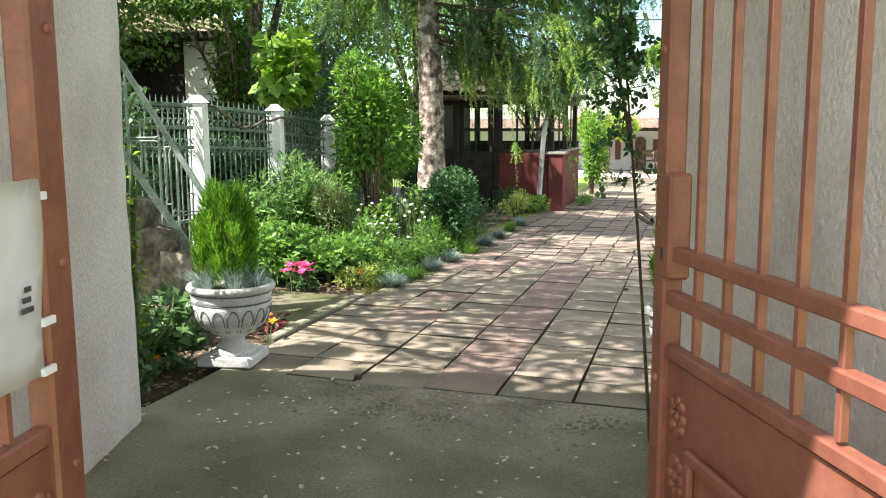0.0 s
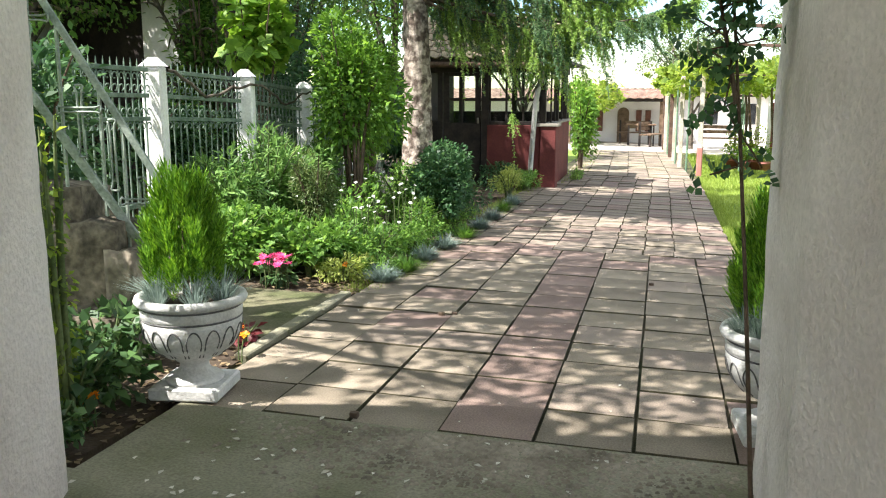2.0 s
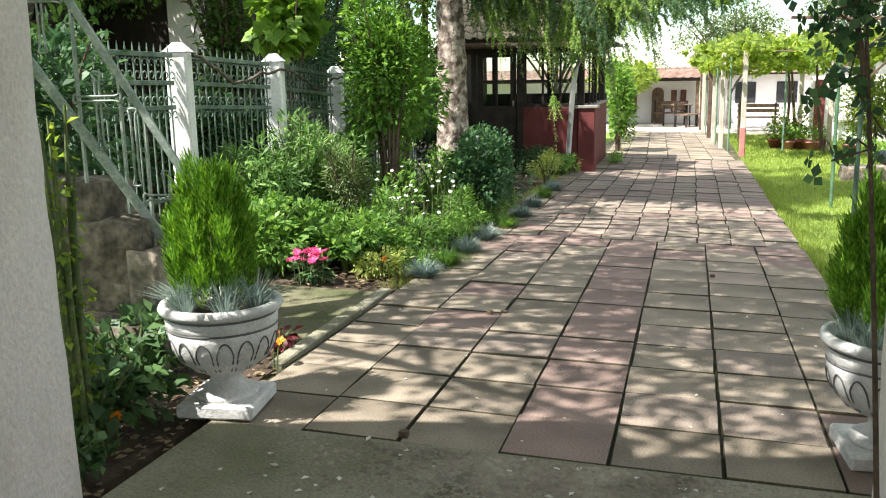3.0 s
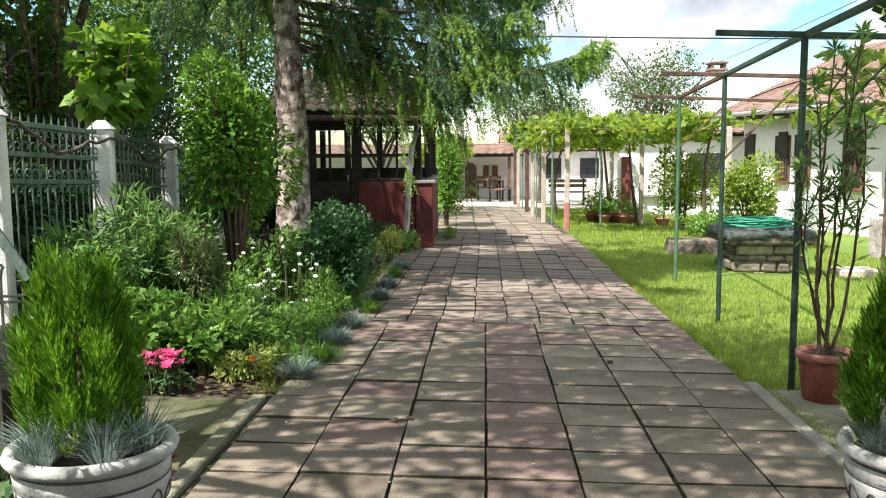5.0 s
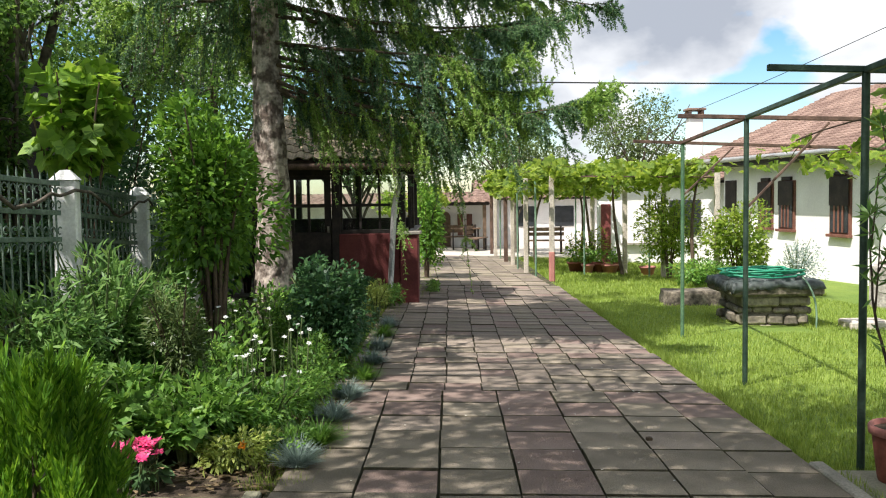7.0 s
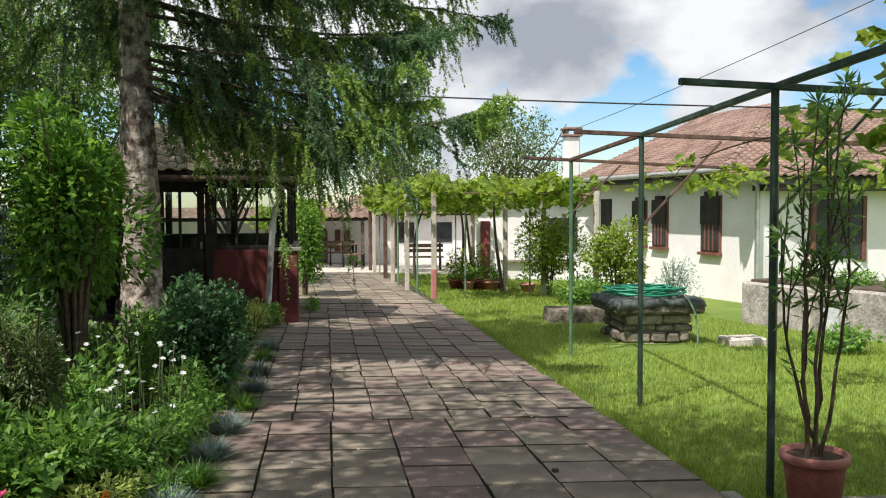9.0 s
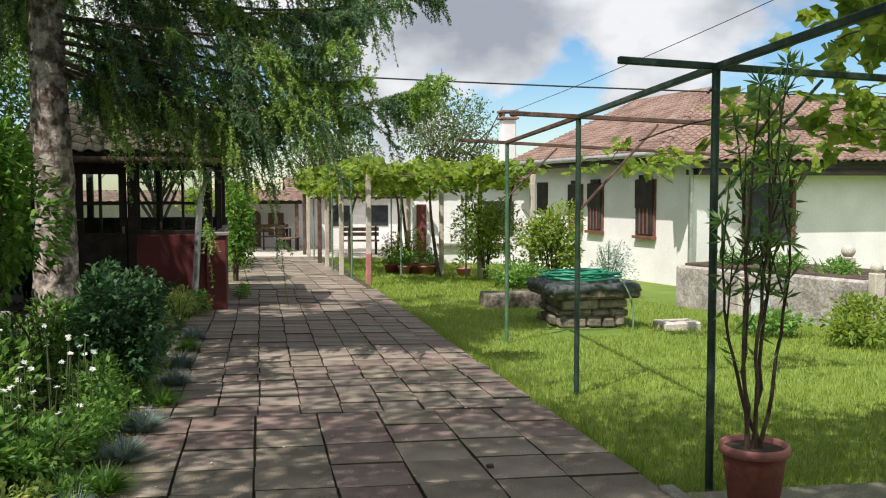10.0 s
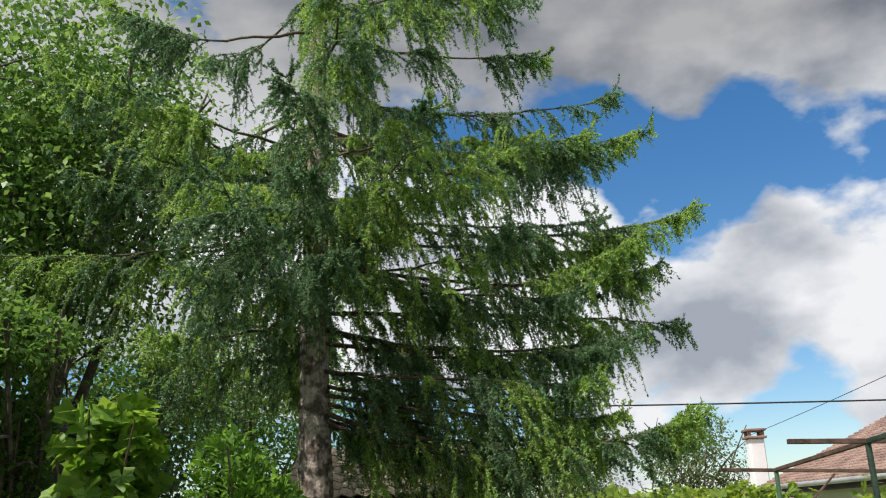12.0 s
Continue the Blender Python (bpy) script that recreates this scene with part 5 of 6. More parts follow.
# ---- broadleaf trees ----
def broadleaf(name, label, at, height, crown, r, n, size, leaf, seed, trunk=0.14, lumps=26, limbs=9):
    x, y = at
    z = g(x, y) - 0.1
    t = thing(name, label, "tree", (x, y, z))
    rng = np.random.default_rng(seed)
    paths = [(bezier((x, y, z), (x + rng.uniform(-0.2, 0.2), y + rng.uniform(-0.2, 0.2), z + height * 0.35), (crown[0], crown[1], z + height * 0.8), 14), np.linspace(trunk, trunk * 0.25, 14))]
    for k in range(limbs):
        a = 2 * math.pi * k / limbs + rng.uniform(-0.3, 0.3)
        st = paths[0][0][rng.integers(4, 10)]
        e = np.array([crown[0] + r[0] * 0.75 * math.cos(a), crown[1] + r[1] * 0.75 * math.sin(a), crown[2] + r[2] * rng.uniform(-0.5, 0.75)])
        b = bezier(st, (st + e) / 2 + np.array([0, 0, 0.35]), e, 10)
        paths.append((b, np.linspace(trunk * 0.45, 0.012, 10)))
        for q in range(5):
            s2 = b[rng.integers(3, 9)]
            e2 = s2 + unit(rng.normal(size=3)) * rng.uniform(0.5, 1.1) * r[0] * 0.35
            paths.append((bezier(s2, (s2 + e2) / 2 + np.array([0, 0, 0.1]), e2, 6), np.linspace(0.018, 0.005, 6)))
    tubes("trunk", paths, M_TREEBARK, t, 7)
    P, out = blob_points(n, crown, r, 0.35, lumps, seed)
    D = unit(out * 0.6 + rand_dirs(n) * 0.9 + np.array([0, 0, -0.35]))
    N = unit(rand_dirs(n) * 0.8 + np.array([0, 0, 1.0]))
    s = rng.uniform(0.6, 1.2, n)
    V, F = leaf_np(P, D, N, size * s, size * 0.62 * s)
    part_np("crown", V, F, leaf, t)
    return t


broadleaf("lime_tree", "leafy green tree behind the iron fence", (-5.5, 8.8), 8.2, (-5.9, 9.0, 5.8), (2.6, 2.8, 3.5), 38000, 0.10, L_LIME, 31, 0.17, 70, 14)
# Crown above the view, spread to cast dappled shade on path and lawn.
broadleaf("walnut_tree", "broad leafy tree by the gateway, unseen crown added to dapple the path", (-3.6, 0.4), 5.6, (-1.25, 0.2, 5.6), (3.7, 3.5, 1.0), 18500, 0.115, L_TREE, 33, 0.13, 120)
# Sparse high crown out of view, added only for shade further along the path.
broadleaf("ash_tree", "tall tree behind the fence, unseen crown added to shade the path", (-6.6, 4.0), 8.0, (-2.9, 2.6, 7.6), (2.4, 1.8, 0.8), 900, 0.13, L_TREE, 32, 0.17, 34)
broadleaf("plum_tree", "dense dark tree behind the fence", (-6.1, 4.6), 5.0, (-6.0, 5.0, 3.6), (1.4, 2.6, 1.8), 11000, 0.09, L_TREE, 34, 0.12, 20)
broadleaf("hazel_tree", "dense dark tree behind the fence's far end", (-6.0, 12.6), 5.0, (-5.9, 12.6, 3.2), (1.8, 2.0, 2.4), 9000, 0.11, L_TREE, 38, 0.12, 24)
broadleaf("plum_tree", "small dark plum tree behind the stair railing", (-4.7, 2.6), 3.6, (-4.7, 2.9, 3.2), (1.2, 1.3, 0.9), 4500, 0.10, L_TREE, 39, 0.08, 16)
broadleaf("apple_tree", "leafy tree behind the timber porch", (-5.2, 16.5), 6.0, (-5.0, 16.5, 4.0), (3.0, 2.4, 2.6), 9000, 0.12, L_TREE, 35, 0.14, 22)
broadleaf("pear_tree", "slender tree rising behind the vines", (5.0, 23.5), 4.4, (5.2, 23.6, 2.95), (1.9, 1.6, 1.5), 5200, 0.10, L_OLIVE, 36, 0.09, 22)
broadleaf("pear_tree", "loose garden tree behind the outbuilding", (1.8, 26.5), 4.0, (1.6, 26.6, 2.6), (2.0, 1.6, 1.1), 4200, 0.11, L_OLIVE, 37, 0.09, 20)
broadleaf("apple_tree", "low spreading tree behind the timber porch", (-2.6, 18.6), 3.0, (-2.5, 18.6, 2.55), (1.7, 1.3, 1.0), 5500, 0.11, L_TREE, 40, 0.09, 20)


# ---- flower bed ----
for k, (x, y, rx, h, n) in enumerate(((-2.72, 3.35, 0.36, 0.98, 2300), (-2.55, 3.85, 0.42, 1.15, 2900), (-2.62, 4.4, 0.40, 1.08, 2500), (-2.35, 4.15, 0.34, 0.9, 1800))):
    shrub("kerria_bush", "arching green leafy shrub before the iron fence", (x, y), (rx, rx * 1.1), h, n, 0.10, 0.024, L_FERN, 14, M_STEM, seed=241 + k, lift=0.1)
shrub("kerria_bush", "rounded green leafy shrub before the iron fence", (-2.55, 5.0), (0.36, 0.5), 0.9, 2400, 0.09, 0.024, L_FERN, 12, M_STEM, seed=42)
shrub("lilac_bush", "tall bright green shrub beside the spruce", (-2.16, 5.15), (0.54, 0.52), 2.2, 6200, 0.085, 0.042, L_LILAC, 11, M_TWIG, seed=43, lift=0.3)
shrub("lilac_bush", "bright green shrub leaning over the bed", (-2.55, 6.75), (0.42, 0.45), 2.1, 4400, 0.085, 0.042, L_LILAC, 9, M_TWIG, seed=44, lift=0.25)
shrub("fig_bush", "shrub with large bright lobed leaves above the fence", (-3.14, 4.95), (0.50, 0.5), 2.42, 320, 0.125, 0.1, L_MAPLE, 6, M_TWIG, True, 45, 0.66)
broadleaf("plum_tree", "low leafy plum branches before the timbered wing", (-4.2, 6.1), 2.9, (-4.35, 5.5, 2.95), (0.85, 0.9, 0.5), 3800, 0.075, L_TREE, 51, 0.05, 14, 6)
shrub("hedge_bush", "tall dark bush before the timbered wing", (-4.15, 5.7), (0.34, 0.5), 3.0, 3200, 0.10, 0.05, L_TREE, 7, M_TWIG, seed=53, lift=0.1)
shrub("vine_bush", "climber with lobed leaves on the fence", (-3.0, 7.6), (0.3, 0.6), 1.7, 200, 0.13, 0.1, L_LILAC, 5, M_TWIG, True, 46, 0.3)
shrub("elder_bush", "leafy green bush behind the fence", (-4.2, 2.9), (0.5, 0.6), 2.2, 1700, 0.11, 0.05, L_HERB, 6, M_TWIG, seed=47, lift=0.45)
# This elder stands out of view, added to shade the stones by the railing.
shrub("elder_bush", "tall leafy elder by the gateway, unseen, added to shade the stones", (-3.3, -0.35), (0.7, 0.7), 3.3, 3600, 0.12, 0.055, L_ROSE, 7, M_TWIG, seed=52, lift=0.3)
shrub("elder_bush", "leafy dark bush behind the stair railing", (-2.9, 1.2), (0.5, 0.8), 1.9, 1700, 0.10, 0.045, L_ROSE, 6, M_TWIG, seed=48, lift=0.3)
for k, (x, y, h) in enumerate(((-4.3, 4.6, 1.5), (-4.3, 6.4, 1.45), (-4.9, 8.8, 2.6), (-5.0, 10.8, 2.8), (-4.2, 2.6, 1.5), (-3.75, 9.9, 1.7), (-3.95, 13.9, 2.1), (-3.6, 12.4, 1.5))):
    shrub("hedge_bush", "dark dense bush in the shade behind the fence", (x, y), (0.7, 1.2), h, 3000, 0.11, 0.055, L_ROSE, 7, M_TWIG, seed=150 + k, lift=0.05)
shrub("dwarf_conifer", "small brownish-green conifer in the bed", (-1.98, 3.62), (0.21, 0.21), 0.95, 3000, 0.055, 0.013, L_OLIVE, 5, M_TWIG, seed=49, lift=0.05)
shrub("rose_bush", "dark green rose bush at the bed's edge", (-1.30, 5.45), (0.34, 0.5), 0.92, 3600, 0.062, 0.036, L_ROSE, 12, M_STEM, seed=50, lift=0.1)
shrub("rose_bush", "dark green rose bush before the spruce", (-1.62, 6.6), (0.42, 0.5), 0.9, 2600, 0.062, 0.036, L_ROSE, 10, M_STEM, seed=51, lift=0.1)
for k, (x, y, rx, ry, h, n, lf, sz) in enumerate(((-1.75, 3.2, 0.42, 0.5, 0.42, 1700, L_HERB, 0.075), (-1.38, 3.5, 0.26, 0.5, 0.36, 1300, L_HERB, 0.06), (-1.85, 4.2, 0.4, 0.5, 0.55, 1700, L_HERB, 0.07),
                                               (-1.35, 4.6, 0.28, 0.5, 0.45, 1400, L_HERB, 0.055), (-1.5, 5.6, 0.4, 0.6, 0.6, 1900, L_HERB, 0.06), (-2.0, 6.3, 0.45, 0.6, 0.7, 1900, L_HERB, 0.065), (-1.35, 6.6, 0.32, 0.6, 0.55, 1700, L_ROSE, 0.055),
                                               (-1.25, 9.2, 0.28, 0.6, 0.42, 1600, L_YELLOW, 0.05), (-1.18, 10.4, 0.25, 0.6, 0.35, 1300, L_HERB, 0.055), (-2.3, 2.75, 0.35, 0.35, 0.5, 1300, L_HERB, 0.085), (-2.6, 6.2, 0.4, 0.6, 0.6, 1300, L_HERB, 0.07),
                                               (-1.6, 10.6, 0.4, 0.5, 0.5, 1300, L_ROSE, 0.06), (-2.4, 10.2, 0.5, 0.6, 0.5, 1300, L_ROSE, 0.07), (-0.62, 12.9, 0.14, 0.8, 0.22, 700, L_HERB, 0.05), (-1.45, 2.85, 0.22, 0.22, 0.20, 900, L_YELLOW, 0.045), (-1.2, 3.05, 0.14, 0.25, 0.18, 800, L_HERB, 0.04), (-1.55, 3.3, 0.3, 0.35, 0.32, 1300, L_HERB, 0.055), (-1.25, 4.05, 0.2, 0.4, 0.3, 1100, L_HERB, 0.045), (-1.18, 5.4, 0.2, 0.5, 0.34, 1100, L_HERB, 0.045), (-2.15, 3.15, 0.3, 0.3, 0.45, 1300, L_HERB, 0.08))):
    shrub("bedding_plant", ("yellow-green low bedding plant by the path" if lf is L_YELLOW else "low leafy bedding plant in the flower bed"), (x, y), (rx, ry), h, n, sz, sz * 0.42, lf, 9, M_STEM, seed=60 + k, lift=0.0, category="plant", group="bedding plants")
for k, (x, y) in enumerate(((-1.10, 2.85), (-1.05, 3.3), (-1.04, 3.85), (-1.02, 4.5), (-0.98, 5.2), (-0.97, 5.9), (-0.98, 6.7), (-1.0, 7.5), (-1.0, 8.3))):
    tuft((x - 0.03, y, g(x, y) - 0.03), 0.18, 620, L_GREY if k % 3 != 1 else L_HERB, "edging_plant", "silvery-green low edging plant beside the path", 1.5, 0.006, "plant")


def flowers(name, label, spots, petal, r, petals, stem_h, centre=None, cat="flower"):
    """Flower heads: a ring of petals on a stalk each; one plant with its heads as parts."""
    x0, y0 = spots[0][:2]
    t = thing(name, label, cat, (x0, y0, g(x0, y0)))
    rng = np.random.default_rng(int(abs(x0 * 97 + y0 * 31)))
    stems, heads = [], []
    for x, y, h in spots:
        z = g(x, y) - 0.03
        tip = np.array([x + rng.uniform(-0.03, 0.03), y + rng.uniform(-0.03, 0.03), z + h])
        stems.append((bezier((x, y, z), (x, y, z + h * 0.6), tip, 5), 0.004))
        tilt = unit(np.array([rng.uniform(-0.3, 0.5), rng.uniform(-0.9, 0.1), 1.0]))
        a = np.arange(petals) * 2 * np.pi / petals + rng.uniform(0, 1)
        s1 = unit(np.cross(tilt, [1.0, 0.2, 0]))
        s2 = np.cross(tilt, s1)
        lay = rng.uniform(0.0, 0.5, petals)[:, None]
        D = np.cos(a)[:, None] * s1 + np.sin(a)[:, None] * s2 + tilt * lay
        heads.append(leaf_np(np.repeat(tip[None], petals, 0) + D * 0.1 * r, D, np.repeat(tilt[None], petals, 0), r * rng.uniform(0.8, 1.1, petals), r * 0.5, 0.1))
    tubes("stalk", stems, M_STEM, t, 4)["kind"] = "stuff"
    part_np("flower_head", *merge_np(heads), petal, t)["kind"] = "stuff"
    return t


rf = np.random.default_rng(77)
for k, (cx, cy, sx, sy, n, h) in enumerate(((-1.8, 3.9, 0.34, 0.4, 9, 0.52), (-1.62, 4.5, 0.34, 0.5, 9, 0.55), (-1.45, 3.75, 0.25, 0.4, 4, 0.44), (-1.9, 4.9, 0.3, 0.4, 7, 0.58))):
    flowers("white_yarrow", "clump of white daisies standing in the bed", [(cx + rf.uniform(-sx, sx), cy + rf.uniform(-sy, sy), h * rf.uniform(0.8, 1.15)) for _ in range(n + 4)], L_WHITE, 0.019, 11, h)
flowers("pink_primrose", "bright pink flower cluster at the slab's corner", [(-1.83 + rf.normal(0, 0.055), 2.52 + rf.normal(0, 0.05), rf.uniform(0.16, 0.25)) for _ in range(26)], L_PINK, 0.034, 9, 0.2)
shrub("primrose_leaves", "dark leaves beneath the pink flowers", (-1.83, 2.53), (0.15, 0.13), 0.15, 120, 0.08, 0.045, L_IVY, 5, M_STEM, seed=90, lift=0.0, category="plant")
for x, y, n in ((-1.23, 0.72, 2), (-1.36, -0.34, 2), (-1.60, -0.15, 2), (-1.45, 2.75, 1)):
    flowers("marigold", "orange marigolds low in the soil", [(x + rf.normal(0, 0.03), y + rf.normal(0, 0.03), rf.uniform(0.08, 0.2)) for _ in range(n)], L_ORANGE, 0.03, 16, 0.12)
shrub("coleus_plant", "small dark red leafy plant by the urn", (-1.37, 1.02), (0.1, 0.1), 0.12, 60, 0.06, 0.035, L_DEEPRED, 4, M_STEM, seed=91, lift=0.0, category="plant")
for k, (x, y, rx, ry, h, n, lf, sz, lb) in enumerate(((-1.45, -0.35, 0.20, 0.22, 0.36, 260, L_IVY, 0.085, "dark broad-leaved plant at the gateway's foot"), (-1.52, -0.02, 0.28, 0.22, 0.42, 340, L_IVY, 0.085, "dark broad-leaved plant beside the urn"),
                                                     (-1.36, -0.62, 0.14, 0.16, 0.22, 180, L_IVY, 0.06, "low ivy at the wall's corner"), (-1.75, 0.42, 0.2, 0.2, 0.40, 220, L_IVY, 0.09, "broad-leaved plant before the stones"),
                                                     (-1.42, -0.46, 0.07, 0.12, 1.42, 260, L_VINE, 0.05, "thin climbing shoots with yellow-green leaves"), (-1.85, -0.2, 0.25, 0.25, 0.8, 420, L_HERB, 0.06, "leafy shoots by the gateway wall"))):
    shrub("ground_ivy", lb, (x, y), (rx, ry), h, n, sz, sz * 0.62, lf, 6, M_STEM, seed=100 + k, lift=0.05, category="plant")


# ---- pergola over the lawn's edge ----
def pergola_pole(x, y, zt, material, label):
    t = thing("pergola_pole", label, "pole", (x, y, g(x, y) - 0.1), "pergola poles")
    tubes("shaft", [([(x, y, g(x, y) - 0.16), (x, y, zt)], 0.021)], material, t, 10)
    return t


PP = [(1.905, 3.0, 2.01), (2.087, 5.42, 1.97), (2.287, 8.12, 1.93)]
for (x, y, z), mm, lb in zip(PP, (M_POLE, M_POLE, M_POLE_GREEN), ("dark green steel pergola pole", "dark green steel pergola pole", "pale green steel pergola pole")):
    pergola_pole(x, y, z, mm, lb)
pf = thing("pergola", "rusty angle-iron pergola frame carrying vine shoots", "pergola", (1.9, 3.0, 2.0))
for (x, y, z), a, b in zip(PP, (-0.52, -0.55, -0.55), (3.2, 3.6, 2.4)):
    bar("cross_bar", (x + a, y, z + 0.03), (x + b, y, z - 0.10), 0.035, M_POLE if y < 4 else M_RUST, pf)
bar("long_bar", (PP[0][0], PP[0][1], PP[0][2] + 0.01), (PP[1][0], PP[1][1], PP[1][2] + 0.01), 0.035, M_POLE, pf)
bar("long_bar", (PP[1][0], PP[1][1], PP[1][2] + 0.01), (PP[2][0], PP[2][1], PP[2][2] + 0.01), 0.035, M_RUST, pf)
bar("long_bar", (PP[0][0], PP[0][1], PP[0][2] + 0.01), (1.72, 0.2, 2.06), 0.035, M_POLE, pf)
bar("brace", (2.09, 5.42, 1.25), (2.75, 5.42, 1.93), 0.018, M_RUST, pf)
bar("brace", (2.29, 8.12, 1.35), (2.85, 8.12, 1.88), 0.018, M_RUST, pf)
bar("brace", (1.91, 3.0, 1.35), (2.5, 3.0, 1.97), 0.014, M_POLE, pf)
bar("long_bar", (4.9, 2.9, 1.92), (5.2, 8.1, 1.85), 0.03, M_RUST, pf)
for x, y in ((5.05, 3.0), (5.25, 5.42), (4.7, 8.12)):
    pergola_pole(x, y, 1.9, M_RUST, "rust-brown steel pole at the far side of the pergola")


def vine(name, label, boxes, n, size, leaf, seed, trunk=None):
    """Vine leaves in a loose mat through the boxes given."""
    rng = np.random.default_rng(seed)
    c = boxes[0]
    t = thing(name, label, "vine", ((c[0] + c[1]) / 2, (c[2] + c[3]) / 2, c[4]))
    vol = np.array([(b[1] - b[0]) * (b[3] - b[2]) for b in boxes])
    P, shoots = [], []
    for b, m in zip(boxes, (n * vol / vol.sum()).astype(int)):
        k = max(3, m // 14)
        cc = np.stack([rng.uniform(b[0], b[1], k), rng.uniform(b[2], b[3], k), rng.uniform(b[4], b[5], k)], 1)
        P.append(cc[rng.integers(0, k, m)] + rng.normal(0, 1, (m, 3)) * np.array([0.16, 0.16, 0.09]))
        for q in range(min(k, 40)):
            e = cc[q] + np.array([rng.uniform(-0.5, 0.5), rng.uniform(-0.5, 0.5), rng.uniform(-0.2, 0.1)])
            shoots.append((bezier(cc[q], (cc[q] + e) / 2 + np.array([0, 0, 0.06]), e, 5), 0.005))
    if trunk:
        shoots += trunk
    P = np.concatenate(P)
    D = rand_dirs(len(P), -0.25)
    N = unit(rand_dirs(len(P)) * 0.6 + np.array([0, 0, 1.0]))
    tubes("shoot", shoots, M_TWIG, t, 5)["kind"] = "stuff"
    part_np("leaves", *lobed_np(P, D, N, size), leaf, t)


vine("grape_vine", "bright grape vine leaves hanging on the iron pergola", [(2.2, 4.4, 1.7, 3.3, 2.0, 2.3), (3.0, 4.4, 3.0, 3.6, 1.75, 2.1), (2.25, 3.2, 3.05, 3.5, 1.45, 2.0)], 520, 0.10, L_VINE, 5)
vine("grape_vine", "yellow-green grape shoots along the iron cross bars", [(3.0, 4.9, 5.2, 6.0, 1.70, 2.0), (3.2, 4.8, 7.6, 8.6, 1.6, 1.9)], 170, 0.085, L_VINE, 6)


# ---- concrete-posted vine arbour ----
def arbour_post(x, y, zt, kind):
    t = thing("arbour_post", {"c": "square pale concrete arbour post", "m": "thin green steel arbour post", "w": "brown timber arbour post"}[kind], "post", (x, y, g(x, y) - 0.1), "arbour posts")
    z = g(x, y) - 0.2
    if kind == "c":
        block("shaft", x - 0.048, x + 0.048, y - 0.048, y + 0.048, z, zt, M_CONC, t, 0.01)
    elif kind == "m":
        tubes("shaft", [([(x, y, z), (x, y, zt)], 0.02)], M_POLE_LIGHT, t, 8)
    else:
        block("shaft", x - 0.05, x + 0.05, y - 0.05, y + 0.05, z, zt, M_RUST, t, 0.01)
    if kind != "m" and y < 17 and x < 2:
        block("bark_wrap", x - 0.056, x + 0.056, y - 0.056, y + 0.056, z + 0.15, z + 0.75, M_POT_RIM, t, 0.02, None, "faded red cloth wrapped round the foot")


for x, y, k in ((1.65, 15.26, "c"), (1.42, 16.1, "m"), (1.30, 17.0, "c"), (1.22, 18.3, "m"), (1.20, 19.6, "c"), (1.12, 21.0, "w"), (1.06, 22.4, "m"), (1.0, 23.8, "c"), (0.95, 25.1, "w"),
                (3.60, 18.0, "c"), (4.15, 16.7, "c"), (4.66, 14.7, "c"), (3.2, 20.0, "c"), (2.6, 17.4, "m"), (3.0, 21.5, "m"), (3.9, 16.9, "m")):
    arbour_post(x, y, 1.74 - 0.006 * (y - 15), k)
af = thing("arbour_wires", "rusty wires and rails carrying the grape arbour", "arbour", (1.5, 17.0, 1.7))
for a, b in (((1.65, 15.26, 1.73), (4.66, 14.7, 1.66)), ((1.65, 15.26, 1.73), (0.95, 25.1, 1.66)), ((4.66, 14.7, 1.66), (3.0, 21.5, 1.66)), ((1.3, 17.0, 1.71), (4.15, 16.7, 1.68)), ((1.22, 18.3, 1.7), (3.6, 18.0, 1.68)), ((1.12, 21.0, 1.7), (3.0, 21.5, 1.66))):
    tubes("wire", [([a, b], 0.012)], M_RUST, af, 5)
rv = np.random.default_rng(8)
trunks = []
for x, y in ((3.0, 18.6), (2.8, 19.6), (3.4, 17.2), (1.9, 21.0), (4.4, 15.2)):
    z = g(x, y) - 0.1
    trunks.append((bezier((x, y, z), (x + rv.uniform(-0.3, 0.3), y + rv.uniform(-0.3, 0.3), 0.9), (x + rv.uniform(-0.5, 0.5), y + rv.uniform(-0.5, 0.5), 1.65), 12), np.linspace(0.045, 0.02, 12)))
vine("arbour_vine", "yellow-green grape canopy spread over the concrete arbour", [(1.5, 4.7, 14.7, 16.5, 1.55, 1.95), (1.2, 4.2, 16.5, 18.5, 1.5, 2.0), (1.0, 3.4, 18.5, 22.0, 1.45, 1.95), (0.8, 2.6, 22.0, 25.5, 1.4, 1.9)], 3600, 0.13, L_VINE, 9, trunks)
vine("porch_vine", "vine leaves hanging beside the far porch", [(-2.6, -0.6, 25.8, 27.6, 0.9, 1.5), (-1.2, -0.7, 20.5, 22.0, 1.1, 1.6)], 700, 0.13, L_VINE, 10)
shrub("hop_bush", "tall green climber covering the porch's corner", (-0.78, 15.6), (0.4, 0.9), 2.0, 3000, 0.10, 0.06, L_LILAC, 7, M_TWIG, seed=120, lift=0.05)
shrub("garden_shrub", "green shrub before the white house", (4.95, 14.4), (0.72, 0.65), 1.6, 3400, 0.10, 0.05, L_VINE, 7, M_TWIG, seed=121, lift=0.1)
shrub("garden_shrub", "loose green shrub among the arbour posts", (4.15, 16.2), (0.85, 0.65), 1.75, 3400, 0.10, 0.05, L_VINE, 7, M_TWIG, seed=122, lift=0.1)
shrub("garden_shrub", "low flowering shrub by the outbuilding", (2.9, 18.6), (0.6, 0.5), 0.9, 1400, 0.08, 0.04, L_VINE, 7, M_TWIG, seed=123, lift=0.0)
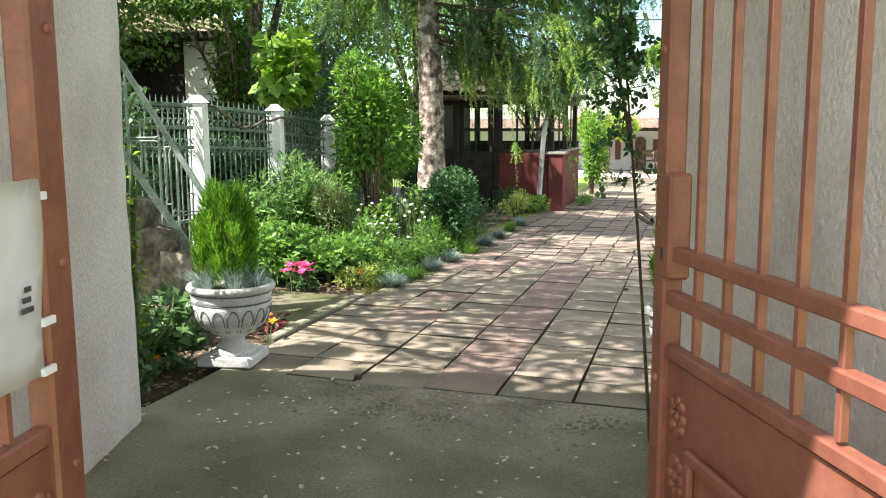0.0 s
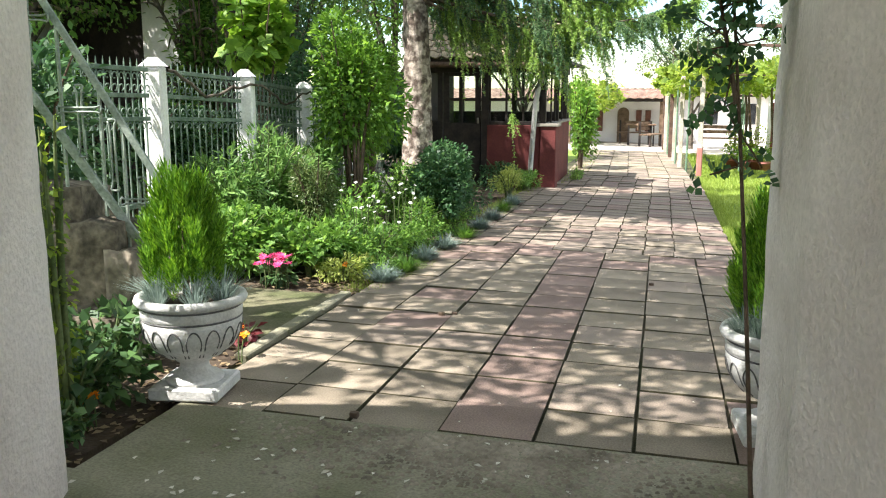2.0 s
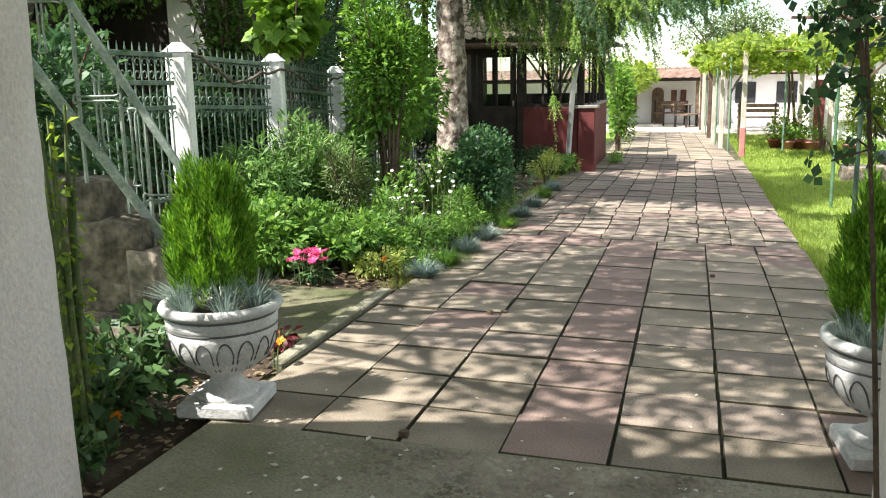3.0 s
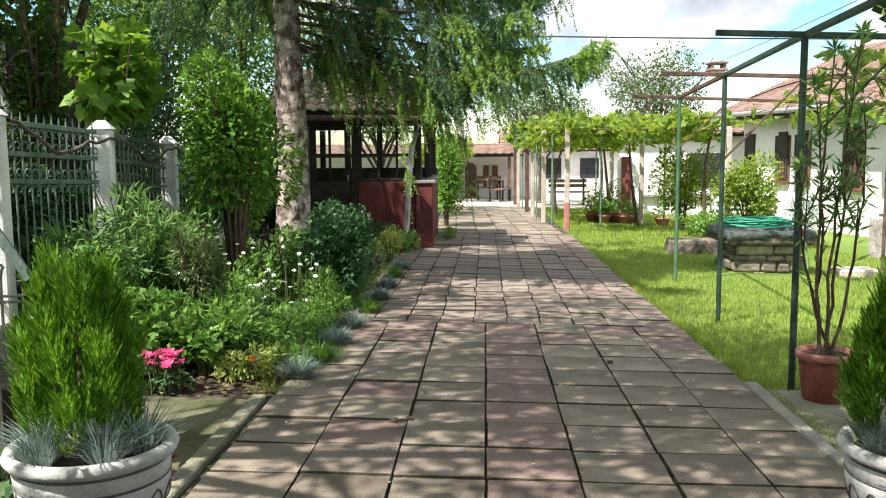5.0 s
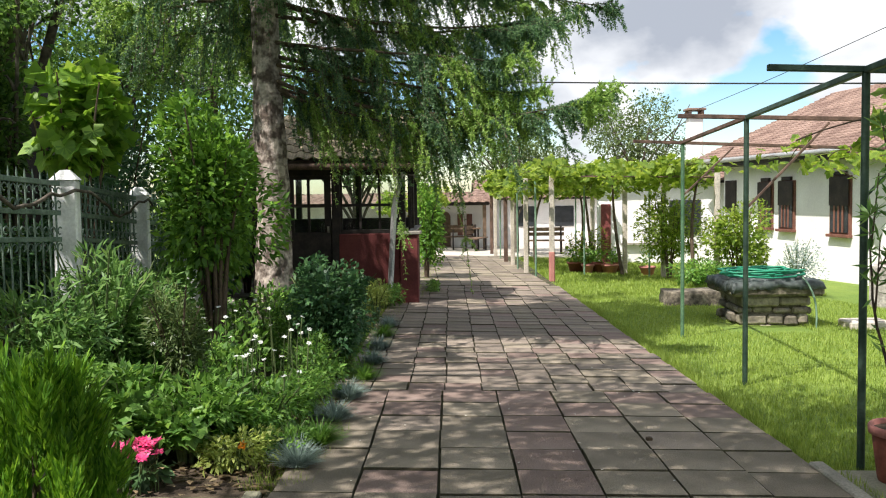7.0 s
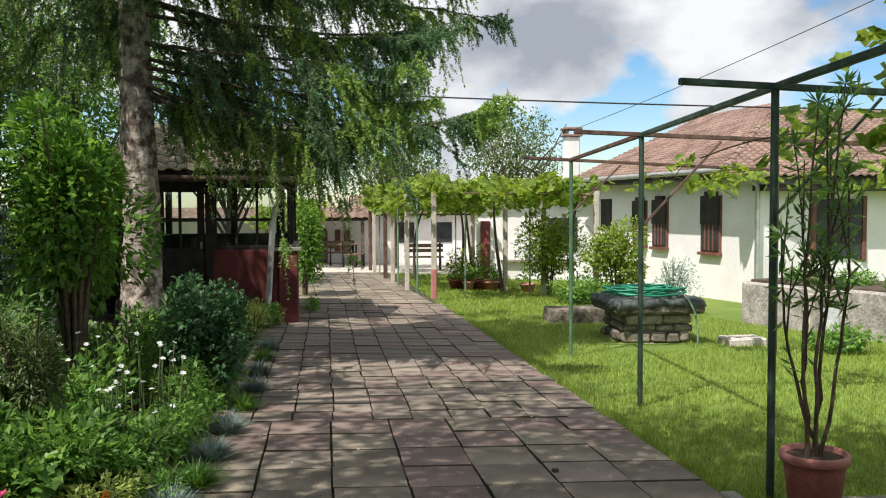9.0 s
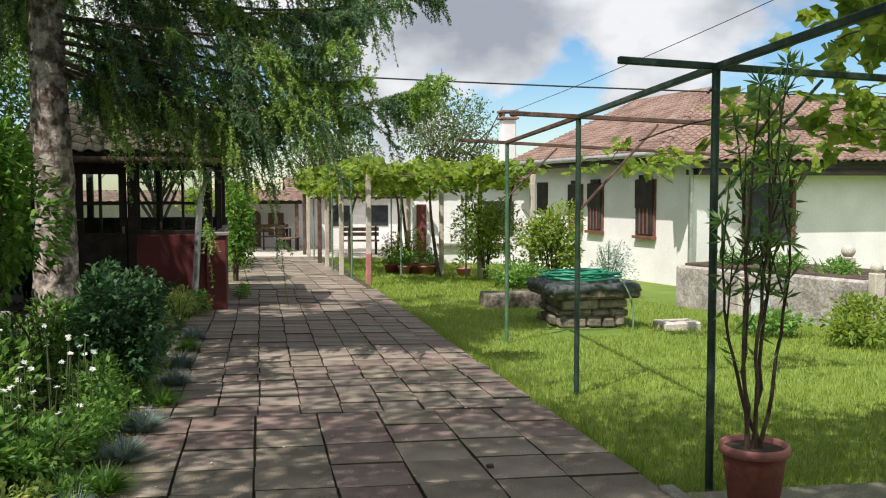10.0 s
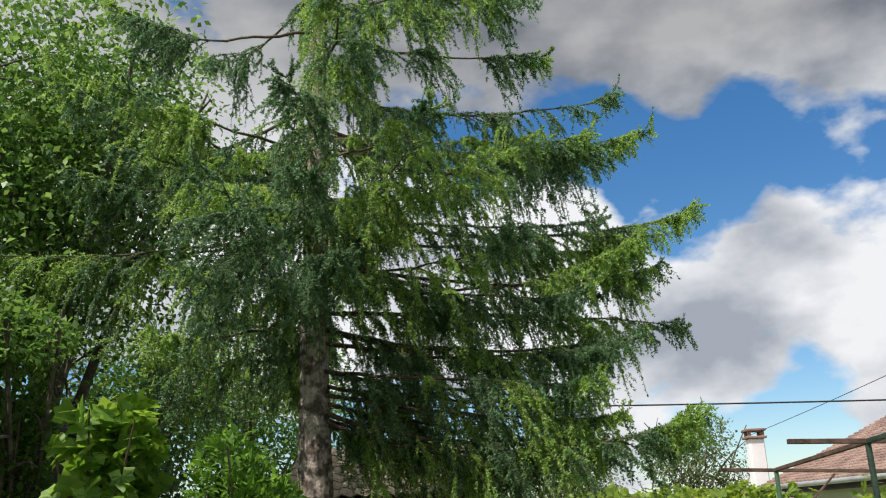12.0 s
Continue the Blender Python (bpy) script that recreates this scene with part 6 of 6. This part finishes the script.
shrub("silver_bush", "pale silvery shrub against the white wall", (5.4, 12.8), (0.45, 0.5), 0.95, 1300, 0.06, 0.025, L_GREY, 9, M_STEM, seed=124, lift=0.0)
shrub("garden_shrub", "low green plants at the arbour's foot", (4.2, 14.4), (0.8, 0.5), 0.5, 1500, 0.08, 0.04, L_HERB, 8, M_STEM, seed=125, lift=0.0)
rough_stone("rubble", (3.35, 11.6, g(3.35, 11.6) - 0.02), (0.9, 0.5, 0.34), M_ROCK, 7, "low heap of stones and earth on the lawn", "rubble")


def flower_pot(x, y, r, h, k):
    t = thing("flower_pot", "small terracotta flower pot before the outbuilding", "pot", (x, y, g(x, y)), "pots by the outbuilding")
    m = Matrix.Translation((x, y, g(x, y) - 0.06))
    part("body", lathe_bm(bmesh.new(), [(r * 0.7, 0), (r * 0.95, h * 0.8), (r * 1.05, h * 0.8), (r * 1.08, h), (r * 0.95, h), (r * 0.9, h * 0.85)], 20, m), M_POT if k % 2 else M_POT_RIM, t, smooth=True)
    P, out = blob_points(90, (x, y, g(x, y) + h + 0.1), (r * 1.2, r * 1.2, 0.16), 0.3, 5, k)
    part_np("plant", *leaf_np(P, out + rand_dirs(90) * 0.5, rand_dirs(90), 0.09, 0.04), L_LILAC if k % 2 else L_HERB, t)


for k, (x, y) in enumerate(((2.75, 17.9), (3.0, 18.05), (3.25, 17.95), (3.5, 18.4), (3.95, 17.3), (2.55, 18.3))):
    flower_pot(x, y, 0.14 + 0.03 * (k % 3), 0.2 + 0.03 * (k % 2), k)


# ---- stone well with tarpaulin and hose ----
def well():
    x0, x1, y0, y1 = 3.06, 3.87, 8.55, 9.35
    zb = g(3.4, 8.9) - 0.08
    t = thing("stone_well", "square rubble-stone well with slab rim under a tarpaulin", "well", (3.47, 8.95, zb))
    block("core", x0 + 0.05, x1 - 0.05, y0 + 0.05, y1 - 0.05, zb - 0.1, 0.24, M_ROCK, t, 0.02)
    rng = random.Random(4)
    z = zb
    for row in range(4):
        h = (0.10, 0.135, 0.09, 0.125)[row]
        for side in range(4):
            s, L = 0.0, (x1 - x0) if side % 2 == 0 else (y1 - y0)
            while s < L - 0.04:
                w = min(rng.uniform(0.14, 0.5), L - s)
                bm = bmesh.new()
                a, b = s + 0.006, s + w - 0.006
                dep = rng.uniform(-0.015, 0.04)
                if side == 0:
                    bb = (x0 + a, x0 + b, y0 - dep, y0 + 0.09)
                elif side == 2:
                    bb = (x0 + a, x0 + b, y1 - 0.09, y1 + dep)
                elif side == 1:
                    bb = (x1 - 0.09, x1 + dep, y0 + a, y0 + b)
                else:
                    bb = (x0 - dep, x0 + 0.09, y0 + a, y0 + b)
                up = rng.uniform(-0.012, 0.012)
                box_bm(bm, *bb, z + 0.008 + up, z + h - 0.008 + up + rng.uniform(-0.012, 0.008), 0.022)
                for v in bm.verts:
                    v.co += noise.noise_vector(v.co * 9) * 0.014
                part("stone", bm, M_WELL, t)
                s += w
        z += h
    block("rim_slab", x0 - 0.12, x1 + 0.14, y0 - 0.12, y1 + 0.12, z, z + 0.13, M_ROCK, t, 0.03, None, "thick grey rim slab")
    return t, z + 0.13


stone_well, wz = well()
tarp = thing("tarpaulin", "crumpled grey-green tarpaulin draped over the well", "tarpaulin", (3.45, 8.9, wz))
bm = bmesh.new()
N = 34
tv = []
for j in range(N + 1):
    row = []
    for i in range(N + 1):
        x, y = 2.92 + 1.11 * i / N, 8.41 + 1.08 * j / N
        dx, dy = max(0, 2.95 - x, x - 4.00), max(0, 8.43 - y, y - 9.47)
        edge = max(dx, dy)
        z = wz + 0.012 + 0.05 * (0.5 + noise.noise(Vector((x * 4, y * 4, 0)))) + 0.025 * noise.noise(Vector((x * 13, y * 13, 3)))
        z -= edge * 1.3 + (0.03 + 0.06 * (0.5 + noise.noise(Vector((x * 6, y * 6, 8)))) if edge > 0 else 0)
        row.append(bm.verts.new((x + 0.02 * noise.noise(Vector((y * 9, x, 1))), y + 0.02 * noise.noise(Vector((x * 9, y, 5))), z)))
    tv.append(row)
for j in range(N):
    for i in range(N):
        bm.faces.new((tv[j][i], tv[j][i + 1], tv[j + 1][i + 1], tv[j + 1][i]))
bmesh.ops.solidify(bm, geom=list(bm.faces), thickness=0.004)
part("cloth", bm, M_TARP, tarp, smooth=True)
hp = []
rh = np.random.default_rng(12)
for k in range(260):
    a = k * 0.19
    rr = 0.30 + 0.10 * math.sin(k * 0.045) + 0.02 * rh.normal()
    hp.append((3.44 + 1.25 * rr * math.cos(a), 8.9 + 0.9 * rr * math.sin(a), wz + 0.085 + 0.0003 * k + 0.015 * math.sin(a * 2.3)))
hose = thing("garden_hose", "coiled green garden hose lying on the tarpaulin", "hose", (3.42, 8.9, wz + 0.06))
tubes("hose_coil", [(hp, 0.013)], M_HOSE, hose, 6)
tubes("hose_end", [(bezier((3.75, 8.45, wz + 0.09), (3.9, 8.3, wz - 0.1), (3.85, 8.32, g(3.85, 8.3) - 0.06), 10), 0.011)], M_POLE_LIGHT, hose, 6)

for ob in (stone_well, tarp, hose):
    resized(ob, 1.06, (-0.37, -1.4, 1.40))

# ---- planted stucco wall at the lawn's far side ----
WA, WB = Vector((5.93, 11.45, 0)), Vector((6.98, 8.45, 0))
wd = (WB - WA).normalized()
WM = Matrix.Translation(WA) @ Matrix.Rotation(math.atan2(wd.y, wd.x), 4, "Z")
WL = (WB - WA).length
pw = thing("planter_wall", "rough grey stucco planter wall with a boarded niche", "wall", WA + Vector((0, 0, -0.4)))
block("body", 0, 1.35, 0, 1.6, -0.6, 0.28, M_STUCCO, pw, 0.03, WM)
block("body", 1.75, WL, 0, 1.6, -0.6, 0.30, M_STUCCO, pw, 0.03, WM)
block("lintel", 1.35, 1.75, 0.05, 1.6, 0.12, 0.27, M_STUCCO, pw, 0.015, WM)
nb = block("niche_board", 1.35, 1.75, 0.12, 0.15, -0.5, 0.12, M_NICHE, pw, 0.004, WM, "pale blue-grey board, stained")
block("niche_post", 1.26, 1.34, -0.06, 0.02, -0.55, 0.2, M_CONC, pw, 0.01, WM)
block("soil", 0.1, WL - 0.1, 0.1, 1.5, 0.27, 0.32, M_SOIL, pw, 0.01, WM)


def ball_post(p, h, r, label):
    t = thing("ball_post", label, "post", p)
    block("shaft", p.x - 0.07, p.x + 0.07, p.y - 0.07, p.y + 0.07, p.z, p.z + h, M_CONC, t, 0.012)
    bm = bmesh.new()
    bmesh.ops.create_uvsphere(bm, u_segments=20, v_segments=12, radius=r, matrix=Matrix.Translation((p.x, p.y, p.z + h + r * 0.85)))
    part("ball", bm, M_CONC, t, smooth=True)


ball_post(Vector((7.05, 8.35, -0.45)), 0.86, 0.075, "pale concrete gate post with a ball finial")
bp = WM @ Vector((2.35, 0.85, 0.3))
ball_post(bp, 0.22, 0.09, "concrete plinth with a ball finial on the planter wall")
for k in range(3):
    q = WM @ Vector((0.7 + 0.85 * k, 0.55, 0))
    shrub("wall_plant", "green plants growing on the planter wall", (q.x, q.y), (0.4, 0.35), 0.85, 700, 0.07, 0.03, L_HERB, 6, M_STEM, seed=130 + k, lift=0.62, category="plant")
lf_ = thing("lattice_fence", "old grey wooden picket fence behind the bushes", "fence", (7.2, 8.0, -0.45))
for k in range(9):
    block("picket", 7.12 + 0.04 * k, 7.15 + 0.04 * k, 8.2 - 0.17 * k, 8.23 - 0.17 * k, -0.5, 0.22 + 0.02 * (k % 3), M_CONC, lf_, 0.004)
bar("fence_rail", (7.11, 8.25, 0.08), (7.5, 6.7, 0.08), 0.03, M_CONC, lf_)
for k, (x, y, h) in enumerate(((6.5, 8.0, 0.5), (6.9, 7.3, 0.6), (6.1, 7.4, 0.3), (5.6, 8.3, 0.22))):
    shrub("border_plant", "green border plants before the planter wall", (x, y), (0.45, 0.4), h, 800, 0.09, 0.04, L_HERB if k % 2 else L_VINE, 7, M_STEM, seed=140 + k, lift=0.0, category="plant")
sb = thing("stone_slab", "flat pale stone slab lying on the lawn", "slab", (4.75, 9.0, g(4.75, 9) - 0.05))
block("slab", 4.5, 5.0, 8.85, 9.2, g(4.75, 9) - 0.12, g(4.75, 9) + 0.03, M_CONC, sb, 0.02)

# ---- oleander in a terracotta pot ----
ox, oy = 2.01, 2.76
oz = g(ox, oy) - 0.035
pot = thing("plant_pot", "terracotta plastic pot with a paler rim", "pot", (ox, oy, oz))
pm = Matrix.Translation((ox, oy, oz))
part("body", lathe_bm(bmesh.new(), [(0.115, 0), (0.12, 0.01), (0.15, 0.25), (0.143, 0.26), (0.14, 0.24)], 32, pm), M_POT, pot, smooth=True)
part("rim", lathe_bm(bmesh.new(), [(0.145, 0.25), (0.165, 0.25), (0.168, 0.285), (0.16, 0.295), (0.148, 0.292), (0.143, 0.255)], 32, pm), M_POT_RIM, pot, "paler rim", True)
bm = bmesh.new()
bmesh.ops.create_circle(bm, cap_ends=True, segments=24, radius=0.148, matrix=Matrix.Translation((ox, oy, oz + 0.268)))
part("soil", bm, M_SOIL, pot)
ol = thing("oleander", "leggy oleander with bare stems and narrow leaves", "shrub", (ox, oy, oz + 0.27))
ro = np.random.default_rng(15)
paths, P, D = [], [], []
for k, (dx, dy, h) in enumerate(((-0.16, 0.02, 1.55), (-0.05, -0.05, 1.75), (0.08, 0.03, 1.7), (0.16, -0.02, 1.85), (0.24, 0.05, 1.4), (-0.22, 0.05, 1.1))):
    a = np.array([ox + 0.018 * (k - 2.5), oy, oz + 0.26])
    e = np.array([ox + dx * 0.75, oy + dy, oz + 0.27 + h])
    b = bezier(a, (a + e) / 2 + np.array([0.10 * ((-1) ** k), 0.03, -0.1]), e, 16)
    b[2:-1] += np.cumsum(ro.normal(0, 0.011, (13, 3)), 0) * np.linspace(1, 0.3, 13)[:, None]
    paths.append((b, np.linspace(0.011, 0.004, 16)))
    for q in range(3):
        s = b[ro.integers(7, 14)]
        e2 = s + np.array([ro.uniform(-0.22, 0.22), ro.uniform(-0.15, 0.15), ro.uniform(0.15, 0.4)])
        b2 = bezier(s, (s + e2) / 2 + np.array([0, 0, -0.04]), e2, 8)
        paths.append((b2, np.linspace(0.006, 0.003, 8)))
        for p in b2[3:]:
            for _ in range(3):
                P.append(p), D.append(unit(ro.normal(size=3) + np.array([0, 0, 0.4])))
    for p in b[4:]:
        for _ in range(1 if p[2] < oz + 0.95 else 6):
            P.append(p), D.append(unit(ro.normal(size=3) + np.array([0, 0, 0.2])))
    for _ in range(16):
        P.append(b[-1]), D.append(unit(ro.normal(size=3) + np.array([0, 0, 0.9])))
P, D = np.array(P), np.array(D)
tubes("stem", paths, M_TWIG, ol, 6)
part_np("leaves", *leaf_np(P, D, ro.normal(size=(len(P), 3)), 0.095 * ro.uniform(0.6, 1.2, len(P)), 0.017, 0.12), L_FERN, ol)

# ---- climbing rose by the gateway's right corner ----
rose = thing("climbing_rose", "thin climbing rose with dark leaves at the gateway corner", "climber", (1.225, -0.45, g(1.225, -0.45)))
rr_ = np.random.default_rng(19)
paths, P, D = [], [], []
for a, m, e in (((1.225, -0.45, -0.04), (1.15, -0.45, 1.0), (1.03, -0.45, 2.1)), ((1.10, -0.45, 1.36), (1.05, -0.45, 1.6), (0.97, -0.45, 2.0))):
    b = bezier(a, m, e, 22)
    paths.append((b, np.linspace(0.009, 0.004, 22)))
    for p in (b[12:] if b[0][2] < 0.5 else b[4:]):
        for _q in range(2):
            e2 = p + rr_.normal(0, 1, 3) * np.array([0.08, 0.04, 0.06])
            paths.append((np.array([p, (p + e2) / 2, e2]), 0.003))
            for _ in range(5):
                P.append(e2 + rr_.normal(0, 0.035, 3)), D.append(unit(rr_.normal(size=3)))
P, D = np.array(P), np.array(D)
tubes("cane", paths, M_TWIG, rose, 5)["kind"] = "stuff"
part_np("leaf_spray", *lobed_np(P, D, rr_.normal(size=(len(P), 3)), 0.040, 3), L_ROSE, rose)["kind"] = "stuff"

for k, (x, y, h) in enumerate(((-2.05, 2.95, 0.42), (-2.35, 3.05, 0.55), (-1.75, 2.95, 0.34), (-2.15, 3.4, 0.52), (-1.62, 3.6, 0.40))):
    shrub("geranium_plant", "broad lobed-leaved green plant filling the bed's front", (x, y), (0.27, 0.25), h, 330, 0.062, 0.05, L_HERB, 9, M_STEM, True, seed=160 + k, lift=0.1, category="plant", group="bedding plants")

# ---- overhead cables ----
def cable(name, a, b, sag, r, label):
    a, b = np.array(a, float), np.array(b, float)
    f = np.linspace(0, 1, 24)[:, None]
    p = a + (b - a) * f
    p[:, 2] -= sag * 4 * (f * (1 - f))[:, 0]
    tagged(tubes(name, [(p, r)], M_WIRE, None, 5), label, "cable")


cable("power_cable", (-4.0, 15.2, 3.70), (14.0, 11.1, 2.90), 0.12, 0.014, "black power cable slung across the garden")
cable("thin_wire", (4.9, 17.7, 3.1), (6.5, 5.0, 4.25), 0.1, 0.006, "thin wire rising from the chimney")

for x, y in ((-0.45, 1.96), (-0.37, 1.99), (-0.37, 0.06), (0.85, 3.4)):
    rough_stone("spruce_cone", (x, y, g(x, y) + 0.008), (0.035, 0.03, 0.026), M_TWIG, int(40 + 9 * x), "small dark spruce cone fallen on the slabs", "cone")


# ---- lawn grass ----
def grass(name, n, x0, x1, y0, y1, h, w, seed, inside):
    rng = np.random.default_rng(seed)
    x, y = rng.uniform(x0, x1, n), y0 + (y1 - y0) * rng.uniform(0, 1, n) ** 1.25
    ok = inside(x, y)
    x, y = x[ok], y[ok]
    n = len(x)
    z = -0.02 * x - 0.015 * y - 0.075
    a, tl = rng.uniform(0, 2 * np.pi, n), rng.uniform(0, 0.8, n)
    L = h * rng.uniform(0.5, 1.2, n)
    b = np.stack([x, y, z], 1)
    s = np.stack([-np.sin(a), np.cos(a), np.zeros(n)], 1) * (w * rng.uniform(0.7, 1.3, n))[:, None]
    tip = b + np.stack([np.cos(a) * tl, np.sin(a) * tl, np.ones(n)], 1) * L[:, None]
    V = np.stack([b - s, b + s, tip], 1).reshape(-1, 3)
    ob = part_np(name, V, np.arange(len(V)).reshape(-1, 3), L_GRASS)
    return tagged(ob, "short mown green lawn grass", "grass", kind="stuff")


grass("lawn_grass", 120000, 1.62, 7.4, 2.95, 13.0, 0.05, 0.0045, 3, lambda x, y: (x > 1.58 + 0.05 * np.sin(9 * y)) & ~((x > 2.95) & (x < 3.98) & (y > 8.5) & (y < 9.4)) & (x < 6.0 + (11.4 - y) * 0.34))
grass("lawn_grass", 45000, 1.4, 6.0, 13.0, 25.0, 0.06, 0.009, 4, lambda x, y: x > 1.62 - 0.045 * (y - 13))
grass("edge_grass", 9000, -1.34, -0.92, 2.5, 11.6, 0.10, 0.004, 5, lambda x, y: x < -1.0 - 0.2 * np.sin(5 * y) * 0.3)
grass("edge_grass", 22000, 1.36, 1.80, 0.4, 14.0, 0.075, 0.004, 6, lambda x, y: x > 1.62 - 0.16 * np.abs(np.sin(2.3 * y) * np.sin(6.1 * y + 1)) - 0.06 * np.sin(19 * y))
grass("joint_grass", 2600, -1.2, 1.4, 0.3, 9.0, 0.028, 0.003, 8, lambda x, y: (np.abs((x + 1.18 + 0.02) % 0.4 - 0.0) < 0.012) & (y < 4.8) & (np.sin(3.1 * y + 5 * x) + np.sin(1.3 * y - 4 * x) > 0.9))
grass("edge_grass", 2400, -1.27, -1.13, 0.8, 2.6, 0.035, 0.003, 9, lambda x, y: np.sin(4.1 * y + 2) + np.sin(9.7 * y) > 0.1)
grass("edge_grass", 5000, -0.95, -0.4, 11.8, 22.0, 0.10, 0.006, 7, lambda x, y: x < -0.62 + 0.12 * np.sin(3 * y))


# ---- petals, leaves and chips on the ground ----
def litter(name, n, x0, x1, y0, y1, size, leaf, seed, label, lift=0.004):
    rng = np.random.default_rng(seed)
    P = np.stack([rng.uniform(x0, x1, n), rng.uniform(y0, y1, n), np.zeros(n)], 1)
    P[:, 2] = -0.02 * P[:, 0] - 0.015 * P[:, 1] + lift
    a = rng.uniform(0, 2 * np.pi, n)
    D = np.stack([np.cos(a), np.sin(a), rng.uniform(0, 0.25, n)], 1)
    ob = part_np(name, *leaf_np(P, D, np.tile([0.0, 0, 1.0], (n, 1)) + rng.normal(0, 0.12, (n, 3)), size * rng.uniform(0.5, 1.3, n), size * 0.7, 0.15), leaf)
    return tagged(ob, label, "litter", kind="stuff")


L_PETAL = leaf_mat("fallen_petals", (0.42, 0.40, 0.33), (0.58, 0.56, 0.48), (0.72, 0.70, 0.62), 0.1)
L_DRY = leaf_mat("dry_leaves", (0.12, 0.085, 0.05), (0.22, 0.16, 0.09), (0.36, 0.28, 0.17), 0.1)
litter("fallen_petals", 170, -1.2, 1.2, -2.2, 0.0, 0.030, L_PETAL, 1, "pale petals fallen on the apron")
litter("fallen_petals", 90, -1.1, 1.5, 0.1, 7.0, 0.02, L_PETAL, 2, "pale petals fallen on the slabs")
litter("dry_leaves", 520, -2.2, -1.20, -0.74, 1.1, 0.045, L_DRY, 3, "dry bark and leaves on the soil", -0.022)
litter("dry_leaves", 120, -1.9, -1.1, 2.4, 2.9, 0.06, L_DRY, 4, "dry straw at the bed's edge", -0.015)
rg = np.random.default_rng(6)
gp = []
for k in range(2600):
    x, y, s = rg.normal(0.25, 0.42), -0.03 - abs(rg.normal(0, 0.26)), rg.uniform(0.003, 0.013)
    gp.append((np.array([[x - s, y - s, 0], [x + s, y - s * 0.8, 0], [x + s * 0.8, y + s, 0], [x - s, y + s * 0.7, 0], [x, y, s * 0.9]]) + np.array([0, 0, g(x, y) + 0.001]), np.array([[0, 1, 4], [1, 2, 4], [2, 3, 4], [3, 0, 4]])))
tagged(part_np("gravel", *merge_np(gp), M_STONE), "loose grey gravel strewn before the slabs", "gravel", kind="stuff")


# ---- paving slabs ----
def slab_mesh(sx, sy, seed, material):
    rng = random.Random(seed)
    bm = bmesh.new()
    j = lambda: rng.uniform(-0.004, 0.004)
    c = [(-sx / 2 + j(), -sy / 2 + j()), (sx / 2 + j(), -sy / 2 + j()), (sx / 2 + j(), sy / 2 + j()), (-sx / 2 + j(), sy / 2 + j())]
    lo = [bm.verts.new((x, y, -0.05)) for x, y in c]
    mi = [bm.verts.new((x, y, -0.006)) for x, y in c]
    hi = [bm.verts.new((x * 0.993, y * 0.991, 0)) for x, y in c]
    for a, b in ((lo, mi), (mi, hi)):
        for k in range(4):
            bm.faces.new((a[k], a[(k + 1) % 4], b[(k + 1) % 4], b[k])).material_index = 1
    bm.faces.new(hi)
    me = bpy.data.meshes.new("slab")
    bm.to_mesh(me)
    bm.free()
    me.materials.append(material)
    me.materials.append(M_JOINT)
    return me


rp = random.Random(9)
MATS = {"b": M_PAVER, "r": M_PAVER_RED, "p": M_PAVER_PINK}
BIG = {k: [slab_mesh(0.389, 0.385, s, m) for s in range(4)] for k, m in MATS.items()}
SMALL = {k: [slab_mesh(0.270, 0.277, s + 9, m) for s in range(4)] for k, m in MATS.items()}
SLOPE = Euler((-0.015, 0.02, 0))
count = 0
rest = []


def lay(me, x, y):
    global count
    m = Matrix.Translation((x, y, g(x, y) + rp.uniform(-0.006, 0.006))) @ Euler((SLOPE.x + rp.uniform(-0.008, 0.008), SLOPE.y + rp.uniform(-0.008, 0.008), rp.uniform(-0.006, 0.006))).to_matrix().to_4x4()
    if count < 300:
        ob = new("paving_slab", me)
        settle_under(ob, path_bed)
        ob.matrix_basis = m
        count += 1
    else:
        rest.append((me, m))


for row in range(12):
    for col in range(7):
        kind = "r" if (col == 3 and rp.random() < 0.85) or (row > 9 and rp.random() < 0.6) or rp.random() < 0.04 else ("p" if rp.random() < 0.12 else "b")
        lay(BIG[kind][rp.randrange(4)], -1.0 + 0.4 * col + 0.02, 0.2 + 0.4 * row)
y = 4.8 + 0.145
while y < 13.85:
    off = rp.uniform(-0.01, 0.01)
    for col in range(10):
        kind = "p" if rp.random() < 0.62 else ("r" if rp.random() < 0.45 else "b")
        lay(SMALL[kind][rp.randrange(4)], -1.06 + 0.28 * col + off, y + rp.uniform(-0.006, 0.006))
    y += 0.29
y = 13.95 + 0.2
while y < 23.8:
    for col in range(6):
        kind = "p" if rp.random() < 0.6 else "b"
        lay(BIG[kind][rp.randrange(4)], -0.72 + 0.4 * col - 0.035 * (y - 14), y)
    y += 0.4
for kind, material in MATS.items():
    for slot, look_ in ((0, material), (1, M_JOINT)):
        pieces = [(np.array([tuple(m @ v.co) for v in me.vertices]), np.array([tuple(p.vertices) for p in me.polygons if p.material_index == slot])) for me, m in rest if me.materials[0] is material]
        if pieces:
            part_np("far_slabs", *merge_np(pieces), look_, path_bed)["kind"] = "stuff"
